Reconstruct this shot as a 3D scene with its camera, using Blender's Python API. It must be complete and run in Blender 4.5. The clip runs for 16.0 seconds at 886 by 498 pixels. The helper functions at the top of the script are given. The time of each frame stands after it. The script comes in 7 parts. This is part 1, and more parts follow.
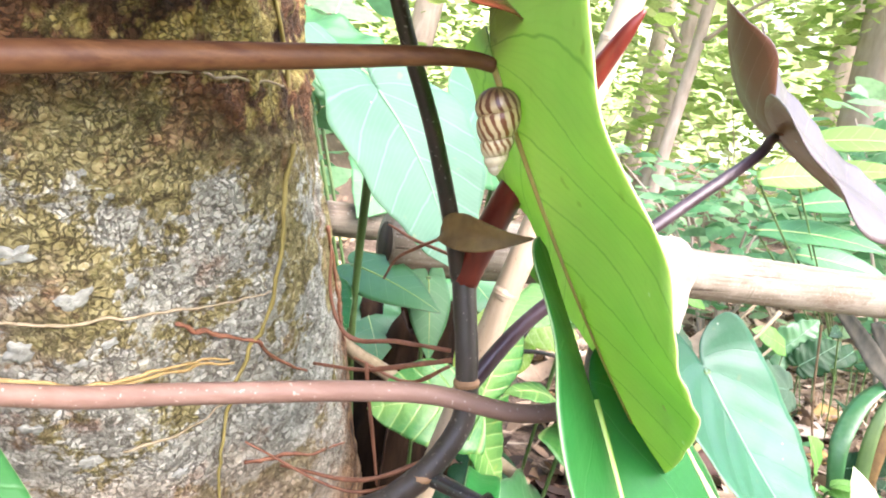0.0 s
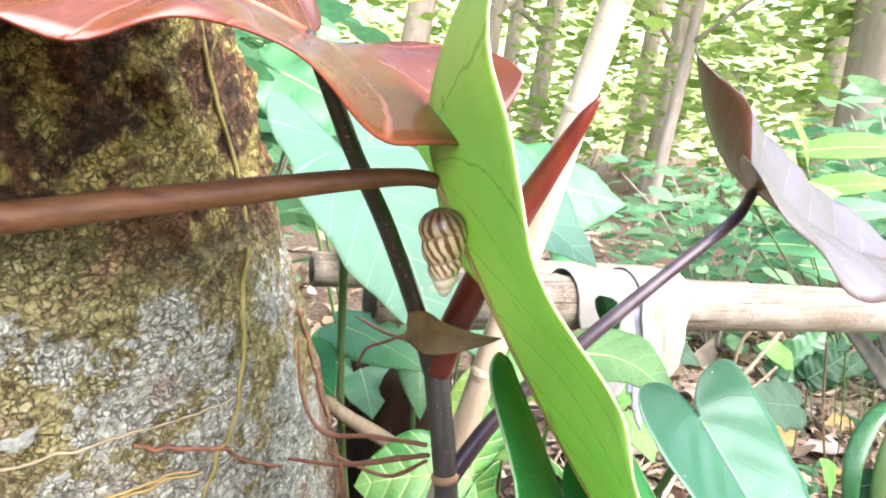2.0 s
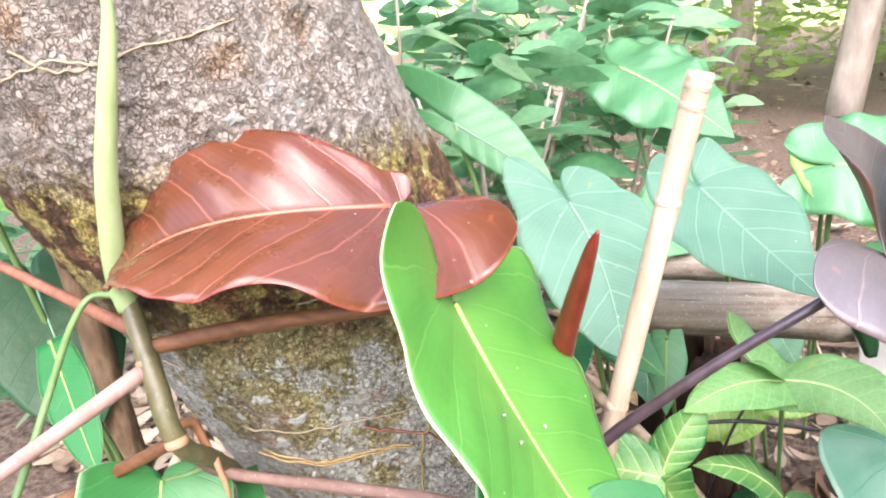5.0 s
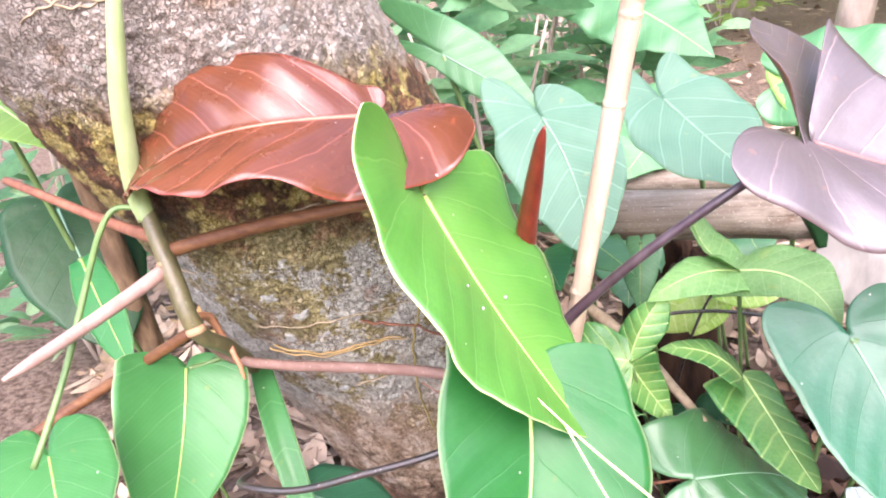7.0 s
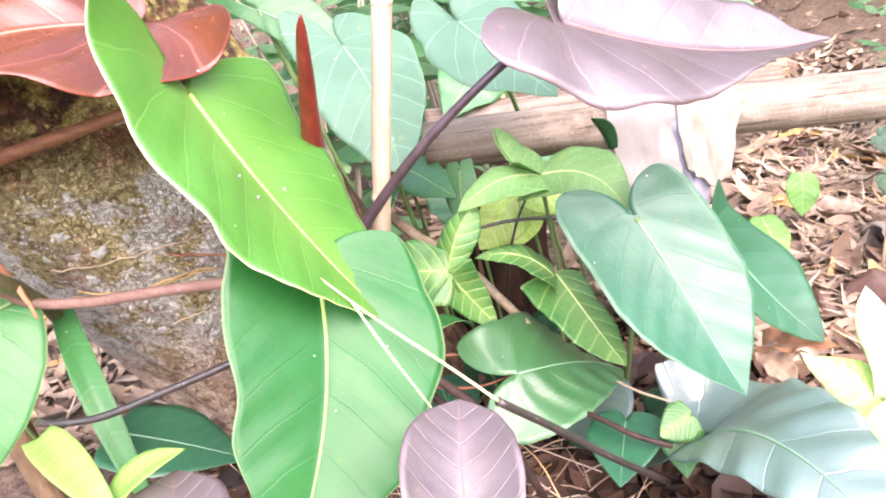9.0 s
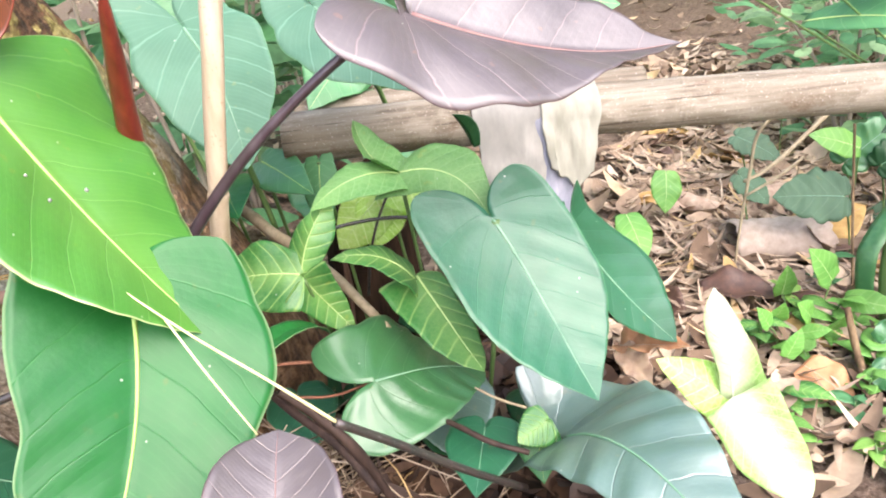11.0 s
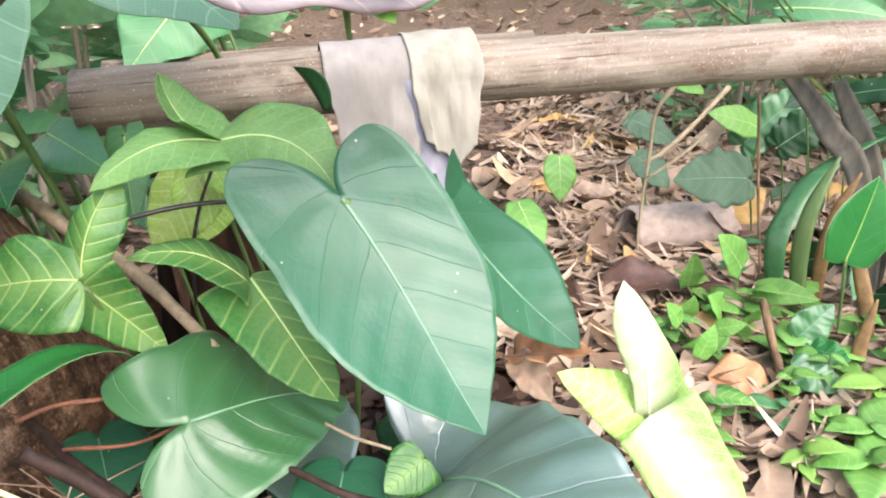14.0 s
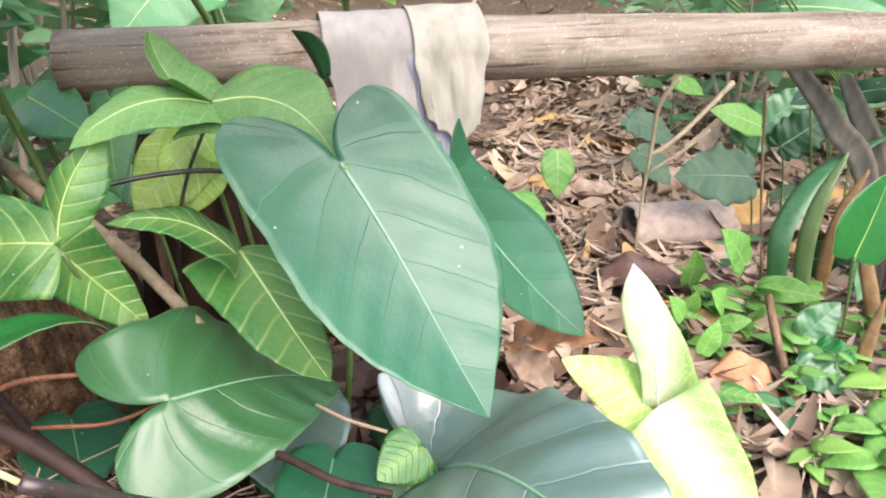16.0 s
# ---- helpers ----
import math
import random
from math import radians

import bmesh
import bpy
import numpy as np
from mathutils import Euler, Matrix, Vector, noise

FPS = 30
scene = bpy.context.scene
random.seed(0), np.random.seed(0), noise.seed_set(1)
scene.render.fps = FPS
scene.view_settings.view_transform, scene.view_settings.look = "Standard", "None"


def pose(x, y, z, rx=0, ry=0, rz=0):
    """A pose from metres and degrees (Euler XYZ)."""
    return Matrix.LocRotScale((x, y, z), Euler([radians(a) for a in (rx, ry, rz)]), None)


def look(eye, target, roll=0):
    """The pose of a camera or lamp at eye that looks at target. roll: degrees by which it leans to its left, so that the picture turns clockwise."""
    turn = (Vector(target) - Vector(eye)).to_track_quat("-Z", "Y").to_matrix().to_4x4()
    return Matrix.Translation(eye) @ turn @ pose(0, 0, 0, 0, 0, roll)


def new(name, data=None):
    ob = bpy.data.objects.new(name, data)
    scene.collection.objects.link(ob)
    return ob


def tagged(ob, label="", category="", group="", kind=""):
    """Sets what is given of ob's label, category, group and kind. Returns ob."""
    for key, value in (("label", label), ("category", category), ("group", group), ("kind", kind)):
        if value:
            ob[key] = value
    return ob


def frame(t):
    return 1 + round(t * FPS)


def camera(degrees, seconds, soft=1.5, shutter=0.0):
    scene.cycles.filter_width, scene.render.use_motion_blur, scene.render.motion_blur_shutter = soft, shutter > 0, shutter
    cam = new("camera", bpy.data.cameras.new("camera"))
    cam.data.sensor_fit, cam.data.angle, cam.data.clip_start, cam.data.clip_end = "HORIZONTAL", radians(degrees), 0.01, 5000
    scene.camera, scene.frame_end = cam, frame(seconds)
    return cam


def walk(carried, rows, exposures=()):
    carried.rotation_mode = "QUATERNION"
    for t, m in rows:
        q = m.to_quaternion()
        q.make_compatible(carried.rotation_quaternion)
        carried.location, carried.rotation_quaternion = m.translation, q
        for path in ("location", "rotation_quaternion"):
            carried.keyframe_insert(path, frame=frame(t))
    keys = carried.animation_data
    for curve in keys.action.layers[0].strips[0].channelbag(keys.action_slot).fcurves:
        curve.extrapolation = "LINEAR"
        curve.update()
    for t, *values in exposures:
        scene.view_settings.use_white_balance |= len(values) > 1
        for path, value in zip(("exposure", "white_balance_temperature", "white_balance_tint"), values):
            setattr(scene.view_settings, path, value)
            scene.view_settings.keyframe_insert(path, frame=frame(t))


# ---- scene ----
cam = camera(64.0, 16.0, soft=2.0)
PATH = [
    (0, (0.009, -0.015, 0.695), (0.051, 1.947, 0.311), 9.5),
    (0.5, (0.004, 0.021, 0.69), (0.176, 1.968, 0.266), 8.4),
    (1, (0.004, 0.038, 0.706), (0.2, 1.997, 0.355), 8.9),
    (1.5, (0.006, 0.028, 0.728), (0.127, 1.996, 0.392), 7.3),
    (2, (0.028, 0.012, 0.746), (0.048, 1.978, 0.383), 6.0),
    (2.5, (0.057, -0.013, 0.763), (0.02, 1.948, 0.372), 5.2),
    (3, (0.095, -0.036, 0.794), (0.076, 1.902, 0.3), 4.7),
    (3.5, (0.144, -0.047, 0.848), (-0.303, 1.814, 0.27), -0.9),
    (4, (0.231, -0.039, 0.872), (-0.572, 1.695, 0.282), -2.2),
    (4.5, (0.283, -0.043, 0.892), (-0.79, 1.536, 0.294), -4.9),
    (4.7, (0.289, -0.038, 0.899), (-0.844, 1.503, 0.312), -3.8),
    (6.8, (0.347, -0.089, 0.894), (-0.844, 1.357, 0.195), -6.7),
    (7, (0.371, -0.093, 0.884), (-0.789, 1.366, 0.159), -6.9),
    (7.5, (0.399, -0.106, 0.853), (-0.67, 1.4, 0.084), -8.1),
    (8, (0.411, -0.103, 0.844), (-0.605, 1.42, 0.039), -9.3),
    (8.5, (0.438, -0.097, 0.81), (-0.529, 1.47, 0.03), -9.7),
    (10.8, (0.487, -0.056, 0.781), (-0.135, 1.656, -0.045), -6.0),
    (11, (0.483, -0.035, 0.787), (-0.13, 1.673, -0.053), -5.7),
    (11.5, (0.493, -0.003, 0.793), (-0.078, 1.709, -0.07), -5.2),
    (12, (0.499, 0.035, 0.785), (-0.044, 1.761, -0.067), -6.3),
    (12.5, (0.505, 0.073, 0.755), (0.002, 1.805, -0.11), -6.5),
    (13, (0.502, 0.086, 0.738), (0.009, 1.811, -0.147), -5.7),
    (13.5, (0.489, 0.113, 0.727), (0.046, 1.881, -0.098), -4.0),
    (14, (0.475, 0.136, 0.693), (0.141, 1.913, -0.163), -3.3),
    (14.5, (0.464, 0.151, 0.672), (0.127, 1.924, -0.192), -3.7),
    (15, (0.461, 0.153, 0.663), (0.133, 1.935, -0.185), -2.8),
    (15.5, (0.456, 0.158, 0.656), (0.159, 1.942, -0.197), -1.8),
    (16, (0.457, 0.153, 0.653), (0.16, 1.946, -0.183), -1.3),
]
EXPOSURES = [(0, 3.29, 6500, 22), (2.5, 3.10, 6300, 18), (4.5, 2.94, 6300, 21), (7, 3.02, 6400, 34), (8.5, 3.11, 6650, 37), (11, 2.68, 6550, 19), (13, 2.53, 6600, 20), (16, 2.4, 6600, 22)]
walk(cam, [(t, look(eye, target, roll)) for t, eye, target, roll in PATH], EXPOSURES)

# ---- world, sun, exposure ----
world = bpy.data.worlds.new("sky")
scene.world = world
world.use_nodes = True
wn = world.node_tree.nodes
sky = wn.new("ShaderNodeTexSky")
sky.sky_type, sky.sun_disc = "NISHITA", False
sky.dust_density = 2.5
sky.sun_elevation, sky.sun_rotation = radians(48), radians(135)
wn["Background"].inputs["Strength"].default_value = 0.105
world.node_tree.links.new(sky.outputs["Color"], wn["Background"].inputs["Color"])
sun = new("sun", bpy.data.lights.new("sun", "SUN"))
sun.data.energy, sun.data.angle, sun.data.color = 1.3, radians(80), (1.0, 0.97, 0.94)
sun.matrix_world = look((3.6, -3.6, 5.6), (0.0, 0.0, 0.0))


# ---- materials ----
def nodes(name):
    m = bpy.data.materials.new(name)
    m.use_nodes = True
    t = m.node_tree
    return m, t.nodes, t.links, t.nodes["Principled BSDF"]


def math_node(n, l, op, a, b=None):
    k = n.new("ShaderNodeMath")
    k.operation = op
    for i, v in enumerate((a, b)):
        if v is None:
            continue
        if isinstance(v, (int, float)):
            k.inputs[i].default_value = v
        else:
            l.new(v, k.inputs[i])
    return k.outputs[0]


def mix(n, l, fac, a, b, kind="MIX"):
    k = n.new("ShaderNodeMix")
    k.data_type, k.blend_type = "RGBA", kind
    for i, v in ((0, fac), (6, a), (7, b)):
        if isinstance(v, (int, float)):
            k.inputs[i].default_value = v
        elif isinstance(v, tuple):
            k.inputs[i].default_value = (*v, 1)
        else:
            l.new(v, k.inputs[i])
    return k.outputs[2]


def noise_tex(n, l, scale, detail=5, rough=0.55, coord="Object", stretch=None, turn=0):
    c = n.new("ShaderNodeTexCoord").outputs[coord]
    if stretch:
        mp = n.new("ShaderNodeMapping")
        mp.vector_type = "TEXTURE"
        mp.inputs["Scale"].default_value = tuple(1 / s for s in stretch)
        mp.inputs["Rotation"].default_value = (0, 0, radians(turn))
        l.new(c, mp.inputs["Vector"])
        c = mp.outputs[0]
    k = n.new("ShaderNodeTexNoise")
    k.inputs["Scale"].default_value, k.inputs["Detail"].default_value, k.inputs["Roughness"].default_value = scale, detail, rough
    l.new(c, k.inputs["Vector"])
    return k.outputs["Fac"]


def ramp(n, l, fac, stops):
    k = n.new("ShaderNodeValToRGB")
    e = k.color_ramp.elements
    while len(e) < len(stops):
        e.new(0.5)
    for el, (p, c) in zip(e, stops):
        el.position = p
        el.color = (*c, 1) if isinstance(c, tuple) else (c, c, c, 1)
    l.new(fac, k.inputs[0])
    return k.outputs[0]


def bump(n, l, bsdf, height, strength, dist):
    k = n.new("ShaderNodeBump")
    k.inputs["Strength"].default_value, k.inputs["Distance"].default_value = strength, dist
    l.new(height, k.inputs["Height"])
    l.new(k.outputs[0], bsdf.inputs["Normal"])


def leaf_mat(name, base, dark, vein, rough=0.35, glow=0.3, count=8, slope=0.6, veinw=0.10, rim=None, mottled=0.0, pale=None, edge_tint=None, spec=0.5, veinf=0.45, net=0.0, groove=0.22):
    """A leaf blade: mottled green, pale side veins, pale margin, light coming through it."""
    m, n, l, b = nodes(name)
    uv = n.new("ShaderNodeUVMap")
    uv.uv_map = "blade"
    sep = n.new("ShaderNodeSeparateXYZ")
    l.new(uv.outputs[0], sep.inputs[0])
    av = math_node(n, l, "ABSOLUTE", sep.outputs[1])
    wob = math_node(n, l, "MULTIPLY", math_node(n, l, "SUBTRACT", noise_tex(n, l, 18, 3), 0.5), 0.07)
    run = math_node(n, l, "ADD", av, math_node(n, l, "MULTIPLY", math_node(n, l, "MULTIPLY", av, av), 1.6))
    along = math_node(n, l, "SUBTRACT", sep.outputs[0], math_node(n, l, "MULTIPLY", run, slope))
    fan = math_node(n, l, "DIVIDE", math_node(n, l, "MULTIPLY", math_node(n, l, "MINIMUM", along, 0.0), 0.25), math_node(n, l, "ADD", av, 0.05))
    ph = math_node(n, l, "ADD", math_node(n, l, "ADD", math_node(n, l, "MAXIMUM", along, 0.0), fan), wob)
    fr = math_node(n, l, "FRACT", math_node(n, l, "MULTIPLY", math_node(n, l, "ADD", ph, 2.0), count))
    dist = math_node(n, l, "ABSOLUTE", math_node(n, l, "SUBTRACT", fr, 0.5))
    mask = ramp(n, l, dist, [(0.0, 0.0), (0.5 - veinw, 0.0), (0.5, 1.0)])
    fr2 = math_node(n, l, "FRACT", math_node(n, l, "MULTIPLY", math_node(n, l, "ADD", ph, 2.0), count * 6))
    fine = ramp(n, l, math_node(n, l, "ABSOLUTE", math_node(n, l, "SUBTRACT", fr2, 0.5)), [(0.0, 0.0), (0.3, 0.0), (0.5, 0.10)])
    big = noise_tex(n, l, 14, 4)
    col = mix(n, l, ramp(n, l, big, [(0.3, 0.0), (0.7, 1.0)]), dark, base)
    if mottled:
        sp = ramp(n, l, noise_tex(n, l, 130, 3, 0.7), [(0.52, 0.0), (0.62, 1.0)])
        col = mix(n, l, math_node(n, l, "MULTIPLY", sp, mottled), col, pale)
    if edge_tint:
        near = ramp(n, l, av, [(0.0, 1.0), (0.22, 0.0)])
        col = mix(n, l, math_node(n, l, "MULTIPLY", near, 0.7), col, edge_tint)
    col = mix(n, l, math_node(n, l, "MULTIPLY", mask, veinf), col, vein)
    col = mix(n, l, math_node(n, l, "MULTIPLY", fine, 0.6), col, vein)
    if net:
        cells = n.new("ShaderNodeTexVoronoi")
        cells.feature, cells.inputs["Scale"].default_value = "DISTANCE_TO_EDGE", 120
        cwarp = n.new("ShaderNodeVectorMath")
        cwarp.operation = "MULTIPLY_ADD"
        cn = n.new("ShaderNodeTexNoise")
        cn.inputs["Scale"].default_value = 60
        cobj = n.new("ShaderNodeTexCoord").outputs["Object"]
        l.new(cobj, cn.inputs["Vector"])
        l.new(cn.outputs["Color"], cwarp.inputs[0])
        cwarp.inputs[1].default_value = (0.012, 0.012, 0.012)
        l.new(cobj, cwarp.inputs[2])
        l.new(cwarp.outputs[0], cells.inputs["Vector"])
        lines = ramp(n, l, cells.outputs["Distance"], [(0.0, 1.0), (0.07, 0.35), (0.22, 0.0)])
        col = mix(n, l, math_node(n, l, "MULTIPLY", lines, net), col, vein)
    blem = ramp(n, l, noise_tex(n, l, 75, 2, 0.4), [(0.70, 0.0), (0.76, 1.0)])
    col = mix(n, l, math_node(n, l, "MULTIPLY", blem, 0.35), col, (vein[0] * 0.8 + 0.05, vein[1] * 0.7, vein[2] * 0.4))
    uv2 = n.new("ShaderNodeUVMap")
    uv2.uv_map = "rim"
    sep2 = n.new("ShaderNodeSeparateXYZ")
    l.new(uv2.outputs[0], sep2.inputs[0])
    if rim:
        rm = ramp(n, l, sep2.outputs[0], [(0.0, 0.0), (0.972, 0.0), (0.992, 1.0)])
        col = mix(n, l, rm, col, rim)
    dots = n.new("ShaderNodeTexVoronoi")
    dots.inputs["Scale"].default_value = 48
    l.new(n.new("ShaderNodeTexCoord").outputs["Object"], dots.inputs["Vector"])
    dsep = n.new("ShaderNodeSeparateXYZ")
    l.new(dots.outputs["Color"], dsep.inputs[0])
    dot = math_node(n, l, "MULTIPLY", ramp(n, l, dots.outputs["Distance"], [(0.035, 1.0), (0.06, 0.0)]), ramp(n, l, dsep.outputs[0], [(0.66, 0.0), (0.7, 0.6)]))
    col = mix(n, l, dot, col, (0.55, 0.58, 0.50))
    info = n.new("ShaderNodeObjectInfo")
    hs = n.new("ShaderNodeHueSaturation")
    l.new(col, hs.inputs["Color"])
    l.new(math_node(n, l, "ADD", math_node(n, l, "MULTIPLY", info.outputs["Random"], 0.3), 0.85), hs.inputs["Value"])
    col = hs.outputs[0]
    l.new(col, b.inputs["Base Color"])
    rr = math_node(n, l, "ADD", math_node(n, l, "MULTIPLY", noise_tex(n, l, 40, 3), 0.22), rough - 0.1)
    l.new(rr, b.inputs["Roughness"])
    b.inputs["Specular IOR Level"].default_value = spec
    h = math_node(n, l, "ADD", math_node(n, l, "MULTIPLY", mask, -groove), math_node(n, l, "MULTIPLY", noise_tex(n, l, 160, 3), 0.3))
    h = math_node(n, l, "SUBTRACT", h, math_node(n, l, "MULTIPLY", fine, 0.4))
    h = math_node(n, l, "ADD", h, math_node(n, l, "MULTIPLY", noise_tex(n, l, 20, 2), 2.4))
    if net:
        h = math_node(n, l, "SUBTRACT", h, math_node(n, l, "MULTIPLY", lines, net))
    bump(n, l, b, h, 0.6, 0.0016)
    tr = n.new("ShaderNodeBsdfTranslucent")
    tcol = mix(n, l, 1.0, col, (1.0, 1.0, 0.7), "MULTIPLY")
    gain = n.new("ShaderNodeHueSaturation")
    gain.inputs["Value"].default_value, gain.inputs["Saturation"].default_value = 1.9, 0.95
    l.new(tcol, gain.inputs["Color"])
    l.new(gain.outputs[0], tr.inputs["Color"])
    ms = n.new("ShaderNodeMixShader")
    ms.inputs[0].default_value = glow
    out = n["Material Output"]
    l.new(b.outputs[0], ms.inputs[1])
    l.new(tr.outputs[0], ms.inputs[2])
    l.new(ms.outputs[0], out.inputs["Surface"])
    return m


def skin_mat(name, a, c, rough=0.4, scale=60, stretch=(1, 1, 0.25), bumpd=0.0006, spec=0.5, speck=None, turn=0):
    """Stems, petioles, sticks and other streaky surfaces."""
    m, n, l, b = nodes(name)
    f = noise_tex(n, l, scale, 6, 0.6, stretch=stretch, turn=turn)
    g = noise_tex(n, l, scale * 0.18, 3)
    col = mix(n, l, ramp(n, l, f, [(0.35, 0.0), (0.65, 1.0)]), a, c)
    col = mix(n, l, math_node(n, l, "MULTIPLY", ramp(n, l, g, [(0.4, 0.0), (0.7, 1.0)]), 0.5), col, a)
    if speck:
        s = ramp(n, l, noise_tex(n, l, 420, 2, 0.5), [(0.66, 0.0), (0.72, 1.0)])
        col = mix(n, l, math_node(n, l, "MULTIPLY", s, 0.7), col, speck)
    l.new(col, b.inputs["Base Color"])
    b.inputs["Roughness"].default_value, b.inputs["Specular IOR Level"].default_value = rough, spec
    bump(n, l, b, f, 0.5, bumpd)
    return m


def bark_mat():
    m, n, l, b = nodes("bark")
    tc = n.new("ShaderNodeTexCoord").outputs["Object"]
    big = noise_tex(n, l, 8, 6, 0.65)
    mid = noise_tex(n, l, 34, 8, 0.72)
    fine = noise_tex(n, l, 170, 4, 0.6)
    warp = n.new("ShaderNodeTexNoise")
    warp.inputs["Scale"].default_value, warp.inputs["Detail"].default_value, warp.inputs["Roughness"].default_value = 110, 4, 0.6
    l.new(tc, warp.inputs["Vector"])
    vm = n.new("ShaderNodeVectorMath")
    vm.operation = "MULTIPLY_ADD"
    l.new(warp.outputs["Color"], vm.inputs[0])
    vm.inputs[1].default_value = (0.011, 0.011, 0.011)
    l.new(tc, vm.inputs[2])
    edges = []
    for sc, wide in ((125, 0.05), (235, 0.08)):
        v1 = n.new("ShaderNodeTexVoronoi")
        v1.feature, v1.inputs["Scale"].default_value = "DISTANCE_TO_EDGE", sc
        l.new(vm.outputs[0], v1.inputs["Vector"])
        edges.append(ramp(n, l, v1.outputs["Distance"], [(0.0, 1.0), (wide * 0.4, 0.7), (wide, 0.0)]))
    broken = ramp(n, l, noise_tex(n, l, 60, 5, 0.7), [(0.40, 0.15), (0.52, 1.0)])
    crack = math_node(n, l, "MULTIPLY", math_node(n, l, "MAXIMUM", edges[0], math_node(n, l, "MULTIPLY", edges[1], 0.7)), broken)
    grain = math_node(n, l, "ADD", math_node(n, l, "MULTIPLY", fine, 0.5), math_node(n, l, "MULTIPLY", noise_tex(n, l, 70, 6, 0.7), 0.5))
    # grey and tan flakes
    col = ramp(n, l, grain, [(0.34, (0.105, 0.070, 0.041)), (0.45, (0.195, 0.148, 0.092)), (0.54, (0.270, 0.225, 0.150)), (0.66, (0.36, 0.323, 0.24))])
    band = n.new("ShaderNodeSeparateXYZ")
    l.new(tc, band.inputs[0])
    hh = math_node(n, l, "ADD", band.outputs[2], math_node(n, l, "MULTIPLY", math_node(n, l, "SUBTRACT", big, 0.5), 0.22))
    # olive algae, thickest under the moss
    zone = ramp(n, l, hh, [(0.0, 0.0), (0.46, 0.0), (0.58, 0.5), (0.68, 1.0), (0.81, 0.8)])
    olive = ramp(n, l, math_node(n, l, "ADD", noise_tex(n, l, 11, 5, 0.62), math_node(n, l, "ADD", math_node(n, l, "MULTIPLY", zone, 0.16), ramp(n, l, math_node(n, l, "ADD", band.outputs[0], 0.5), [(0.24, 0.0), (0.40, 0.12)]))), [(0.47, 0.0), (0.58, 1.0)])
    col = mix(n, l, math_node(n, l, "MULTIPLY", olive, 0.85), col, ramp(n, l, grain, [(0.34, (0.085, 0.070, 0.024)), (0.45, (0.185, 0.163, 0.060)), (0.55, (0.28, 0.252, 0.105)), (0.66, (0.37, 0.34, 0.175))]))
    # pale lichen, breaking up at the edges
    lich = ramp(n, l, math_node(n, l, "SUBTRACT", math_node(n, l, "ADD", math_node(n, l, "MULTIPLY", noise_tex(n, l, 17, 5, 0.62), 0.78), math_node(n, l, "MULTIPLY", fine, 0.22)), math_node(n, l, "SUBTRACT", math_node(n, l, "MULTIPLY", zone, 0.06), ramp(n, l, hh, [(0.36, 0.0), (0.43, 0.078), (0.54, 0.070), (0.61, 0.022), (0.68, 0.0)]))), [(0.505, 0.0), (0.545, 1.0)])
    col = mix(n, l, math_node(n, l, "MULTIPLY", lich, 0.85), col, ramp(n, l, grain, [(0.34, (0.20, 0.198, 0.160)), (0.47, (0.325, 0.332, 0.285)), (0.62, (0.48, 0.498, 0.445))]))
    rust = ramp(n, l, noise_tex(n, l, 21, 6, 0.65), [(0.57, 0.0), (0.66, 1.0)])
    col = mix(n, l, math_node(n, l, "MULTIPLY", rust, 0.5), col, (0.30, 0.15, 0.085))
    # old moss and dark bark in a band round the trunk
    top = math_node(n, l, "ADD", band.outputs[2], math_node(n, l, "MULTIPLY", math_node(n, l, "SUBTRACT", mid, 0.5), 0.10))
    upper = ramp(n, l, top, [(0.0, 0.0), (0.790, 0.0), (0.825, 1.0)])
    wet = math_node(n, l, "MULTIPLY", ramp(n, l, hh, [(0.0, 0.0), (0.645, 0.0), (0.690, 1.0)]), math_node(n, l, "SUBTRACT", 1.0, upper))
    # close pinkish-grey scales above the moss, with tan and orange patches
    scales = ramp(n, l, grain, [(0.34, (0.165, 0.135, 0.106)), (0.46, (0.250, 0.215, 0.178)), (0.56, (0.305, 0.276, 0.236)), (0.68, (0.375, 0.352, 0.312))])
    tan = ramp(n, l, noise_tex(n, l, 15, 5, 0.6), [(0.56, 0.0), (0.66, 1.0)])
    scales = mix(n, l, math_node(n, l, "MULTIPLY", tan, 0.75), scales, ramp(n, l, grain, [(0.36, (0.15, 0.085, 0.046)), (0.62, (0.33, 0.215, 0.125))]))
    col = mix(n, l, math_node(n, l, "MULTIPLY", upper, 0.92), col, scales)
    yellow = ramp(n, l, noise_tex(n, l, 26, 5, 0.6), [(0.50, 0.0), (0.57, 1.0)])
    dark = ramp(n, l, mid, [(0.36, (0.022, 0.011, 0.006)), (0.48, (0.070, 0.032, 0.015)), (0.58, (0.17, 0.075, 0.035)), (0.70, (0.30, 0.17, 0.075))])
    moss = ramp(n, l, grain, [(0.30, (0.10, 0.070, 0.018)), (0.44, (0.26, 0.205, 0.055)), (0.58, (0.42, 0.35, 0.12)), (0.70, (0.52, 0.45, 0.20))])
    col = mix(n, l, math_node(n, l, "MULTIPLY", wet, 0.95), col, mix(n, l, yellow, dark, moss))
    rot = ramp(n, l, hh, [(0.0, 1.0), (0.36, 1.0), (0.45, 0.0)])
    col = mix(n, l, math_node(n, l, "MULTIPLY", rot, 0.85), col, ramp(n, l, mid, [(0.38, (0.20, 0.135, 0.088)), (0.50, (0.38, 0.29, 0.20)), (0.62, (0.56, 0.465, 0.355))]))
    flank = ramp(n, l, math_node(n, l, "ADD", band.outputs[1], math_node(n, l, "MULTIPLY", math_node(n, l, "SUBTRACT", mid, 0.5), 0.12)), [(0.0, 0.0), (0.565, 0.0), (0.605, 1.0)])
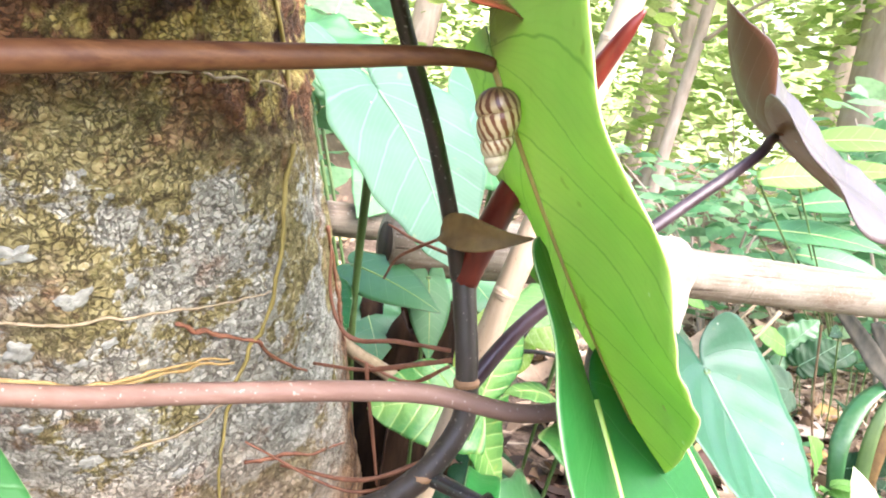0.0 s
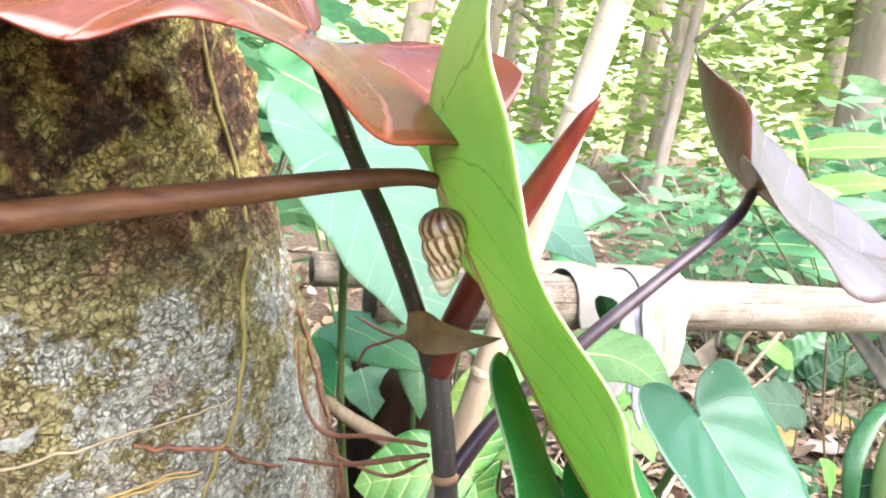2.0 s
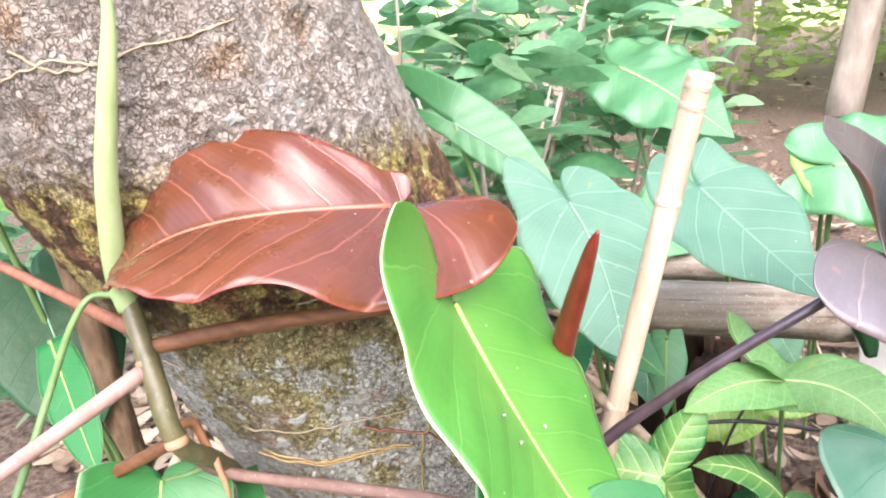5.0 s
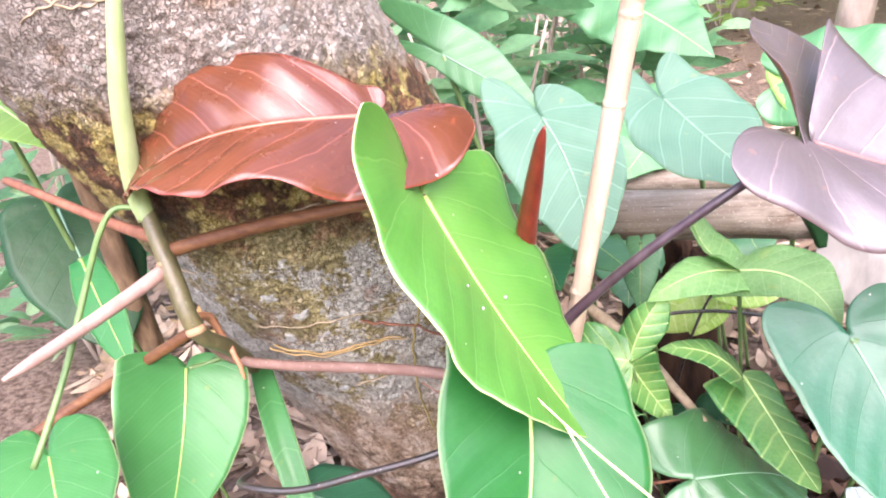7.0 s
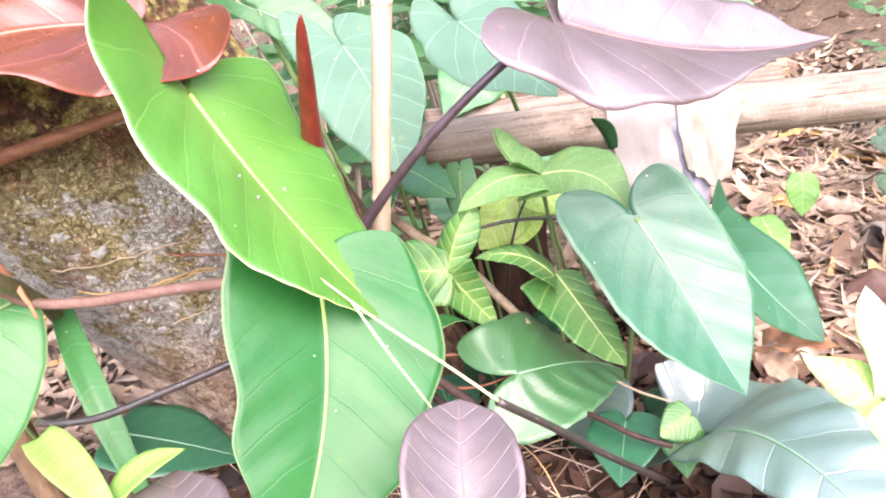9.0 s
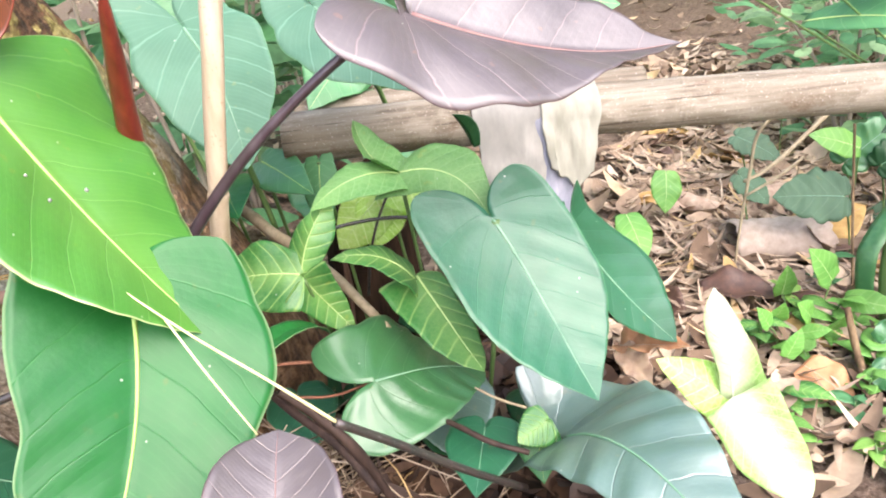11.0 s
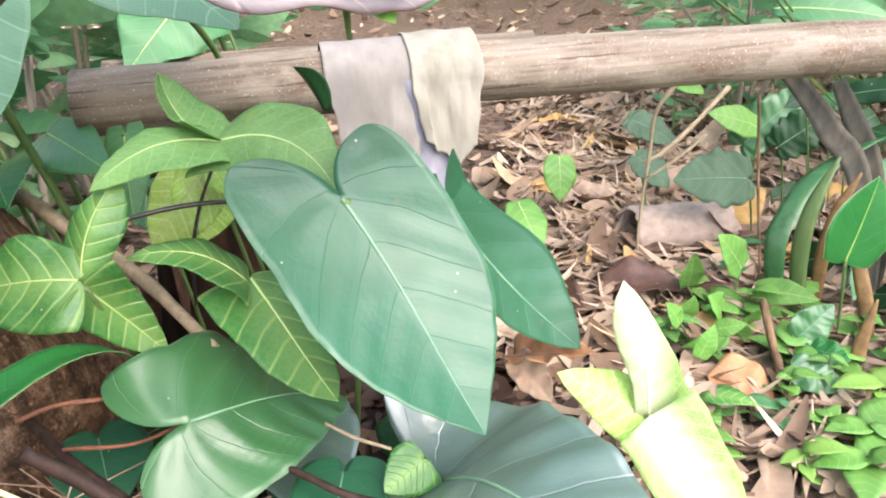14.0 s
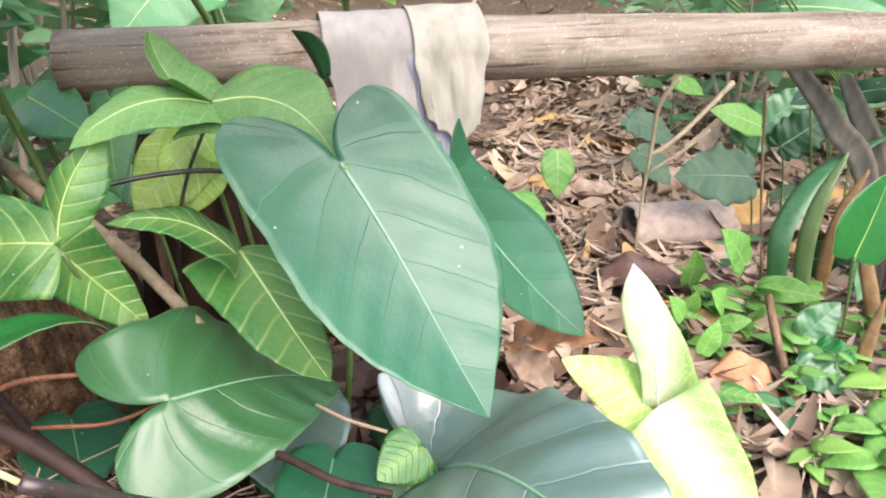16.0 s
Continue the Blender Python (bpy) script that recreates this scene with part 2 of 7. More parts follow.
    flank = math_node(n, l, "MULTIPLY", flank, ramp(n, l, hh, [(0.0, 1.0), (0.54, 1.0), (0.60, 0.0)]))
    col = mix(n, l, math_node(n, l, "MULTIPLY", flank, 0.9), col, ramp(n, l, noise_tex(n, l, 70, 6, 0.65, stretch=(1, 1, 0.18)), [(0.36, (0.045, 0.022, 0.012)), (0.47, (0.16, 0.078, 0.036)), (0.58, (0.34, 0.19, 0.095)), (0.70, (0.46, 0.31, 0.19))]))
    # Brown bark at the foot, its colour also darkened for shade.
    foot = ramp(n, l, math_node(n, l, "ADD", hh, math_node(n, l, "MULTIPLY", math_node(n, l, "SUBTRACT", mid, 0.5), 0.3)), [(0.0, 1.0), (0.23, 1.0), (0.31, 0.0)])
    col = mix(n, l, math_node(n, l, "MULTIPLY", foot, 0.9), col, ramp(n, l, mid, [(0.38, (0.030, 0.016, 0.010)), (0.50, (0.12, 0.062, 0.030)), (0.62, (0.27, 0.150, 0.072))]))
    col = mix(n, l, math_node(n, l, "MULTIPLY", crack, math_node(n, l, "ADD", math_node(n, l, "MULTIPLY", wet, 0.15), math_node(n, l, "SUBTRACT", 0.56, math_node(n, l, "MULTIPLY", upper, 0.12)))), col, (0.055, 0.038, 0.024))
    pit = ramp(n, l, noise_tex(n, l, 95, 6, 0.7), [(0.32, 1.0), (0.38, 0.0)])
    col = mix(n, l, math_node(n, l, "MULTIPLY", pit, 0.35), col, (0.075, 0.053, 0.032))
    l.new(col, b.inputs["Base Color"])
    b.inputs["Roughness"].default_value, b.inputs["Specular IOR Level"].default_value = 0.9, 0.25
    h = math_node(n, l, "SUBTRACT", math_node(n, l, "ADD", math_node(n, l, "MULTIPLY", mid, 0.7), math_node(n, l, "MULTIPLY", fine, 0.35)), math_node(n, l, "ADD", math_node(n, l, "MULTIPLY", pit, 0.5), math_node(n, l, "MULTIPLY", crack, 1.0)))
    bump(n, l, b, h, 1.0, 0.006)
    return m


def bamboo_mat():
    """Weathered pole: streaks along it, peeled pale patches, brown stains and grey mould."""
    m, n, l, b = nodes("old_bamboo")
    streak = noise_tex(n, l, 90, 6, 0.65, stretch=(0.05, 1, 1), turn=23)
    fine = noise_tex(n, l, 300, 4, 0.6, stretch=(0.08, 1, 1), turn=23)
    patch = noise_tex(n, l, 11, 6, 0.62, stretch=(0.6, 1, 1), turn=23)
    stain = noise_tex(n, l, 24, 6, 0.7, stretch=(0.5, 1, 1), turn=23)
    col = ramp(n, l, streak, [(0.32, (0.092, 0.070, 0.046)), (0.48, (0.160, 0.133, 0.095)), (0.64, (0.222, 0.194, 0.147))])
    col = mix(n, l, ramp(n, l, patch, [(0.53, 0.0), (0.58, 0.8)]), col, ramp(n, l, fine, [(0.35, (0.21, 0.180, 0.134)), (0.65, (0.29, 0.257, 0.202))]))
    col = mix(n, l, ramp(n, l, stain, [(0.55, 0.0), (0.66, 0.75)]), col, (0.12, 0.075, 0.045))
    crack = ramp(n, l, noise_tex(n, l, 150, 3, 0.5, stretch=(0.03, 1, 1), turn=23), [(0.30, 1.0), (0.35, 0.0)])
    col = mix(n, l, math_node(n, l, "MULTIPLY", crack, 0.7), col, (0.05, 0.034, 0.022))
    speck = ramp(n, l, noise_tex(n, l, 380, 2, 0.5), [(0.64, 0.0), (0.72, 0.6)])
    col = mix(n, l, speck, col, (0.50, 0.46, 0.40))
    l.new(col, b.inputs["Base Color"])
    b.inputs["Roughness"].default_value, b.inputs["Specular IOR Level"].default_value = 0.7, 0.3
    h = math_node(n, l, "SUBTRACT", math_node(n, l, "ADD", streak, math_node(n, l, "MULTIPLY", patch, 0.8)), math_node(n, l, "MULTIPLY", crack, 0.6))
    bump(n, l, b, h, 0.7, 0.003)
    return m


def island_mat(name, stops, rough=0.8, glow=0.0, spec=0.3):
    """Many loose pieces, each of its own tone."""
    m, n, l, b = nodes(name)
    g = n.new("ShaderNodeNewGeometry")
    col = ramp(n, l, g.outputs["Random Per Island"], stops)
    f = noise_tex(n, l, 60, 4)
    col = mix(n, l, 0.5, col, ramp(n, l, f, [(0.3, 0.45), (0.7, 1.0)]), "MULTIPLY")
    l.new(col, b.inputs["Base Color"])
    b.inputs["Roughness"].default_value, b.inputs["Specular IOR Level"].default_value = rough, spec
    if glow:
        tr = n.new("ShaderNodeBsdfTranslucent")
        l.new(col, tr.inputs["Color"])
        ms = n.new("ShaderNodeMixShader")
        ms.inputs[0].default_value = glow
        l.new(b.outputs[0], ms.inputs[1])
        l.new(tr.outputs[0], ms.inputs[2])
        l.new(ms.outputs[0], n["Material Output"].inputs["Surface"])
    return m


M_BARK = bark_mat()
M_LICHEN = skin_mat("lichen", (0.17, 0.178, 0.150), (0.30, 0.312, 0.272), 0.95, 260, (1, 1, 1), 0.003, 0.15, speck=(0.14, 0.13, 0.10))
M_GREEN = leaf_mat("bright_leaf", (0.075, 0.255, 0.040), (0.054, 0.210, 0.032), (0.17, 0.36, 0.09), 0.34, 0.34, 7, 0.5, 0.03, rim=(0.50, 0.56, 0.30), edge_tint=(0.13, 0.31, 0.055), veinf=0.45, spec=0.7)
M_GREEN_UNDER = leaf_mat("bright_leaf_underside", (0.41, 0.485, 0.165), (0.31, 0.425, 0.130), (0.11, 0.21, 0.045), 0.5, 0.42, 7, 0.5, 0.035, edge_tint=(0.44, 0.47, 0.18), veinf=0.6)
M_MID = leaf_mat("deep_leaf", (0.016, 0.150, 0.030), (0.011, 0.115, 0.024), (0.045, 0.19, 0.05), 0.36, 0.22, 5, 0.65, 0.025, rim=(0.20, 0.32, 0.15), spec=0.32, veinf=0.3)
M_TEAL = leaf_mat("bluish_leaf", (0.017, 0.116, 0.052), (0.011, 0.088, 0.036), (0.050, 0.17, 0.088), 0.42, 0.14, 5, 0.7, 0.02, rim=(0.05, 0.16, 0.07), spec=0.65, veinf=0.35, groove=0.22)
# Bluish leaf paled in its base colour for haze over the plants behind.
M_BEHIND = leaf_mat("hazed_bluish_leaf", (0.086, 0.188, 0.122), (0.064, 0.152, 0.096), (0.18, 0.33, 0.24), 0.5, 0.22, 5, 0.7, 0.05, rim=(0.09, 0.21, 0.11), spec=0.25, veinf=0.45)
# Dark leaf greyed and lightened: part of its sheen is painted in.
M_PAINTED_SHEEN = leaf_mat("painted_sheen_leaf", (0.112, 0.200, 0.150), (0.078, 0.160, 0.116), (0.25, 0.33, 0.28), 0.42, 0.12, 5, 0.6, 0.03, spec=2.2, veinf=0.5, groove=0.6)
M_LOW = leaf_mat("low_leaf", (0.045, 0.165, 0.055), (0.031, 0.130, 0.042), (0.10, 0.22, 0.09), 0.35, 0.15, 5, 0.7, 0.022, rim=(0.10, 0.20, 0.09), spec=0.7, veinf=0.45, groove=0.22)
M_DULL = leaf_mat("dull_leaf", (0.085, 0.155, 0.090), (0.060, 0.115, 0.066), (0.15, 0.22, 0.14), 0.65, 0.2, 5, 0.6, 0.04, spec=0.3)
# Dark leaf green with the shade of low, covered leaves put into it.
M_DARK = leaf_mat("dark_leaf_with_shade", (0.014, 0.060, 0.020), (0.010, 0.044, 0.014), (0.03, 0.10, 0.04), 0.4, 0.08, 6, 0.6, 0.025, spec=0.25, veinf=0.3)
M_PALE = leaf_mat("pale_leaf", (0.085, 0.26, 0.10), (0.06, 0.20, 0.075), (0.18, 0.36, 0.17), 0.45, 0.35, 7, 0.6, 0.04, spec=0.7)
M_LIME = leaf_mat("lime_leaf", (0.23, 0.40, 0.09), (0.17, 0.33, 0.07), (0.36, 0.50, 0.20), 0.5, 0.4, 8, 0.5, 0.07)
M_SYN = leaf_mat("veined_leaf", (0.046, 0.222, 0.042), (0.026, 0.155, 0.031), (0.30, 0.47, 0.14), 0.40, 0.28, 6, 0.5, 0.11, mottled=0.25, pale=(0.12, 0.30, 0.075), edge_tint=(0.20, 0.39, 0.10), veinf=0.8, spec=0.6, net=0.12, groove=0.7)
M_SYN_PALE = leaf_mat("pale_veined_leaf", (0.140, 0.310, 0.085), (0.095, 0.245, 0.062), (0.28, 0.45, 0.18), 0.5, 0.30, 6, 0.5, 0.06, mottled=0.3, pale=(0.20, 0.37, 0.125), edge_tint=(0.20, 0.38, 0.125), veinf=0.5, spec=0.45, net=0.28)
M_SYN_LIME = leaf_mat("lime_veined_leaf", (0.34, 0.50, 0.11), (0.24, 0.42, 0.08), (0.60, 0.68, 0.42), 0.5, 0.42, 6, 0.5, 0.085, mottled=0.4, pale=(0.46, 0.58, 0.26), edge_tint=(0.42, 0.55, 0.20), veinf=0.7, spec=0.4, net=0.28)
# Cream middle stands for the patch of sun on this leaf.
M_CREAM = leaf_mat("sun_patch_leaf", (0.26, 0.42, 0.12), (0.19, 0.36, 0.085), (0.42, 0.53, 0.26), 0.5, 0.3, 9, 0.6, 0.10, mottled=0.4, pale=(0.36, 0.48, 0.18), edge_tint=(0.80, 0.81, 0.68), veinf=0.6, net=0.3)
M_COPPER = leaf_mat("copper_leaf", (0.108, 0.034, 0.014), (0.072, 0.023, 0.010), (0.25, 0.090, 0.060), 0.24, 0.05, 6, 0.6, 0.04, rim=(0.16, 0.036, 0.02), spec=0.5, veinf=0.6)
M_COPPER_UNDER = leaf_mat("copper_leaf_underside", (0.30, 0.042, 0.018), (0.23, 0.033, 0.014), (0.32, 0.10, 0.05), 0.4, 0.25, 6, 0.35, 0.05)
M_PURPLE = leaf_mat("purple_leaf", (0.072, 0.058, 0.056), (0.052, 0.041, 0.039), (0.17, 0.125, 0.115), 0.40, 0.04, 6, 0.6, 0.03, rim=(0.06, 0.034, 0.034), spec=0.85, veinf=0.6)
M_PURPLE_UNDER = leaf_mat("purple_leaf_underside", (0.20, 0.080, 0.040), (0.15, 0.055, 0.028), (0.25, 0.12, 0.07), 0.45, 0.15, 7, 0.4, 0.05)
M_RIB_GREEN = skin_mat("green_rib", (0.25, 0.39, 0.085), (0.32, 0.45, 0.12), 0.45)
M_RIB_CREAM = skin_mat("cream_rib", (0.62, 0.66, 0.46), (0.70, 0.74, 0.55), 0.5)
M_RIB_BACK = skin_mat("brownish_rib", (0.30, 0.20, 0.05), (0.36, 0.30, 0.08), 0.45)
M_RIB_TEAL = skin_mat("pale_rib", (0.12, 0.25, 0.15), (0.17, 0.31, 0.19), 0.45)
M_RIB_COPPER = skin_mat("pink_rib", (0.36, 0.12, 0.07), (0.44, 0.18, 0.12), 0.4)
M_RIB_PURPLE = skin_mat("mauve_rib", (0.17, 0.09, 0.08), (0.22, 0.12, 0.10), 0.4)
M_RIB_LIME = skin_mat("lime_rib", (0.40, 0.55, 0.18), (0.48, 0.62, 0.26), 0.45)
M_PET_BROWN = skin_mat("brown_petiole", (0.085, 0.034, 0.014), (0.165, 0.078, 0.030), 0.55, 150, (0.2, 1, 1), spec=0.3)
M_PET_ROSE = skin_mat("rosy_petiole", (0.145, 0.085, 0.062), (0.205, 0.13, 0.10), 0.6, 150, (0.2, 1, 1), spec=0.3, speck=(0.34, 0.28, 0.24))
M_PET_DARK = skin_mat("dark_petiole", (0.018, 0.022, 0.018), (0.045, 0.03, 0.026), 0.3, 90, speck=(0.25, 0.25, 0.23))
M_BROWN_SHOOT = skin_mat("dark_brown_shoot", (0.020, 0.012, 0.009), (0.050, 0.031, 0.023), 0.65, 90, spec=0.2)
M_PET_PURPLE = skin_mat("purple_petiole", (0.032, 0.018, 0.022), (0.060, 0.042, 0.048), 0.3, 90)
M_PET_PINK = skin_mat("pink_petiole", (0.30, 0.18, 0.145), (0.39, 0.26, 0.215), 0.45, 70)
M_PET_GREEN = skin_mat("green_petiole", (0.065, 0.13, 0.035), (0.12, 0.20, 0.06), 0.45, 70)
M_SHOOT = skin_mat("pale_shoot", (0.24, 0.33, 0.13), (0.34, 0.42, 0.20), 0.45, 60, (1, 1, 0.12))
M_STEM_OLIVE = skin_mat("olive_stem", (0.060, 0.058, 0.024), (0.13, 0.115, 0.050), 0.45, 80, speck=(0.2, 0.2, 0.1))
M_HEART = leaf_mat("heart_leaf", (0.050, 0.215, 0.060), (0.036, 0.175, 0.046), (0.13, 0.32, 0.12), 0.34, 0.34, 5, 0.65, 0.025, rim=(0.25, 0.38, 0.18), spec=0.38, veinf=0.35)
M_STEM = skin_mat("grey_green_stem", (0.026, 0.022, 0.018), (0.072, 0.056, 0.046), 0.45, 80, speck=(0.26, 0.22, 0.19))
M_SHEATH = skin_mat("red_sheath", (0.10, 0.012, 0.008), (0.18, 0.026, 0.014), 0.28, 120, (1, 1, 0.12))
M_SHEATH_DRY = skin_mat("dry_sheath", (0.30, 0.125, 0.055), (0.42, 0.22, 0.11), 0.6, 90)
M_SAPLING = skin_mat("sapling_bark", (0.085, 0.055, 0.030), (0.21, 0.145, 0.080), 0.9, 90, (1, 1, 0.3), 0.004, 0.2)
M_SCAR = skin_mat("pale_scar", (0.27, 0.15, 0.075), (0.37, 0.23, 0.125), 0.7)
M_ROOT = skin_mat("brown_root", (0.13, 0.05, 0.025), (0.24, 0.10, 0.05), 0.7, 120)
M_ROOT_YEL = skin_mat("ochre_root", (0.27, 0.18, 0.06), (0.40, 0.29, 0.12), 0.7, 120)
M_ROOT_GREY = skin_mat("grey_root", (0.22, 0.175, 0.10), (0.34, 0.28, 0.18), 0.8, 120)
M_ROOT_OLIVE = skin_mat("olive_vine", (0.17, 0.14, 0.035), (0.28, 0.23, 0.07), 0.8, 120)
M_BAMBOO = bamboo_mat()
M_STICK = skin_mat("straw_bamboo", (0.31, 0.235, 0.15), (0.47, 0.39, 0.28), 0.55, 60, (1, 1, 0.12), 0.0010, 0.4, speck=(0.20, 0.13, 0.075))
M_PITH = skin_mat("dark_pith", (0.025, 0.018, 0.012), (0.06, 0.04, 0.025), 0.9, 60)
M_CLOTH = skin_mat("faded_cloth", (0.19, 0.185, 0.165), (0.27, 0.26, 0.23), 0.9, 50, (1, 1, 0.4), 0.001, 0.1)
M_CLOTH_YELLOW = skin_mat("yellowed_cloth", (0.21, 0.205, 0.16), (0.29, 0.285, 0.235), 0.9, 60, (1, 1, 0.3), 0.001, 0.1)
M_CLOTH_DARK = skin_mat("blue_grey_cloth", (0.19, 0.20, 0.24), (0.30, 0.30, 0.34), 0.9, 70, (1, 1, 0.4), 0.001, 0.1)
M_DRY = skin_mat("dry_leaf", (0.11, 0.062, 0.020), (0.21, 0.130, 0.042), 0.65, 70, (1, 1, 1), 0.001)
M_ROT = skin_mat("rotting_leaf", (0.045, 0.022, 0.014), (0.12, 0.060, 0.036), 0.6, 60, (1, 1, 1), 0.001)
M_OCHRE = skin_mat("ochre_leaf", (0.32, 0.19, 0.055), (0.45, 0.29, 0.10), 0.75, 60, (1, 1, 1), 0.001)
M_DRY_GREY = skin_mat("grey_dry_leaf", (0.30, 0.24, 0.19), (0.44, 0.36, 0.29), 0.85, 60, (1, 1, 1), 0.002)
M_TAN = skin_mat("tan_leaf", (0.30, 0.205, 0.14), (0.44, 0.33, 0.24), 0.8, 60, (1, 1, 1), 0.0015)
M_ORANGE = skin_mat("orange_dead_leaf", (0.30, 0.135, 0.055), (0.44, 0.24, 0.11), 0.7, 60, (1, 1, 1), 0.0015)
# Near-black brown that stands for shade in the gap under the pole.
M_GAP_DARK = skin_mat("gap_shade_brown", (0.010, 0.006, 0.004), (0.045, 0.026, 0.015), 0.95, 45, (1, 1, 0.2), 0.006, 0.1)
M_STRAW = skin_mat("straw", (0.55, 0.50, 0.22), (0.68, 0.62, 0.36), 0.6, 100)
M_BARE = skin_mat("far_trunk", (0.27, 0.22, 0.17), (0.42, 0.36, 0.29), 0.9, 16, (1, 1, 0.3), 0.01, 0.2)
M_LITTER = island_mat("leaf_litter", [(0.0, (0.10, 0.062, 0.037)), (0.2, (0.21, 0.145, 0.094)), (0.45, (0.31, 0.225, 0.150)), (0.7, (0.40, 0.305, 0.210)), (0.9, (0.50, 0.405, 0.295)), (1.0, (0.44, 0.29, 0.11))], 0.85)
# Rot browns taken near black, with the hollow's shade put in.
M_ROT_SHADE_LITTER = island_mat("rot_and_shade_litter", [(0.0, (0.016, 0.009, 0.006)), (0.5, (0.045, 0.024, 0.014)), (0.85, (0.10, 0.055, 0.030)), (1.0, (0.17, 0.105, 0.06))], 0.7)
# Pale, low-contrast greens: sun and haze of the far woods are in the colour.
M_FOREST = island_mat("forest_leaf", [(0.0, (0.20, 0.34, 0.07)), (0.35, (0.30, 0.44, 0.11)), (0.7, (0.42, 0.54, 0.18)), (1.0, (0.58, 0.64, 0.30))], 0.55, 0.6)
M_SHRUB = island_mat("shrub_leaf", [(0.0, (0.09, 0.27, 0.11)), (0.5, (0.16, 0.36, 0.17)), (1.0, (0.30, 0.47, 0.24))], 0.45, 0.45)


def soil_mat():
    m, n, l, b = nodes("soil")
    a, c, f = noise_tex(n, l, 3, 6, 0.6), noise_tex(n, l, 55, 6, 0.7), noise_tex(n, l, 240, 4, 0.7)
    col = ramp(n, l, c, [(0.34, (0.055, 0.036, 0.024)), (0.46, (0.15, 0.105, 0.074)), (0.60, (0.29, 0.215, 0.16))])
    col = mix(n, l, math_node(n, l, "MULTIPLY", ramp(n, l, a, [(0.45, 0.0), (0.65, 1.0)]), 0.5), col, (0.16, 0.115, 0.082))
    col = mix(n, l, 0.5, col, ramp(n, l, f, [(0.35, 0.4), (0.65, 1.0)]), "MULTIPLY")
    l.new(col, b.inputs["Base Color"])
    b.inputs["Roughness"].default_value, b.inputs["Specular IOR Level"].default_value = 0.95, 0.15
    bump(n, l, b, math_node(n, l, "ADD", c, math_node(n, l, "MULTIPLY", f, 0.4)), 0.8, 0.03)
    return m


M_SPRIGLEAF = leaf_mat("seedling_leaf", (0.16, 0.36, 0.075), (0.10, 0.28, 0.055), (0.30, 0.48, 0.16), 0.5, 0.35, 6, 0.5, 0.1)
M_GREY_GREEN = skin_mat("withering_leaf", (0.045, 0.046, 0.032), (0.115, 0.10, 0.068), 0.8, 70, (1, 1, 0.2), 0.001)
M_OLIVE = skin_mat("olive_leaf", (0.055, 0.11, 0.030), (0.10, 0.16, 0.050), 0.5, 70, (1, 1, 0.2), 0.001)

M_SOIL = soil_mat()


def shell_mat():
    """Cream shell with thin slanting brown flames, darker seams and a pale tip."""
    m, n, l, b = nodes("shell")
    uv = n.new("ShaderNodeUVMap")
    uv.uv_map = "blade"
    sep = n.new("ShaderNodeSeparateXYZ")
    l.new(uv.outputs[0], sep.inputs[0])
    wob = math_node(n, l, "MULTIPLY", math_node(n, l, "SUBTRACT", noise_tex(n, l, 190, 3), 0.5), 0.9)
    fr = math_node(n, l, "ABSOLUTE", math_node(n, l, "SUBTRACT", math_node(n, l, "FRACT", math_node(n, l, "ADD", sep.outputs[0], math_node(n, l, "ADD", wob, 20.0))), 0.5))
    stripe = ramp(n, l, math_node(n, l, "ADD", fr, math_node(n, l, "MULTIPLY", noise_tex(n, l, 420, 2), 0.12)), [(0.28, 0.0), (0.38, 1.0)])
    pos = n.new("ShaderNodeUVMap")
    pos.uv_map = "rim"
    s2 = n.new("ShaderNodeSeparateXYZ")
    l.new(pos.outputs[0], s2.inputs[0])
    tip = ramp(n, l, s2.outputs[0], [(0.0, 0.0), (0.22, 0.05), (0.34, 1.0)])
    ground = ramp(n, l, s2.outputs[0], [(0.0, (0.60, 0.55, 0.44)), (0.3, (0.62, 0.54, 0.36)), (0.7, (0.50, 0.40, 0.22)), (0.95, (0.16, 0.10, 0.05))])
    brown = ramp(n, l, s2.outputs[0], [(0.3, (0.20, 0.085, 0.025)), (0.7, (0.13, 0.040, 0.015)), (0.95, (0.05, 0.02, 0.012))])
    col = mix(n, l, math_node(n, l, "MULTIPLY", stripe, tip), ground, brown)
    seam = ramp(n, l, s2.outputs[1], [(0.0, 1.0), (0.10, 0.0), (0.90, 0.0), (1.0, 1.0)])
    col = mix(n, l, math_node(n, l, "MULTIPLY", seam, 0.75), col, (0.16, 0.09, 0.04))
    l.new(col, b.inputs["Base Color"])
    b.inputs["Roughness"].default_value = 0.33
    bump(n, l, b, noise_tex(n, l, 500, 3), 0.3, 0.0004)
    return m


M_SHELL = shell_mat()


# ---- builders ----
def put(name, me, mat, parent=None, label=""):
    for k in mat if isinstance(mat, (list, tuple)) else [mat]:
        me.materials.append(k)
    ob = new(name, me)
    if parent:
        ob.parent = parent
    if label:
        ob["label"] = label
    return ob


def part(name, bm, mat, parent=None, label="", smooth=True):
    me = bpy.data.meshes.new(name)
    bm.to_mesh(me)
    bm.free()
    if smooth:
        me.polygons.foreach_set("use_smooth", [True] * len(me.polygons))
    return put(name, me, mat, parent, label)


def thing(name, at, label, category, group="", kind=""):
    ob = new(name)
    ob.empty_display_size = 0.02
    return tagged(ob, label, category, group, kind)


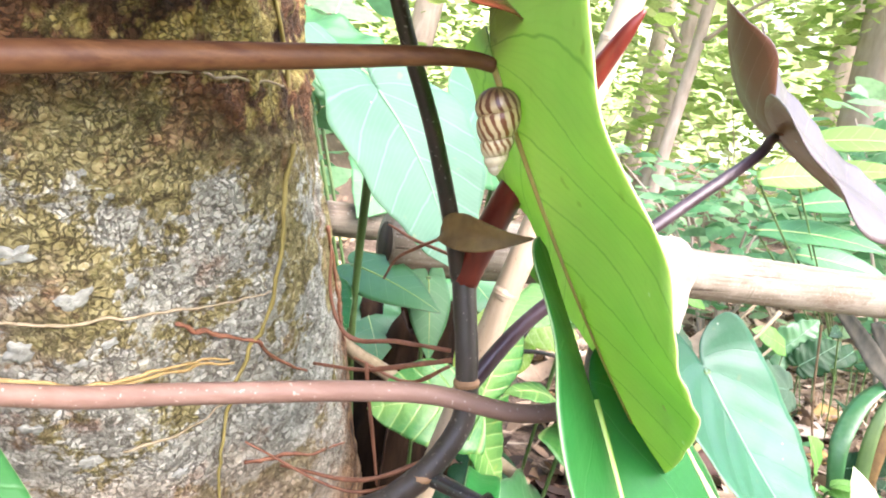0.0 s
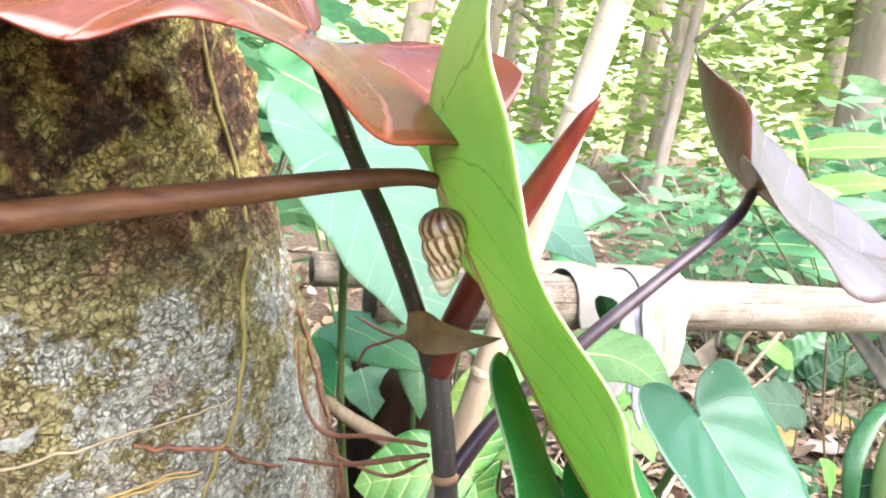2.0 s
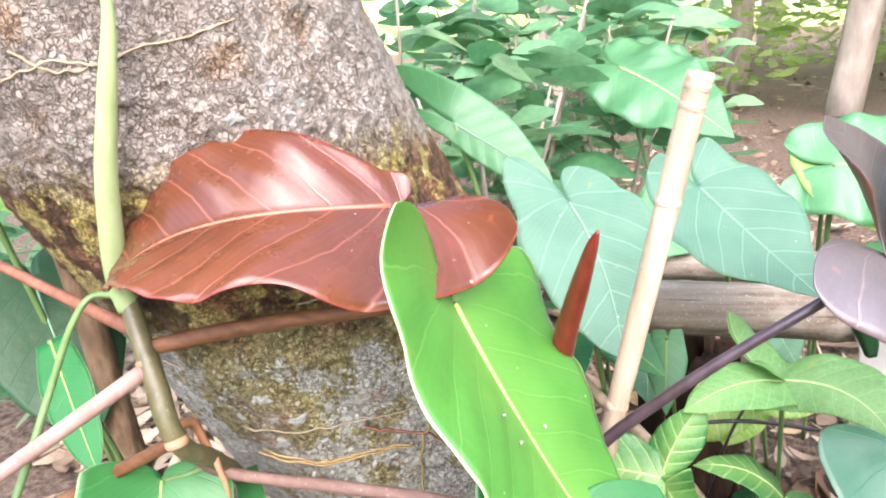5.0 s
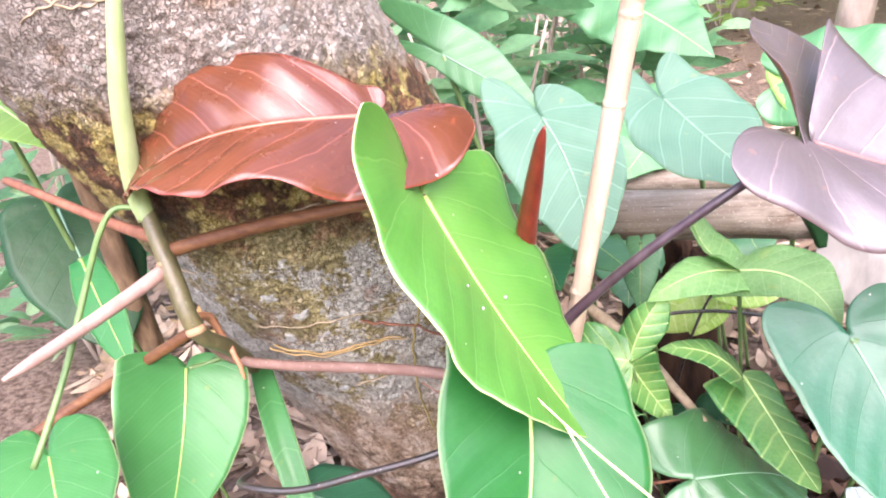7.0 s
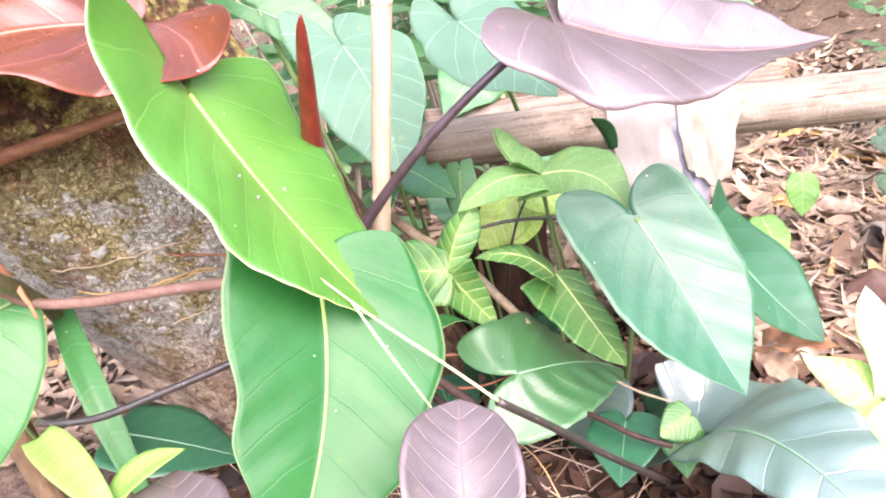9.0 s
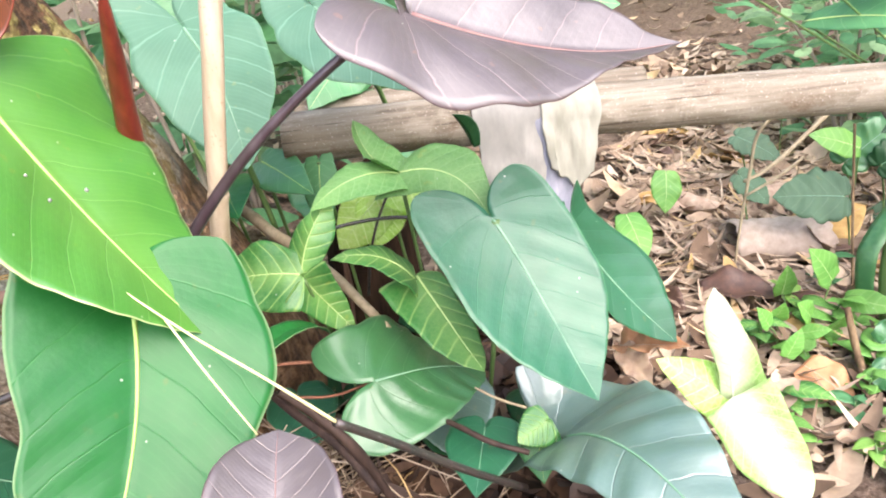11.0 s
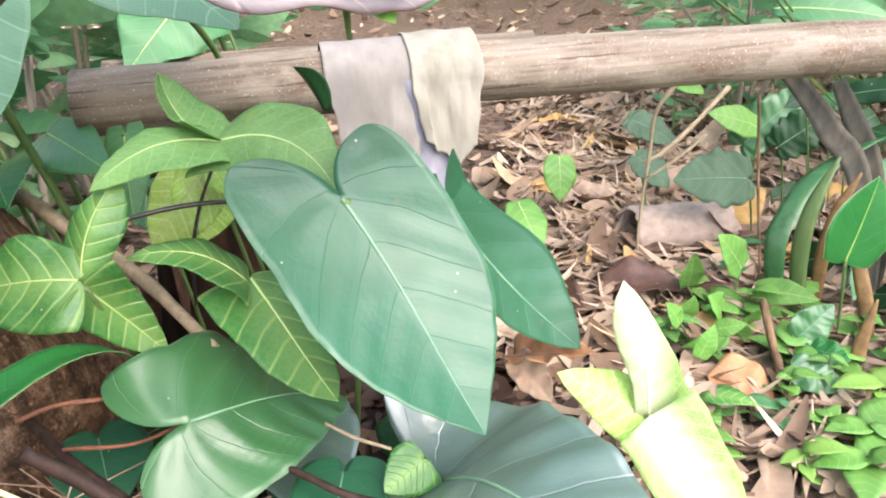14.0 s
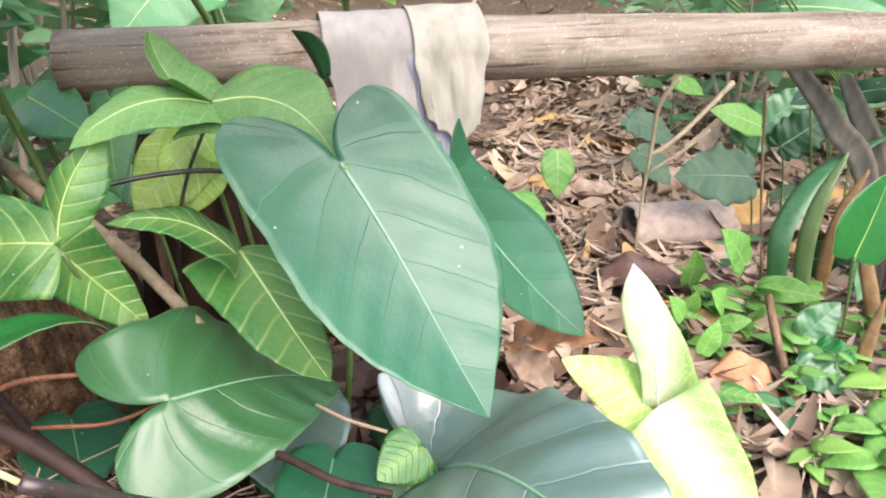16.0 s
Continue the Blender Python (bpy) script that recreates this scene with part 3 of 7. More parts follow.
def spline(points, n):
    """Catmull-Rom through the control points."""
    p = [Vector(q) for q in points]
    p = [p[0] * 2 - p[1]] + p + [p[-1] * 2 - p[-2]]
    out = []
    segs = len(p) - 3
    for i in range(n + 1):
        s = min(i / n * segs, segs - 1e-6)
        k, t = int(s), s - int(s)
        a, b, c, d = p[k:k + 4]
        out.append(0.5 * ((2 * b) + (c - a) * t + (2 * a - 5 * b + 4 * c - d) * t * t + (3 * b - a - 3 * c + d) * t ** 3))
    return out


def tube_bm(points, radii, sides=10, n=None, rough=0.0, seed=0):
    n = n or max(8, 6 * (len(points) - 1))
    pts = spline(points, n)
    rs = np.interp(np.linspace(0, 1, n + 1), np.linspace(0, 1, len(radii)), radii)
    bm = bmesh.new()
    up, rings = None, []
    for i, p in enumerate(pts):
        d = (pts[min(i + 1, n)] - pts[max(i - 1, 0)]).normalized()
        if up is None:
            up = d.orthogonal().normalized()
        up = (up - d * up.dot(d)).normalized()
        side = d.cross(up)
        ring = []
        for k in range(sides):
            a = 2 * math.pi * k / sides
            o = up * math.cos(a) + side * math.sin(a)
            r = rs[i] * (1 + rough * noise.noise(Vector((i * 0.45, seed + o.x * 1.5, o.y * 1.5 + o.z))))
            ring.append(bm.verts.new(p + o * r))
        rings.append(ring)
    for a, b in zip(rings, rings[1:]):
        for k in range(sides):
            bm.faces.new((a[k], a[(k + 1) % sides], b[(k + 1) % sides], b[k]))
    bm.faces.new(rings[0][::-1])
    bm.faces.new(rings[-1])
    return bm


def tube(name, points, radii, mat, parent=None, label="", sides=10, rough=0.0, n=None):
    return part(name, tube_bm(points, radii, sides, n, rough, len(points) + points[0][0] * 50), mat, parent, label)


def hermite(xs, ys, x):
    xs, ys = np.asarray(xs, float), np.asarray(ys, float)
    m = np.gradient(ys, xs)
    i = np.clip(np.searchsorted(xs, x) - 1, 0, len(xs) - 2)
    h = xs[i + 1] - xs[i]
    t = (x - xs[i]) / h
    return (2*t**3 - 3*t**2 + 1) * ys[i] + (t**3 - 2*t**2 + t) * h * m[i] + (3*t**2 - 2*t**3) * ys[i + 1] + (t**3 - t**2) * h * m[i + 1]


def blade_frame(J, T, roll):
    J, T = np.array(J, float), np.array(T, float)
    d = T - J
    ln = np.linalg.norm(d)
    d /= ln
    l0 = np.cross((0, 0, 1.0), d)
    l0 /= np.linalg.norm(l0)
    r = radians(roll)
    l = l0 * math.cos(r) + np.cross(d, l0) * math.sin(r)
    return J, ln, d, l, np.cross(d, l)


def facing(J, T, n=(0.35, -0.70, 0.62)):
    """The turn about the midrib that brings the upper face towards n."""
    J, ln, d, l, nn = blade_frame(J, T, 0)
    n = np.array(n)
    return math.degrees(math.atan2(-n @ l, n @ nn))


class Shape:
    """How a blade lies: base J, tip T, turn about the midrib, and how it bends. u runs along the midrib (minus in the lobes), v across, in blade lengths."""

    def __init__(self, J, T, roll=0, f=(0.3, 0.34, 0.24, 0.1), fr=None, wr=1, LL=0.25, LR=0.25, vc=0.13, vl=None, fold=0.0, foldl=0.0, arch=0.02, droop=0.0, twist=0.0, lift=0.0, side=0.0,
                 wave=0.0, waves=2.5, phase=0.0, veins=7, slope=0.4, quilt=0.006, liftl=0.0, curl=0.0):
        self.liftl, self.curl = liftl, curl
        self.J, self.T, self.roll, self.f, self.wr, self.LL, self.LR, self.vc = J, T, roll, f, wr, LL, LR, vc
        self.fr = fr
        self.vl, self.foldl = vc if vl is None else vl, foldl
        self.fold, self.arch, self.droop, self.twist, self.lift, self.side = fold, arch, droop, twist, lift, side
        self.wave, self.waves, self.phase, self.veins, self.slope, self.quilt = wave, waves, phase, veins, slope, quilt

    def at(self, u, v, dz=0.0):
        J, ln, d, l, nn = blade_frame(self.J, self.T, self.roll)
        u, v = np.asarray(u, float), np.asarray(v, float)
        a = np.abs(v)
        z = self.arch * 4 * u * (1 - u) + (self.fold + np.where(v > 0, self.foldl, 0)) * a - self.droop * 4 * v * v + (self.lift + np.where(v > 0, self.liftl, 0)) * np.where(u < 0, u * u * 4, 0) + self.curl * np.maximum(u, 0) ** 3
        z = z + self.wave * a * np.sin(6.283 * self.waves * u + self.phase + np.where(v < 0, 1.7, 0))
        w = u - self.slope * (a + 1.6 * a * a)
        ph = ((np.maximum(w, 0) + 0.25 * np.minimum(w, 0) / (a + 0.05) + 2) * self.veins) % 1
        z = z + self.quilt * np.sin(np.pi * ph) ** 2 * np.minimum(1, a / 0.12) + dz
        y = v + self.side * 4 * u * (1 - u)
        tw = np.radians(self.twist) * u
        y, z = y * np.cos(tw) - z * np.sin(tw), y * np.sin(tw) + z * np.cos(tw)
        return J + ln * (np.multiply.outer(u, d) + np.multiply.outer(y, l) + np.multiply.outer(z, nn))

    def half(self, u, s):
        f = np.array(self.f) * (1 if s > 0 else self.wr) if s > 0 or self.fr is None else np.array(self.fr)
        L = self.LL if s > 0 else self.LR
        vc = self.vl if s > 0 else self.vc
        q = np.sqrt(np.clip(1 - (u / max(L, 1e-4)) ** 2, 0, 1))
        out = np.where(u < 0, vc + (f[0] - vc) * q, np.maximum(hermite(np.array((0, .3, .6, .85, 1)) if len(f) == 4 else np.array((0, .15, .3, .45, .6, .75, .9, 1)), (*f, 0), np.clip(u, 0, 1)), 0))
        return out, np.where(u < 0, vc * (1 - q), 0)


def leaf(parent, shape, top, under=None, rib=None, rows=40, cols=7, name="leaf", label="", thick=0.0008, ribr=0.006, back=None, teeth=(0, 0)):
    """One blade with its lobes and quilted surface, and its midrib as a part."""
    verts, faces, uva, uvb = [], [], [], []
    lobe = 12 if max(shape.LL, shape.LR) > 0.02 else 0
    for s in (1, -1):
        L = shape.LL if s > 0 else shape.LR
        u = np.concatenate([-L * np.cos(np.linspace(0, np.pi / 2, lobe + 1))[:-1] if lobe else [], 1 - (1 - np.linspace(0, 1, rows)) ** 1.15])
        out, inn = shape.half(u, s)
        ragged = np.array([noise.noise(Vector((q * 9, s * 3.0, shape.J[0] * 40))) for q in u])
        out = inn + (out - inn) * (1 + 0.022 * ragged + teeth[1] * np.abs(np.sin(np.pi * teeth[0] * u)))
        base = len(verts)
        k = np.linspace(0, 1, cols + 1)
        U = np.repeat(u[:, None], cols + 1, 1)
        V = s * (inn[:, None] + (out - inn)[:, None] * k[None])
        verts += [tuple(p) for p in shape.at(U.ravel(), V.ravel())]
        uva += list(zip(U.ravel(), V.ravel()))
        uvb += list(zip(np.tile(k, len(u)), U.ravel()))
        w = cols + 1
        for i in range(len(u) - 1):
            for j in range(cols):
                q = (base + i * w + j, base + (i + 1) * w + j, base + (i + 1) * w + j + 1, base + i * w + j + 1)
                faces.append(q if s > 0 else q[::-1])
    me = bpy.data.meshes.new(name)
    me.from_pydata(verts, [], faces)
    for key, data in (("blade", uva), ("rim", uvb)):
        lay = me.uv_layers.new(name=key)
        idx = np.empty(len(me.loops), np.int32)
        me.loops.foreach_get("vertex_index", idx)
        lay.data.foreach_set("uv", np.array(data, np.float32)[idx].ravel())
    bm = bmesh.new()
    bm.from_mesh(me)
    bmesh.ops.remove_doubles(bm, verts=bm.verts, dist=2e-5)
    bm.to_mesh(me)
    bm.free()
    me.polygons.foreach_set("use_smooth", [True] * len(me.polygons))
    ob = put(name, me, [top, under or top], parent, label)
    sol = ob.modifiers.new("thickness", "SOLIDIFY")
    sol.thickness, sol.offset, sol.material_offset = thick, -1, 1
    if rib:
        ln = np.linalg.norm(np.array(shape.T) - np.array(shape.J))
        us = np.linspace(0.0, 0.97, 7)
        tube("midrib", [tuple(p) for p in shape.at(us, us * 0, 0.001)], [ribr * ln * x for x in (1.6, 1.1, 0.8, 0.5, 0.25)], rib, ob, sides=6, n=20)
        if back:
            tube("midrib", [tuple(p) for p in shape.at(us, us * 0, -0.006)], [ribr * ln * x for x in (1.5, 0.9, 0.6, 0.35, 0.2)], back, ob, sides=6, n=20)
    return ob


# ---- ground and forest floor ----
def ground_z(x, y):
    return 0.085 + 0.03 * noise.noise(Vector((x * 0.9, y * 0.9, 0.3))) + 0.012 * noise.noise(Vector((x * 5, y * 5, 1.7))) + 0.006 * max(0, math.hypot(x, y) - 3) + 0.05 * math.exp(-((x - 0.05) ** 2 + (y - 0.55) ** 2) / 0.12)


def grid_axis(near, far, step):
    a = list(np.arange(-near, near + step / 2, step))
    s, g = step, near
    while g < far:
        s *= 1.25
        g += s
        a = [-g] + a + [g]
    return a


bm = bmesh.new()
xs, ys = grid_axis(1.6, 70, 0.04), [y + 0.9 for y in grid_axis(1.6, 70, 0.04)]
rows_ = [[bm.verts.new((x, y, ground_z(x, y))) for x in xs] for y in ys]
for a, b in zip(rows_, rows_[1:]):
    for i in range(len(xs) - 1):
        bm.faces.new((a[i], a[i + 1], b[i + 1], b[i]))
tagged(part("ground", bm, M_SOIL), "brown forest soil under dry leaf litter", "ground", kind="structure")


def loose_leaf(verts, faces, p, size, yaw, tilt, curl, wide, rng):
    """Adds one small pointed, curled leaf to a joined lot."""
    base = len(verts)
    m = Matrix.Translation(p) @ Euler((tilt, rng.uniform(-0.4, 0.4), yaw)).to_matrix().to_4x4()
    for i in range(5):
        u = i / 4
        w = wide * math.sin(math.pi * min(0.98, u * 0.94 + 0.03)) ** 0.8
        for v in (-1, 0, 1):
            verts.append(tuple(m @ Vector(((u - 0.5) * size, v * w * size * 0.5, curl * size * (4 * (u - 0.5) ** 2 + (0.8 * w * 2 if v else 0) * 0.5)))))
    for i in range(4):
        for j in range(2):
            a = base + i * 3 + j
            faces.append((a, a + 3, a + 4, a + 1))


def joined(name, verts, faces, mat, label, category, kind="stuff", parent=None):
    me = bpy.data.meshes.new(name)
    me.from_pydata(verts, [], faces)
    me.polygons.foreach_set("use_smooth", [True] * len(me.polygons))
    ob = put(name, me, mat, parent)
    return tagged(ob, label, category, kind=kind)


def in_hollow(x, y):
    """The damp shaded hollow round the trunk foot: leaves rot, their colour darkened for shade."""
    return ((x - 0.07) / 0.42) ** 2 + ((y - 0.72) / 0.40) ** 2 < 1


rng = random.Random(4)
verts, faces = [], []
for i in range(9500):
    r = rng.random()
    y = 0.5 + 9 * r * r if i % 4 else rng.uniform(-0.6, 2.6)
    x = rng.uniform(-0.75, 0.75) * (y + 1.2) * 1.1 + 0.2
    if in_hollow(x, y):
        continue
    loose_leaf(verts, faces, (x, y, ground_z(x, y) + rng.uniform(0.004, 0.025)), rng.choice((0.02, 0.03, 0.045, 0.06, 0.09)) * rng.uniform(0.7, 1.3) * (1 + 0.05 * y), rng.uniform(0, 6.3), rng.uniform(-0.35, 0.35), rng.uniform(-0.15, 0.3), rng.uniform(0.25, 0.5), rng)
for i in range(5200):
    x, y = rng.uniform(0.30, 1.9), rng.uniform(0.75, 3.4)
    if in_hollow(x, y):
        continue
    loose_leaf(verts, faces, (x, y, ground_z(x, y) + rng.uniform(0.004, 0.035)), rng.choice((0.025, 0.04, 0.06, 0.09, 0.12)) * rng.uniform(0.7, 1.2), rng.uniform(0, 6.3), rng.uniform(-0.6, 0.6), rng.uniform(-0.3, 0.35), rng.uniform(0.12, 0.6), rng)
for i in range(4200):
    x, y = rng.uniform(0.32, 1.5), rng.uniform(0.8, 2.6)
    if in_hollow(x, y):
        continue
    loose_leaf(verts, faces, (x, y, ground_z(x, y) + rng.uniform(0.012, 0.045)), rng.uniform(0.03, 0.13), rng.uniform(0, 6.3), rng.uniform(-0.3, 0.3), rng.uniform(-0.1, 0.2), rng.uniform(0.04, 0.14), rng)
joined("leaf_litter", verts, faces, M_LITTER, "dry curled brown leaves scattered over the soil", "leaf litter")
verts, faces = [], []
for i in range(900):
    y = 0.45 + 3.2 * rng.random() ** 1.5
    x = rng.uniform(-0.8, 0.8) * (y + 0.9) + 0.2
    if in_hollow(x, y):
        continue
    loose_leaf(verts, faces, (x, y, ground_z(x, y) + rng.uniform(0.01, 0.03)), rng.uniform(0.05, 0.2), rng.uniform(0, 6.3), rng.uniform(-0.2, 0.2), 0.05, rng.uniform(0.03, 0.07), rng)
joined("twig_litter", verts, faces, M_LITTER, "thin dry twigs and leaf stalks on soil", "twigs")

# Rotting leaves, spread wide so their dark colour also shades the hollow.
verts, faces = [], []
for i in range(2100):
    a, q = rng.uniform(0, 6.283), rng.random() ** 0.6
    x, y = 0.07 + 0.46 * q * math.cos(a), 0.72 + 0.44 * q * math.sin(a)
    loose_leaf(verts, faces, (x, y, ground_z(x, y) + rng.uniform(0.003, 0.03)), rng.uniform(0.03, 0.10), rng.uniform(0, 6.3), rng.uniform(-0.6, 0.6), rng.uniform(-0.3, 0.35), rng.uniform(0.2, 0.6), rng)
joined("rot_and_shade_litter", verts, faces, M_ROT_SHADE_LITTER, "brown rotting leaves heaped round the trunk foot, darkened for the shade there", "leaf litter")

verts, faces = [], []
for i in range(420):
    a, q = rng.uniform(0, 6.283), rng.random()
    p = Vector((0.04 + 0.30 * q * math.cos(a), 0.56 + 0.16 * q * math.sin(a), 0))
    p.z = ground_z(p.x, p.y) + rng.uniform(0.0, 0.10) * (1 - q)
    d = Vector((rng.uniform(-1, 1), rng.uniform(-1, 1), rng.uniform(-0.25, 0.45))).normalized() * rng.uniform(0.03, 0.11)
    bend = Vector((rng.uniform(-1, 1), rng.uniform(-1, 1), rng.uniform(-0.3, 1))) * 0.012
    tb = tube_bm([tuple(p - d), tuple(p + bend), tuple(p + d)], [rng.uniform(0.0006, 0.0018), 0.0008], 5, 6)
    base = len(verts)
    tb.verts.index_update()
    verts += [tuple(v.co) for v in tb.verts]
    faces += [tuple(base + v.index for v in f.verts) for f in tb.faces]
    tb.free()
joined("root_tangle", verts, faces, M_LITTER, "tangle of dry brown rootlets at the trunk foot", "roots")

# ---- the leaning tree with its bark ----
AX = Vector((-0.146, -0.471, 1.0)).normalized()
AC = Vector((-0.265, 0.498, 0.6))
AE1 = AX.cross(Vector((0, 1, 0))).normalized()
AE2 = AX.cross(AE1)


def trunk_r(phi, h):
    o = AE1 * math.cos(phi) + AE2 * math.sin(phi)
    p = o * 0.9 + Vector((0, 0, h * 1.0))
    r = 0.188 - 0.017 * h + 0.010 * noise.noise(p * 3.0) + 0.003 * noise.noise(p * 12) + 0.22 * max(0, -0.40 - h) ** 1.5 - 0.012 * max(0, h - 0.7)
    return r


def trunk_at(deg, h, out=0.0):
    a = radians(deg)
    return AC + AX * h + (AE1 * math.cos(a) + AE2 * math.sin(a)) * (trunk_r(a, h) + out)


tree = thing("tree", AC, "leaning tree trunk with rough lichen-spotted grey bark and moss", "tree")
def bark_relief(q, h):
    """Small raised flakes between cracks, in metres."""
    w = q * 1.0 + noise.noise_vector(q * 55) * 0.006 + noise.noise_vector(q * 150) * 0.0016
    d, c = noise.voronoi(Vector((w.x * 150, w.y * 150, w.z * 160)))
    plate = min(1.0, (d[1] - d[0]) / 0.16)
    amount = 0.55 + 0.7 * max(-0.5, noise.noise(q * 22))
    out = 0.0016 * plate * amount + 0.0006 * noise.noise(c[0] * 2.7) * amount + 0.0026 * noise.noise(q * 60)
    if 0.06 < h < 0.34:
        out += 0.008 * max(0, noise.noise(q * 34) - 0.05) + 0.003 * noise.noise(q * 120)
    return out


bm = bmesh.new()
hs = list(np.linspace(-0.62, -0.34, 36)) + list(np.arange(-0.335, 0.44, 0.0017)) + list(np.linspace(0.445, 0.62, 30)) + list(np.linspace(0.66, 4.4, 40))
angles = list(np.arange(92, 197, 0.55)) + list(np.arange(198, 452, 4.0))
SIDES = len(angles)
rings = []
for h in hs:
    ring = []
    c = AC + AX * h
    for k, deg in enumerate(angles):
        a = radians(deg)
        o = AE1 * math.cos(a) + AE2 * math.sin(a)
        r = trunk_r(a, h)
        if deg < 197 and -0.34 < h < 0.44:
            r += bark_relief(c + o * 0.18, h)
        else:
            q = c + o * 0.18
            r += 0.0022 * noise.noise(q * 75) + 0.0016 * noise.noise(q * 160)
        ring.append(bm.verts.new(c + o * r))
    rings.append(ring)
for a, b in zip(rings, rings[1:]):
    for k in range(SIDES):
        bm.faces.new((a[k], a[(k + 1) % SIDES], b[(k + 1) % SIDES], b[k]))
bm.faces.new(rings[-1])
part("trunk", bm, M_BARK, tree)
crown_rng = random.Random(8)
verts, faces = [], []
for k in range(6):
    a = k * 1.05
    base_ = AC + AX * (3.1 + 0.22 * k)
    end = base_ + Vector((1.15 * math.cos(a), 1.15 * math.sin(a), 0.9))
    tube("limb", [tuple(base_), tuple(base_.lerp(end, 0.5) + Vector((0, 0, 0.12))), tuple(end)], [0.06, 0.04, 0.015], M_BARK, tree, sides=8, n=10)
    for c in range(5):
        mid_ = base_.lerp(end, crown_rng.uniform(0.5, 1.1)) + Vector((crown_rng.gauss(0, 0.3), crown_rng.gauss(0, 0.3), crown_rng.uniform(0, 0.7)))
        for i in range(34):
            p = mid_ + Vector((crown_rng.gauss(0, 0.17), crown_rng.gauss(0, 0.17), crown_rng.gauss(0, 0.12)))
            loose_leaf(verts, faces, p, crown_rng.uniform(0.07, 0.13), crown_rng.uniform(0, 6.3), crown_rng.uniform(-0.8, 0.8), 0.05, 0.5, crown_rng)
me = bpy.data.meshes.new("crown")
me.from_pydata(verts, [], faces)
put("crown", me, M_FOREST, tree, "sparse yellow-green crown")


def lichen(deg, h, wide, high, seed):
    """A thin crust of pale lichen with a ragged outline on the bark."""
    bm = bmesh.new()
    mid = bm.verts.new(trunk_at(deg, h, 0.0016))
    n = 22
    rings_ = []
    for j in range(1, 5):
        ring = []
        for k in range(n):
            a = 2 * math.pi * k / n
            rr = j / 4 * (0.75 + 0.55 * noise.noise(Vector((math.cos(a) * 1.6, math.sin(a) * 1.6, seed))) + 0.25 * noise.noise(Vector((math.cos(a) * 5, math.sin(a) * 5, seed + 3))))
            ring.append(bm.verts.new(trunk_at(deg + math.degrees(rr * wide * math.cos(a) / 0.188), h + rr * high * math.sin(a), (0.0018, 0.0016, 0.0010, -0.003)[j - 1] + 0.0012 * noise.noise(Vector((k * 0.9, j * 1.3, seed))))))
        rings_.append(ring)
    for k in range(n):
        bm.faces.new((mid, rings_[0][k], rings_[0][(k + 1) % n]))
    for a, b in zip(rings_, rings_[1:]):
        for k in range(n):
            bm.faces.new((a[k], b[k], b[(k + 1) % n], a[(k + 1) % n]))
    bmesh.ops.recalc_face_normals(bm, faces=bm.faces)
    part("lichen_patch", bm, M_LICHEN, tree, "crusty pale grey-green lichen")


for i, (a, h, w, t) in enumerate(((169, 0.002, 0.009, 0.024), (126, 0.094, 0.008, 0.008), (114, 0.062, 0.020, 0.014), (119, 0.029, 0.024, 0.016), (109, 0.001, 0.016, 0.014), (128, 0.024, 0.012, 0.009), (147, -0.075, 0.008, 0.007), (129, 0.077, 0.007, 0.006),
                               (106, -0.057, 0.018, 0.014), (112, -0.094, 0.016, 0.012), (122, -0.007, 0.014, 0.008), (139, 0.048, 0.006, 0.005), (102, 0.042, 0.016, 0.015), (117, -0.013, 0.014, 0.008), (131, 0.010, 0.007, 0.006), (126, -0.130, 0.014, 0.010),
                               (151, 0.292, 0.018, 0.014), (166, 0.276, 0.014, 0.018), (141, 0.323, 0.016, 0.012), (118, 0.335, 0.014, 0.014), (168, 0.225, 0.010, 0.014), (155, 0.245, 0.012, 0.009), (134, 0.27, 0.014, 0.012))):
    lichen(a, h, w * 0.62, t * 0.62, i * 3.7)


def creeper(name, label, category, runs, mat, radius, out=0.002):
    """Thin roots that run over the bark; each is given by degrees round the trunk and height along it."""
    ob = thing(name, AC, label, category)
    for k, run in enumerate(runs):
        flat = spline([(a, h * 500, 0) for a, h in run], 5 * (len(run) - 1))
        pts = [tuple(trunk_at(q.x + 1.1 * noise.noise(Vector((i * 0.5, k, 0.2))), q.y / 500 + 0.003 * noise.noise(Vector((i * 0.6, k, 7.1))), out + 0.001 * noise.noise(Vector((i * 0.8, k, 3))))) for i, q in enumerate(flat)]
        tube("root", pts, [radius, radius * 1.1, radius * 0.9, radius * 0.6], mat, ob, rough=0.6, sides=7, n=3 * len(pts))
    return ob


creeper("olive_vine", "thin olive vine stem creeping up the bark", "vine", [[(170, 0.22), (170, 0.095), (165, 0.059), (160, 0.027), (156, -0.007), (149, -0.047), (143, -0.074), (137, -0.117), (132, -0.163), (128, -0.24)]], M_ROOT_OLIVE, 0.0015)
creeper("grey_root", "thin pale grey roots clinging to the bark", "root", [[(100, 0.03), (108, 0.024), (120, 0.014), (132, -0.004), (143, -0.019), (152, -0.026)], [(138, 0.136), (148, 0.123), (155, 0.113), (167, 0.094)],
        [(118, -0.087), (126, -0.093), (138, -0.099)], [(84, 0.112), (96, 0.103), (108, 0.101)], [(112, 0.385), (124, 0.385), (134, 0.367), (142, 0.366), (153, 0.356), (163, 0.35)], [(120, 0.40), (126, 0.375), (133, 0.368)]], M_ROOT_GREY, 0.0009)
creeper("brown_root", "thin reddish brown aerial roots on the bark", "root", [[(133, -0.015), (139, -0.036), (146, -0.055), (152, -0.089), (158, -0.118)], [(139, -0.160), (151, -0.188), (171, -0.252)], [(186, -0.05), (187, -0.10), (189, -0.15), (190, -0.19)]], M_ROOT, 0.0014)
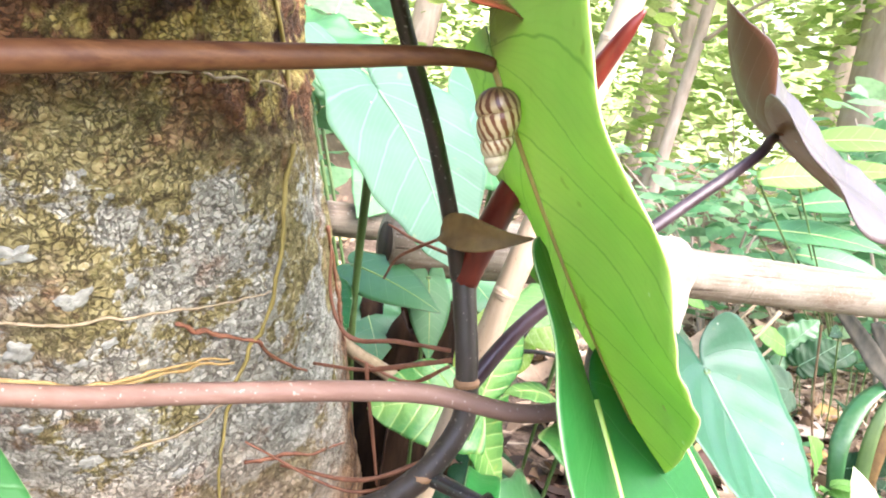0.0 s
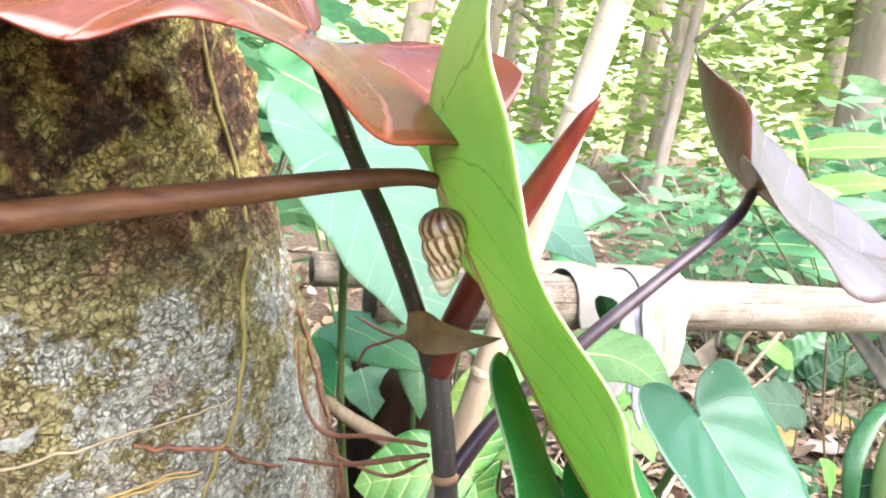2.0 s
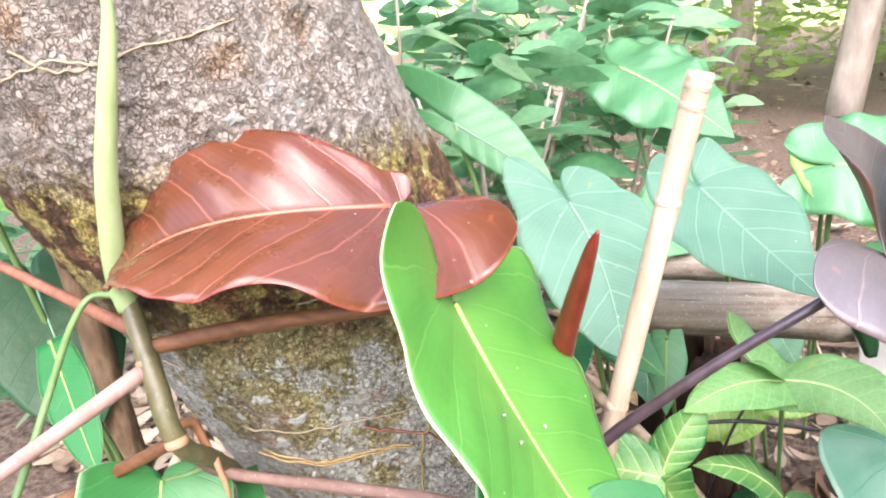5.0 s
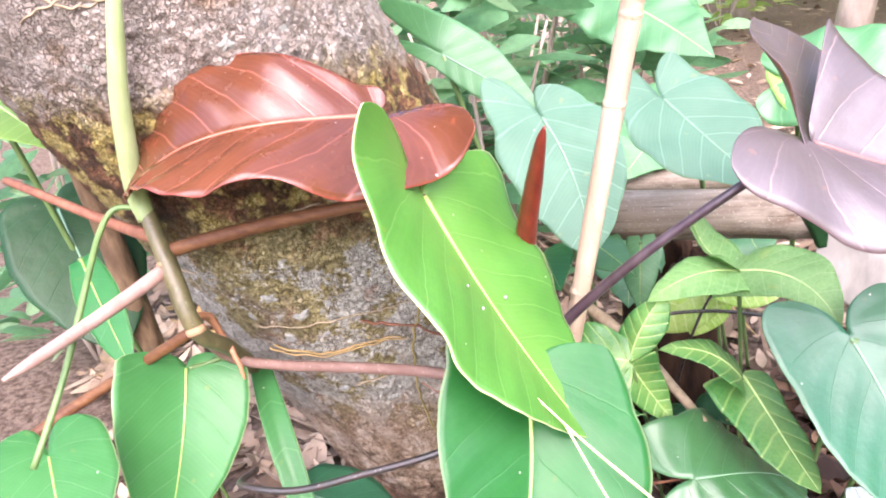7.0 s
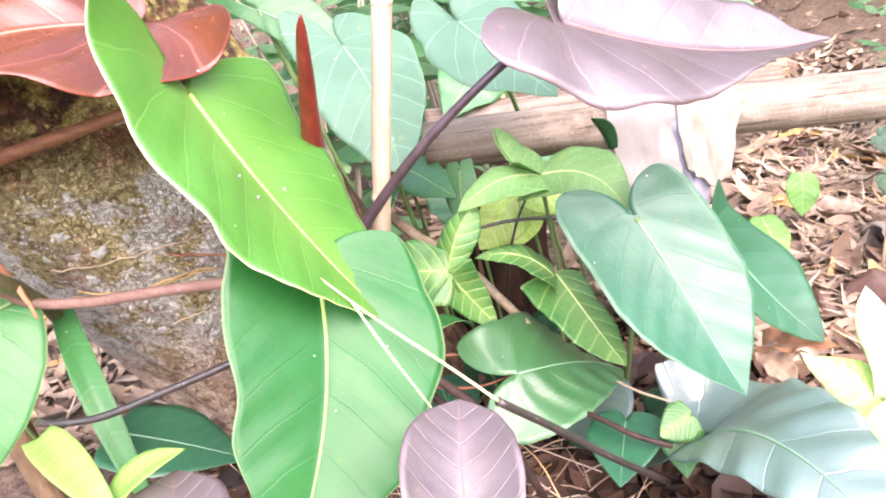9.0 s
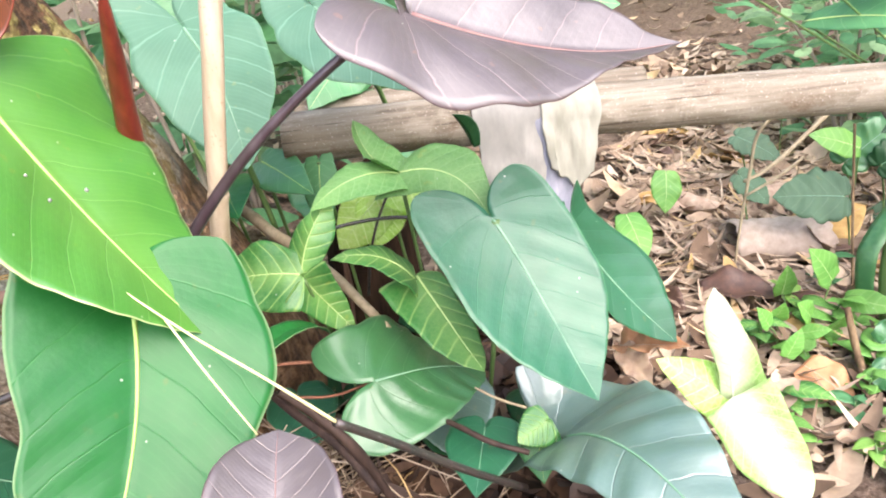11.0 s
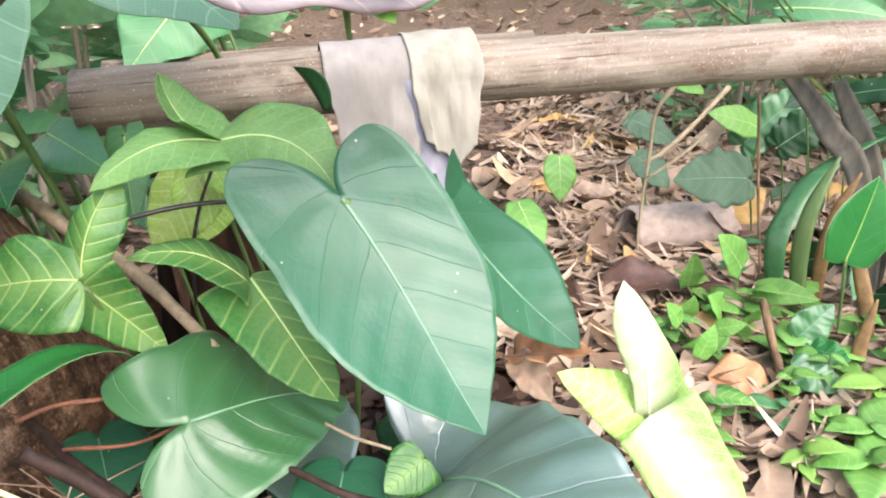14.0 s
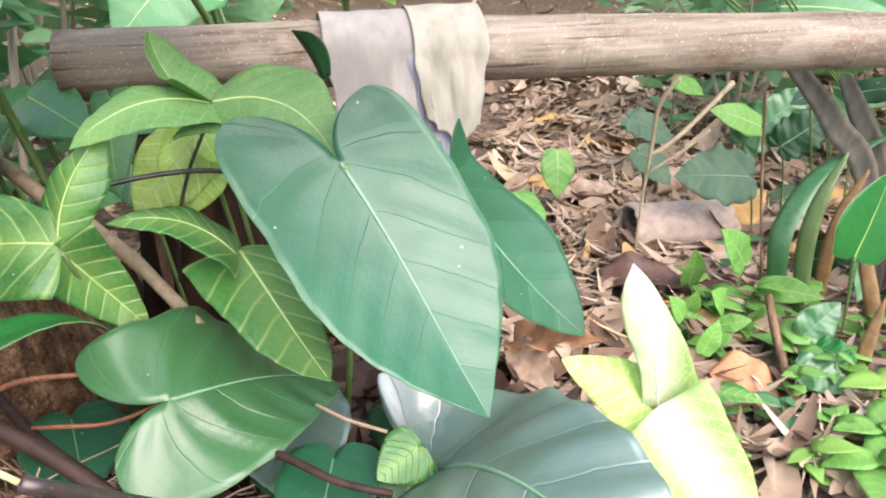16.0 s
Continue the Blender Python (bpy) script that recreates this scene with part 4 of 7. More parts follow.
creeper("ochre_root", "yellow ochre root crossing the bark", "root", [[(100, -0.006), (105, -0.013), (116, -0.028), (125, -0.037), (133, -0.048), (141, -0.062)], [(96, -0.012), (109, -0.026), (129, -0.046), (142, -0.066)]], M_ROOT_YEL, 0.0012)

# ---- the climbing philodendron with the copper leaf ----
climber = thing("philodendron", (0, 0, 0), "climbing philodendron with copper and purple leaves beside the trunk", "plant")
tube("stem", [(0.034, 0.449, 0.596), (0.043, 0.440, 0.553), (0.050, 0.434, 0.515), (0.050, 0.430, 0.492), (0.040, 0.424, 0.470), (0.027, 0.420, 0.452), (0.005, 0.42, 0.43), (-0.02, 0.44, 0.40), (-0.03, 0.47, 0.33), (-0.02, 0.5, 0.2)], [0.0083, 0.0078, 0.008, 0.0085, 0.009, 0.0085, 0.008], M_STEM, climber, sides=16, rough=0.08)
for p, r in (((0.049, 0.4345, 0.520), 0.0093), ((0.030, 0.421, 0.456), 0.0100), ((0.036, 0.447, 0.590), 0.0088)):
    tube("node_ring", [(p[0] - 0.0005, p[1], p[2] + 0.0025), (p[0], p[1], p[2]), (p[0] + 0.0005, p[1], p[2] - 0.0025)], [r * 0.9, r, r * 0.9], M_SCAR, climber, "pale leaf scar ring", sides=16)
tube("side_shoot", [(0.035, 0.420, 0.455), (0.058, 0.405, 0.455), (0.085, 0.39, 0.452), (0.11, 0.38, 0.44)], [0.006, 0.005, 0.004], M_PET_DARK, climber, "dark side shoot")
tube("petiole", [(0.034, 0.448, 0.586), (0.021, 0.432, 0.626), (0.001, 0.396, 0.682), (-0.018, 0.368, 0.725), (-0.034, 0.346, 0.766), (-0.040, 0.340, 0.776)], [0.0070, 0.0055, 0.0048, 0.0044, 0.004], M_PET_DARK, climber, "blackish green petiole", sides=14)
tube("sheath", [(0.037, 0.447, 0.584), (0.043, 0.441, 0.612), (0.058, 0.425, 0.660), (0.080, 0.406, 0.712), (0.097, 0.391, 0.750), (0.104, 0.386, 0.764)], [0.0088, 0.0100, 0.0095, 0.0075, 0.0045, 0.0012], M_SHEATH, climber, "glossy dark red pointed leaf sheath", sides=16)
tube("petiole", [(0.050, 0.436, 0.515), (0.083, 0.450, 0.563), (0.135, 0.456, 0.618), (0.180, 0.470, 0.659), (0.228, 0.494, 0.697), (0.252, 0.532, 0.710), (0.262, 0.549, 0.714)], [0.0062, 0.0052, 0.0044, 0.004, 0.0042], M_PET_PURPLE, climber, "purple petiole", sides=12)
for pts, r in (([(0.037, 0.436, 0.533), (0.015, 0.445, 0.523), (-0.023, 0.462, 0.506), (-0.06, 0.475, 0.50)], 0.0018), ([(0.035, 0.437, 0.539), (-0.002, 0.450, 0.535), (-0.035, 0.465, 0.527), (-0.052, 0.468, 0.55), (-0.058, 0.47, 0.59)], 0.0016),
               ([(0.036, 0.437, 0.528), (0.01, 0.455, 0.505), (-0.03, 0.46, 0.515)], 0.0014), ([(0.03, 0.448, 0.60), (0.0, 0.455, 0.606), (-0.02, 0.46, 0.613)], 0.0012), ([(0.045, 0.43, 0.47), (-0.01, 0.43, 0.44), (-0.07, 0.45, 0.43)], 0.0016),
               ([(-0.02, 0.44, 0.52), (-0.01, 0.45, 0.47), (0.0, 0.46, 0.42)], 0.0014), ([(0.03, 0.42, 0.455), (-0.02, 0.43, 0.43), (-0.09, 0.42, 0.46)], 0.0012)):
    tube("aerial_root", pts, [r, r * 1.1, r * 0.6], M_ROOT, climber, sides=6, rough=0.4)
COPPER = Shape(J=(-0.042, 0.346, 0.778), T=(-0.221, 0.214, 0.728), roll=-42.1, f=(0.441, 0.408, 0.348, 0.366, 0.340, 0.251, 0.127), fr=(0.131, 0.230, 0.298, 0.339, 0.289, 0.210, 0.094), wr=1.000, LL=0.369, LR=0.080, vc=0.060, vl=0.360, fold=0.315, foldl=0.129, arch=0.203, droop=0.094, twist=17.357, lift=0.709, side=0.061, wave=-0.074, phase=-0.298, waves=2.5, veins=6, slope=0.6, quilt=0.017)
leaf(climber, COPPER, M_COPPER, M_COPPER_UNDER, M_RIB_COPPER, 60, 12, label="large glossy copper-red leaf", thick=0.001)
PURPLE = Shape(roll=18.070, f=(0.340, 0.267, 0.211, 0.178, 0.168, 0.125, 0.039), fr=(0.375, 0.398, 0.387, 0.323, 0.241, 0.138, 0.065), LL=0.030, LR=0.325, vc=0.268, vl=0.050, fold=0.122, foldl=0.975, arch=-0.030, droop=0.226, twist=-18.604, lift=0.076, curl=0.097, side=-0.003, J=(0.265, 0.552, 0.717), T=(0.476, 0.678, 0.639), wave=-0.046, phase=-0.947, veins=6, slope=0.6, quilt=0.007)
PURPLE_LOBE = Shape(roll=9.074, f=(0.169, 0.284, 0.405, 0.485, 0.476, 0.374, 0.207), fr=(0.508, 0.498, 0.483, 0.434, 0.352, 0.265, 0.145), LL=0.020, LR=0.020, vc=0.050, vl=0.050, fold=-0.151, foldl=-0.040, arch=-0.043, droop=-0.269, twist=-12.542, curl=0.014, side=-0.315, J=(0.265, 0.553, 0.716), T=(0.207, 0.568, 0.818), veins=5, slope=0.6, quilt=0.004)
dusk_leaf = leaf(climber, PURPLE, M_PURPLE, M_PURPLE_UNDER, M_RIB_PURPLE, 50, 10, label="dusky purple-grey leaf with brown underside")
leaf(dusk_leaf, PURPLE_LOBE, M_PURPLE, M_PURPLE_UNDER, None, 36, 8, name="lobe", label="upturned basal lobe, brown underneath")

# ---- the second climber with the bright green leaf ----
vine = thing("philodendron", (0, 0, 0), "climbing philodendron with bright green leaves rooted beside the trunk", "plant")
tube("stem", [(-0.252, 0.240, 0.760), (-0.235, 0.236, 0.725), (-0.205, 0.226, 0.680), (-0.190, 0.222, 0.650), (-0.178, 0.219, 0.620), (-0.176, 0.228, 0.595), (-0.190, 0.262, 0.560), (-0.220, 0.305, 0.49), (-0.24, 0.33, 0.3), (-0.25, 0.36, 0.08)], [0.0075, 0.008, 0.009, 0.0085, 0.0075, 0.007, 0.007], M_STEM_OLIVE, vine, "olive green jointed stem", sides=14, rough=0.08)
for p in ((-0.2, 0.2245, 0.668), (-0.172, 0.219, 0.608)):
    tube("node_ring", [(p[0] - 0.001, p[1], p[2] + 0.003), p, (p[0] + 0.001, p[1], p[2] - 0.003)], [0.0088, 0.0096, 0.0088], M_SCAR, vine, "brown leaf scar ring", sides=14)
tube("shoot", [(-0.143, 0.212, 0.955), (-0.1486, 0.218, 0.925), (-0.163, 0.215, 0.876), (-0.1846, 0.2145, 0.821), (-0.2073, 0.2206, 0.769), (-0.2278, 0.2297, 0.729), (-0.225, 0.232, 0.705)], [0.0015, 0.0040, 0.0065, 0.0078, 0.0090, 0.0095, 0.009], M_SHOOT, vine, "pale green pointed upright shoot", sides=14)
tube("petiole", [(-0.205, 0.232, 0.676), (-0.160, 0.256, 0.687), (-0.111, 0.280, 0.697), (-0.047, 0.304, 0.709), (-0.010, 0.315, 0.716), (0.014, 0.323, 0.719), (0.026, 0.325, 0.718)], [0.0068, 0.0066, 0.006, 0.0050, 0.0040, 0.0036], M_PET_BROWN, vine, "reddish brown petiole", sides=12)
tube("petiole", [(-0.178, 0.222, 0.605), (-0.195, 0.262, 0.550), (-0.150, 0.293, 0.536), (-0.093, 0.308, 0.541), (0.011, 0.328, 0.551), (0.07, 0.328, 0.549), (0.106, 0.329, 0.560)], [0.0052, 0.0052, 0.0056, 0.0054, 0.0050, 0.0045], M_PET_ROSE, vine, "pinkish brown petiole", sides=12)
tube("petiole", [(-0.200, 0.219, 0.662), (-0.195, 0.164, 0.652), (-0.171, 0.085, 0.649), (-0.165, 0.06, 0.648)], [0.0068, 0.0062, 0.0048, 0.0015], M_PET_PINK, vine, "pale pink cut petiole", sides=12)
tube("shoot", [(-0.367, 0.031, 0.484), (-0.331, 0.082, 0.504), (-0.307, 0.142, 0.526), (-0.261, 0.186, 0.556), (-0.182, 0.224, 0.604)], [0.006, 0.006, 0.0058, 0.0055], M_PET_BROWN, vine, "brown leaning shoot", sides=10)
tube("petiole", [(-0.225, 0.232, 0.715), (-0.252, 0.218, 0.716), (-0.247, 0.195, 0.700), (-0.217, 0.157, 0.670), (-0.183, 0.105, 0.620), (-0.161, 0.056, 0.574)], [0.0026, 0.0028, 0.0028, 0.0028, 0.0025], M_PET_GREEN, vine, "thin green petiole", sides=10)
tube("petiole", [(-0.22, 0.235, 0.684), (-0.299, 0.236, 0.690), (-0.358, 0.226, 0.706), (-0.445, 0.210, 0.731)], [0.0065, 0.0055, 0.005, 0.0045], M_ROOT, vine, "orange-brown dry petiole", sides=10)
tube("sheath", [(-0.180, 0.226, 0.616), (-0.190, 0.245, 0.606), (-0.189, 0.254, 0.582), (-0.171, 0.252, 0.558), (-0.165, 0.251, 0.540)], [0.004, 0.0045, 0.0035, 0.0025, 0.0012], M_SHEATH_DRY, vine, "orange dry sheath", sides=8, rough=0.5)
tube("petiole", [(-0.19, 0.262, 0.56), (-0.212, 0.252, 0.548), (-0.2226, 0.230, 0.5485)], [0.003, 0.003, 0.003], M_PET_GREEN, vine, sides=8)
GREEN = Shape(roll=-5.667, f=(0.494, 0.486, 0.447, 0.402, 0.345, 0.256, 0.115), fr=(0.379, 0.394, 0.396, 0.392, 0.344, 0.259, 0.119), LL=0.070, LR=0.302, vc=0.318, vl=0.100, fold=0.181, foldl=0.086, arch=-0.016, droop=0.083, twist=0.350, lift=0.384, curl=0.022, side=-0.003, J=(0.026, 0.325, 0.720), T=(0.151, 0.342, 0.517), wave=0.041, phase=0.677, veins=7, slope=0.5, quilt=0.005)
leaf(vine, GREEN, M_GREEN, M_GREEN_UNDER, M_RIB_GREEN, 60, 12, label="long bright green leaf with pale midrib", back=M_RIB_BACK)
LOWER = Shape(J=(0.106, 0.329, 0.562), T=(0.142, 0.167, 0.395), roll=-50.6, f=(0.357, 0.386, 0.374, 0.317, 0.301, 0.202, 0.103), wr=0.936, LL=0.206, LR=0.282, vc=0.118, vl=0.287, fold=0.067, foldl=0.403, arch=0.022, droop=0.042, twist=10.806, lift=0.007, side=0.068, wave=0.027, phase=-0.069, waves=2.5, veins=6, slope=0.6, quilt=0.004)
leaf(vine, LOWER, M_MID, M_MID, M_RIB_GREEN, 60, 12, label="broad glossy deep green leaf")
HEART = Shape(J=(-0.2226, 0.227, 0.5503), T=(-0.1896, 0.1412, 0.4128), roll=-46.8, f=(0.342, 0.350, 0.337, 0.305, 0.258, 0.190, 0.097), wr=1.175, LL=0.102, LR=0.084, vc=0.168, vl=0.127, fold=0.049, foldl=0.041, arch=0.057, droop=-0.147, twist=0.240, lift=0.052, side=0.019, wave=-0.007, phase=0.022, waves=2.5, quilt=0.003)
leaf(vine, HEART, M_HEART, M_HEART, M_RIB_GREEN, 44, 9, label="heart-shaped green leaf")
leaf(vine, Shape((-0.215, 0.085, 0.545), (-0.12, 0.04, 0.49), 0, (0.4, 0.42, 0.3, 0.15), LL=0.3, LR=0.3, fold=0.1), M_HEART, M_HEART, M_RIB_GREEN, 30, 7, label="broad green leaf with worn patches")

# ---- the striped shell under the leaf ----
bm = bmesh.new()
uvA, uvB = bm.loops.layers.uv.new("blade"), bm.loops.layers.uv.new("rim")
S_TIP, S_TOP = Vector((0.0340, 0.3165, 0.6685)), Vector((0.0290, 0.3105, 0.7085))
axis = S_TOP - S_TIP
length = axis.length
axis.normalize()
e1 = axis.orthogonal().normalized()
e2 = axis.cross(e1)
NZ, NT = 90, 48


def whorl(z):
    return 5.2 * math.log(1 + 9 * z) / math.log(10)


grid = []
for i in range(NZ + 1):
    z = 0.004 + 0.996 * i / NZ
    row = []
    for k in range(NT + 1):
        w = whorl(z) - k / NT
        fr = w - math.floor(w)
        prof = 0.255 * (z ** 0.52) * (1 - max(0, (z - 0.60) / 0.40) ** 2.6) ** 0.5 * 1.22 if z < 0.999 else 0.0
        bulge = 0.87 + 0.17 * math.sin(math.pi * min(1, fr * 1.02)) ** 0.6
        if z > 0.72:
            bulge = bulge + (1 - bulge) * min(1, (z - 0.72) / 0.12)
        a = 2 * math.pi * k / NT
        row.append((bm.verts.new(S_TIP + axis * length * z + (e1 * math.cos(a) + e2 * math.sin(a)) * length * prof * bulge), k / NT * 15 + 0.37 * math.floor(w) + 1.4 * fr, z, fr if z < 0.74 else 0.5))
    grid.append(row)
for i in range(NZ):
    for k in range(NT):
        q = (grid[i][k], grid[i][k + 1], grid[i + 1][k + 1], grid[i + 1][k])
        fc = bm.faces.new([v[0] for v in q])
        for lp, v in zip(fc.loops, q):
            lp[uvA].uv = (v[1], v[2])
            lp[uvB].uv = (v[2], v[3])
bmesh.ops.remove_doubles(bm, verts=bm.verts, dist=1e-6)
sh = part("snail_shell", bm, M_SHELL)
tagged(sh, "empty spiral shell, cream with brown stripes, stuck on a leaf", "shell")

crumb_rng = random.Random(3)
for p, r in (((0.0868, 0.3372, 0.6365), 0.0016), ((0.0860, 0.3060, 0.6410), 0.0013), ((0.0750, 0.3040, 0.6590), 0.0012), ((0.079, 0.318, 0.651), 0.0006), ((0.062, 0.320, 0.672), 0.0006)):
    bm = bmesh.new()
    bmesh.ops.create_icosphere(bm, subdivisions=2, radius=r)
    for v in bm.verts:
        v.co = Vector(p) + v.co * (1 + 0.5 * noise.noise(v.co * 900 + Vector(p) * 99))
    tagged(part("crumb", bm, M_LICHEN), "tiny whitish crumb lying on the green leaf", "crumb", "crumbs")

# ---- dry leaf caught on the stem ----
dry = thing("dry_leaf", (0, 0, 0), "curled dry brown leaf caught on the red sheath", "dry leaf")
leaf(dry, Shape((0.015, 0.428, 0.617), (0.069, 0.382, 0.632), 62, (0.06, 0.15, 0.13, 0.05), LL=0.0, LR=0.0, arch=0.20, fold=0.25, wave=0.25, waves=2, twist=40, quilt=0.01), M_DRY, M_DRY, None, 24, 5, "blade")
tube("stalk", [(0.016, 0.427, 0.615), (0.002, 0.440, 0.604), (-0.012, 0.473, 0.587), (-0.020, 0.50, 0.565)], [0.0011, 0.0012, 0.0009], M_ROOT, dry, sides=6)


# ---- bamboo: the upright stick and the lying pole ----
def culm(name, label, pts, r, mat, nodes_at, sides=20, rough=0.05, hollow=False):
    ob = thing(name, pts[0], label, "bamboo")
    tube("culm", pts, [r, r, r * 0.95], mat, ob, sides=sides, rough=rough, n=40)
    path = spline(pts, 200)
    for f in nodes_at:
        i = int(f * 199)
        a, d = path[i], (path[i + 1] - path[i]).normalized()
        tube("node", [tuple(a - d * r * 0.45), tuple(a - d * r * 0.12), tuple(a + d * r * 0.12), tuple(a + d * r * 0.45)], [r * 0.955, r * (1.07 if mat is M_STICK else 1.014), r * (1.05 if mat is M_STICK else 1.014), r * 0.955], mat, ob, sides=sides, rough=0.06)
    if hollow:
        a, d = path[0], (path[1] - path[0]).normalized()
        tube("hollow", [tuple(a - d * 0.0015), tuple(a + d * 0.004)], [r * 0.72, r * 0.72], M_PITH, ob, "dark hollow cut end", sides=sides, n=2)
    return ob


culm("bamboo_stick", "straw-coloured upright bamboo stick stuck in the soil", [(0.1345, 0.498, 0.858), (0.121, 0.497, 0.795), (0.064, 0.498, 0.533), (0.018, 0.50, 0.32), (-0.03, 0.50, 0.09)], 0.0098, M_STICK, (0.06, 0.16, 0.30, 0.47, 0.72), 16, 0.14)
culm("bamboo_pole", "weathered grey-brown bamboo pole lying across supports", [(-0.042, 0.818, 0.528), (0.30, 0.958, 0.523), (0.614, 1.092, 0.511), (1.3, 1.38, 0.480), (2.6, 1.95, 0.42)], 0.036, M_BAMBOO, (0.17, 0.42, 0.6, 0.8), 32, 0.06, True)
culm("bamboo_pole", "thinner old bamboo pole lying behind the first", [(-0.15, 1.03, 0.508), (0.1, 1.13, 0.506), (0.42, 1.26, 0.50)], 0.026, M_BAMBOO, (0.25, 0.6), 24, 0.06, True)
culm("bamboo_post", "short bamboo post carrying the pole under the rag", [(0.285, 0.985, 0.49), (0.30, 1.05, 0.27), (0.31, 1.06, 0.06)], 0.018, M_BAMBOO, (0.4,), 16)
culm("bamboo_post", "short bamboo post carrying the far pole end", [(2.3, 1.82, 0.41), (2.3, 1.83, 0.06)], 0.03, M_BAMBOO, (0.4,), 20)


def rag(name, label, x0, x1, drop, mat, seed, off=0.0):
    """A cloth laid over the pole, hanging down in folds on the near side."""
    bm = bmesh.new()
    d = Vector((0.919, 0.391, 0)).normalized()
    away = Vector((-d.y, d.x, 0))
    org = Vector((-0.042, 0.818, 0.5285))
    nu, nv = 36, 44
    grid = []
    for i in range(nu + 1):
        s = i / nu
        row = []
        for k in range(nv + 1):
            t = k / nv
            width = 1 - 0.50 * max(0, t - 0.5)
            along = x0 + (x1 - x0) * (0.5 + (s - 0.5) * width) + 0.006 * noise.noise(Vector((s * 6, t * 4, seed)))
            c = org + d * along + Vector((0, 0, -0.014 * along))
            fold = 0.0007 * math.sin(s * 11 + seed + 3.0 * t) * min(1, t * 2.2) + 0.005 * noise.noise(Vector((s * 3.5, t * 3, seed + 4)))
            R = 0.0425 + off
            arc = 0.42
            if t < arc:
                a = radians(150 - 150 * t / arc)
                p = c + away * (R + 0.3 * fold) * -math.cos(a) + Vector((0, 0, (R + 0.3 * fold) * math.sin(a)))
            else:
                ln = (t - arc) / (1 - arc) * drop * (1 - 0.12 * abs(noise.noise(Vector((s * 4.0, seed, 2)))) - 0.55 * abs(s - 0.6))
                p = c - away * (R + fold + 0.012 * ln / drop) + Vector((0, 0, -ln))
            row.append(bm.verts.new(p))
        grid.append(row)
    for a, b in zip(grid, grid[1:]):
        for k in range(nv):
            bm.faces.new((a[k], b[k], b[k + 1], a[k + 1]))
    ob = part(name, bm, mat)
    so = ob.modifiers.new("thickness", "SOLIDIFY")
    so.thickness = 0.0015
    tagged(ob, label, "cloth")


rag("rag", "faded grey-white rag draped over the bamboo pole", 0.262, 0.368, 0.125, M_CLOTH, 1.0)
rag("rag", "yellowish white rag strip hanging from the bamboo pole", 0.356, 0.438, 0.100, M_CLOTH_YELLOW, 5.0, 0.004)
rag("rag", "blue-grey rag end hanging below the bamboo pole", 0.345, 0.405, 0.17, M_CLOTH_DARK, 9.0, -0.001)


# ---- the plants beside the pole ----
def plant(name, label, group=""):
    return thing(name, (0, 0, 0), label, "plant", group)


def stalk(parent, a, b, r, mat, bend=(0, 0, 0.02)):
    m = tuple((a[i] + b[i]) / 2 + bend[i] for i in range(3))
    tube("petiole", [a, m, b], [r * 1.3, r, r * 0.9], mat, parent, sides=8, n=14)


big = plant("philodendron", "philodendron with broad bluish green heart leaves below the pole")
K = Shape(J=(0.297, 0.652, 0.488), T=(0.421, 0.555, 0.336), roll=18.4, f=(0.317, 0.324, 0.329, 0.324, 0.284, 0.206, 0.088), wr=1.191, LL=0.178, LR=0.244, vc=0.232, vl=0.205, fold=0.076, foldl=0.055, arch=-0.053, droop=-0.088, twist=-18.924, lift=0.160, side=0.036, wave=0.007, phase=-0.212, waves=2.5, veins=5, slope=0.7, quilt=0.008)
leaf(big, K, M_TEAL, M_TEAL, M_RIB_TEAL, 60, 12, label="large bluish green heart leaf")
stalk(big, (0.300, 0.652, 0.487), (0.24, 0.76, 0.12), 0.0035, M_PET_GREEN, (0.0, 0.02, 0.0))
leaf(big, Shape(J=(0.376, 0.723, 0.446), T=(0.495, 0.748, 0.290), roll=29.3, f=(0.211, 0.246, 0.292, 0.315, 0.303, 0.219, 0.111), wr=0.599, LL=0.214, LR=0.250, vc=0.120, vl=0.151, fold=0.019, foldl=0.063, arch=-0.057, droop=-0.015, twist=16.955, lift=0.335, side=-0.001, wave=0.003, phase=-0.023, waves=2.5, veins=5, slope=0.7, quilt=0.005), M_TEAL, M_TEAL, M_RIB_TEAL, 44, 9, label="bluish green heart leaf tucked behind")
stalk(big, (0.372, 0.726, 0.458), (0.28, 0.78, 0.12), 0.0033, M_PET_GREEN)
N_ = Shape(roll=14.929, f=(0.362, 0.308, 0.268, 0.243, 0.202, 0.133, 0.067), fr=(0.228, 0.222, 0.211, 0.190, 0.157, 0.113, 0.059), LL=0.374, LR=0.768, vc=0.183, vl=0.130, fold=-0.029, foldl=0.111, arch=0.247, lift=0.294, liftl=0.760, curl=0.125, side=0.037, J=(0.378, 0.602, 0.243), T=(0.578, 0.392, 0.245), veins=5, slope=0.6, quilt=0.022)
leaf(big, N_, M_PAINTED_SHEEN, M_TEAL, M_RIB_TEAL, 50, 10, label="wide dark green glossy leaf close to the soil")
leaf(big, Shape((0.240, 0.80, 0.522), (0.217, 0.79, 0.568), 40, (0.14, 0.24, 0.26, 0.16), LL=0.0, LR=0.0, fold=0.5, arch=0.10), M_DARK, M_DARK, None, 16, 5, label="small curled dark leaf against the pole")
stalk(big, (0.378, 0.604, 0.237), (0.31, 0.68, 0.11), 0.0035, M_PET_PURPLE)
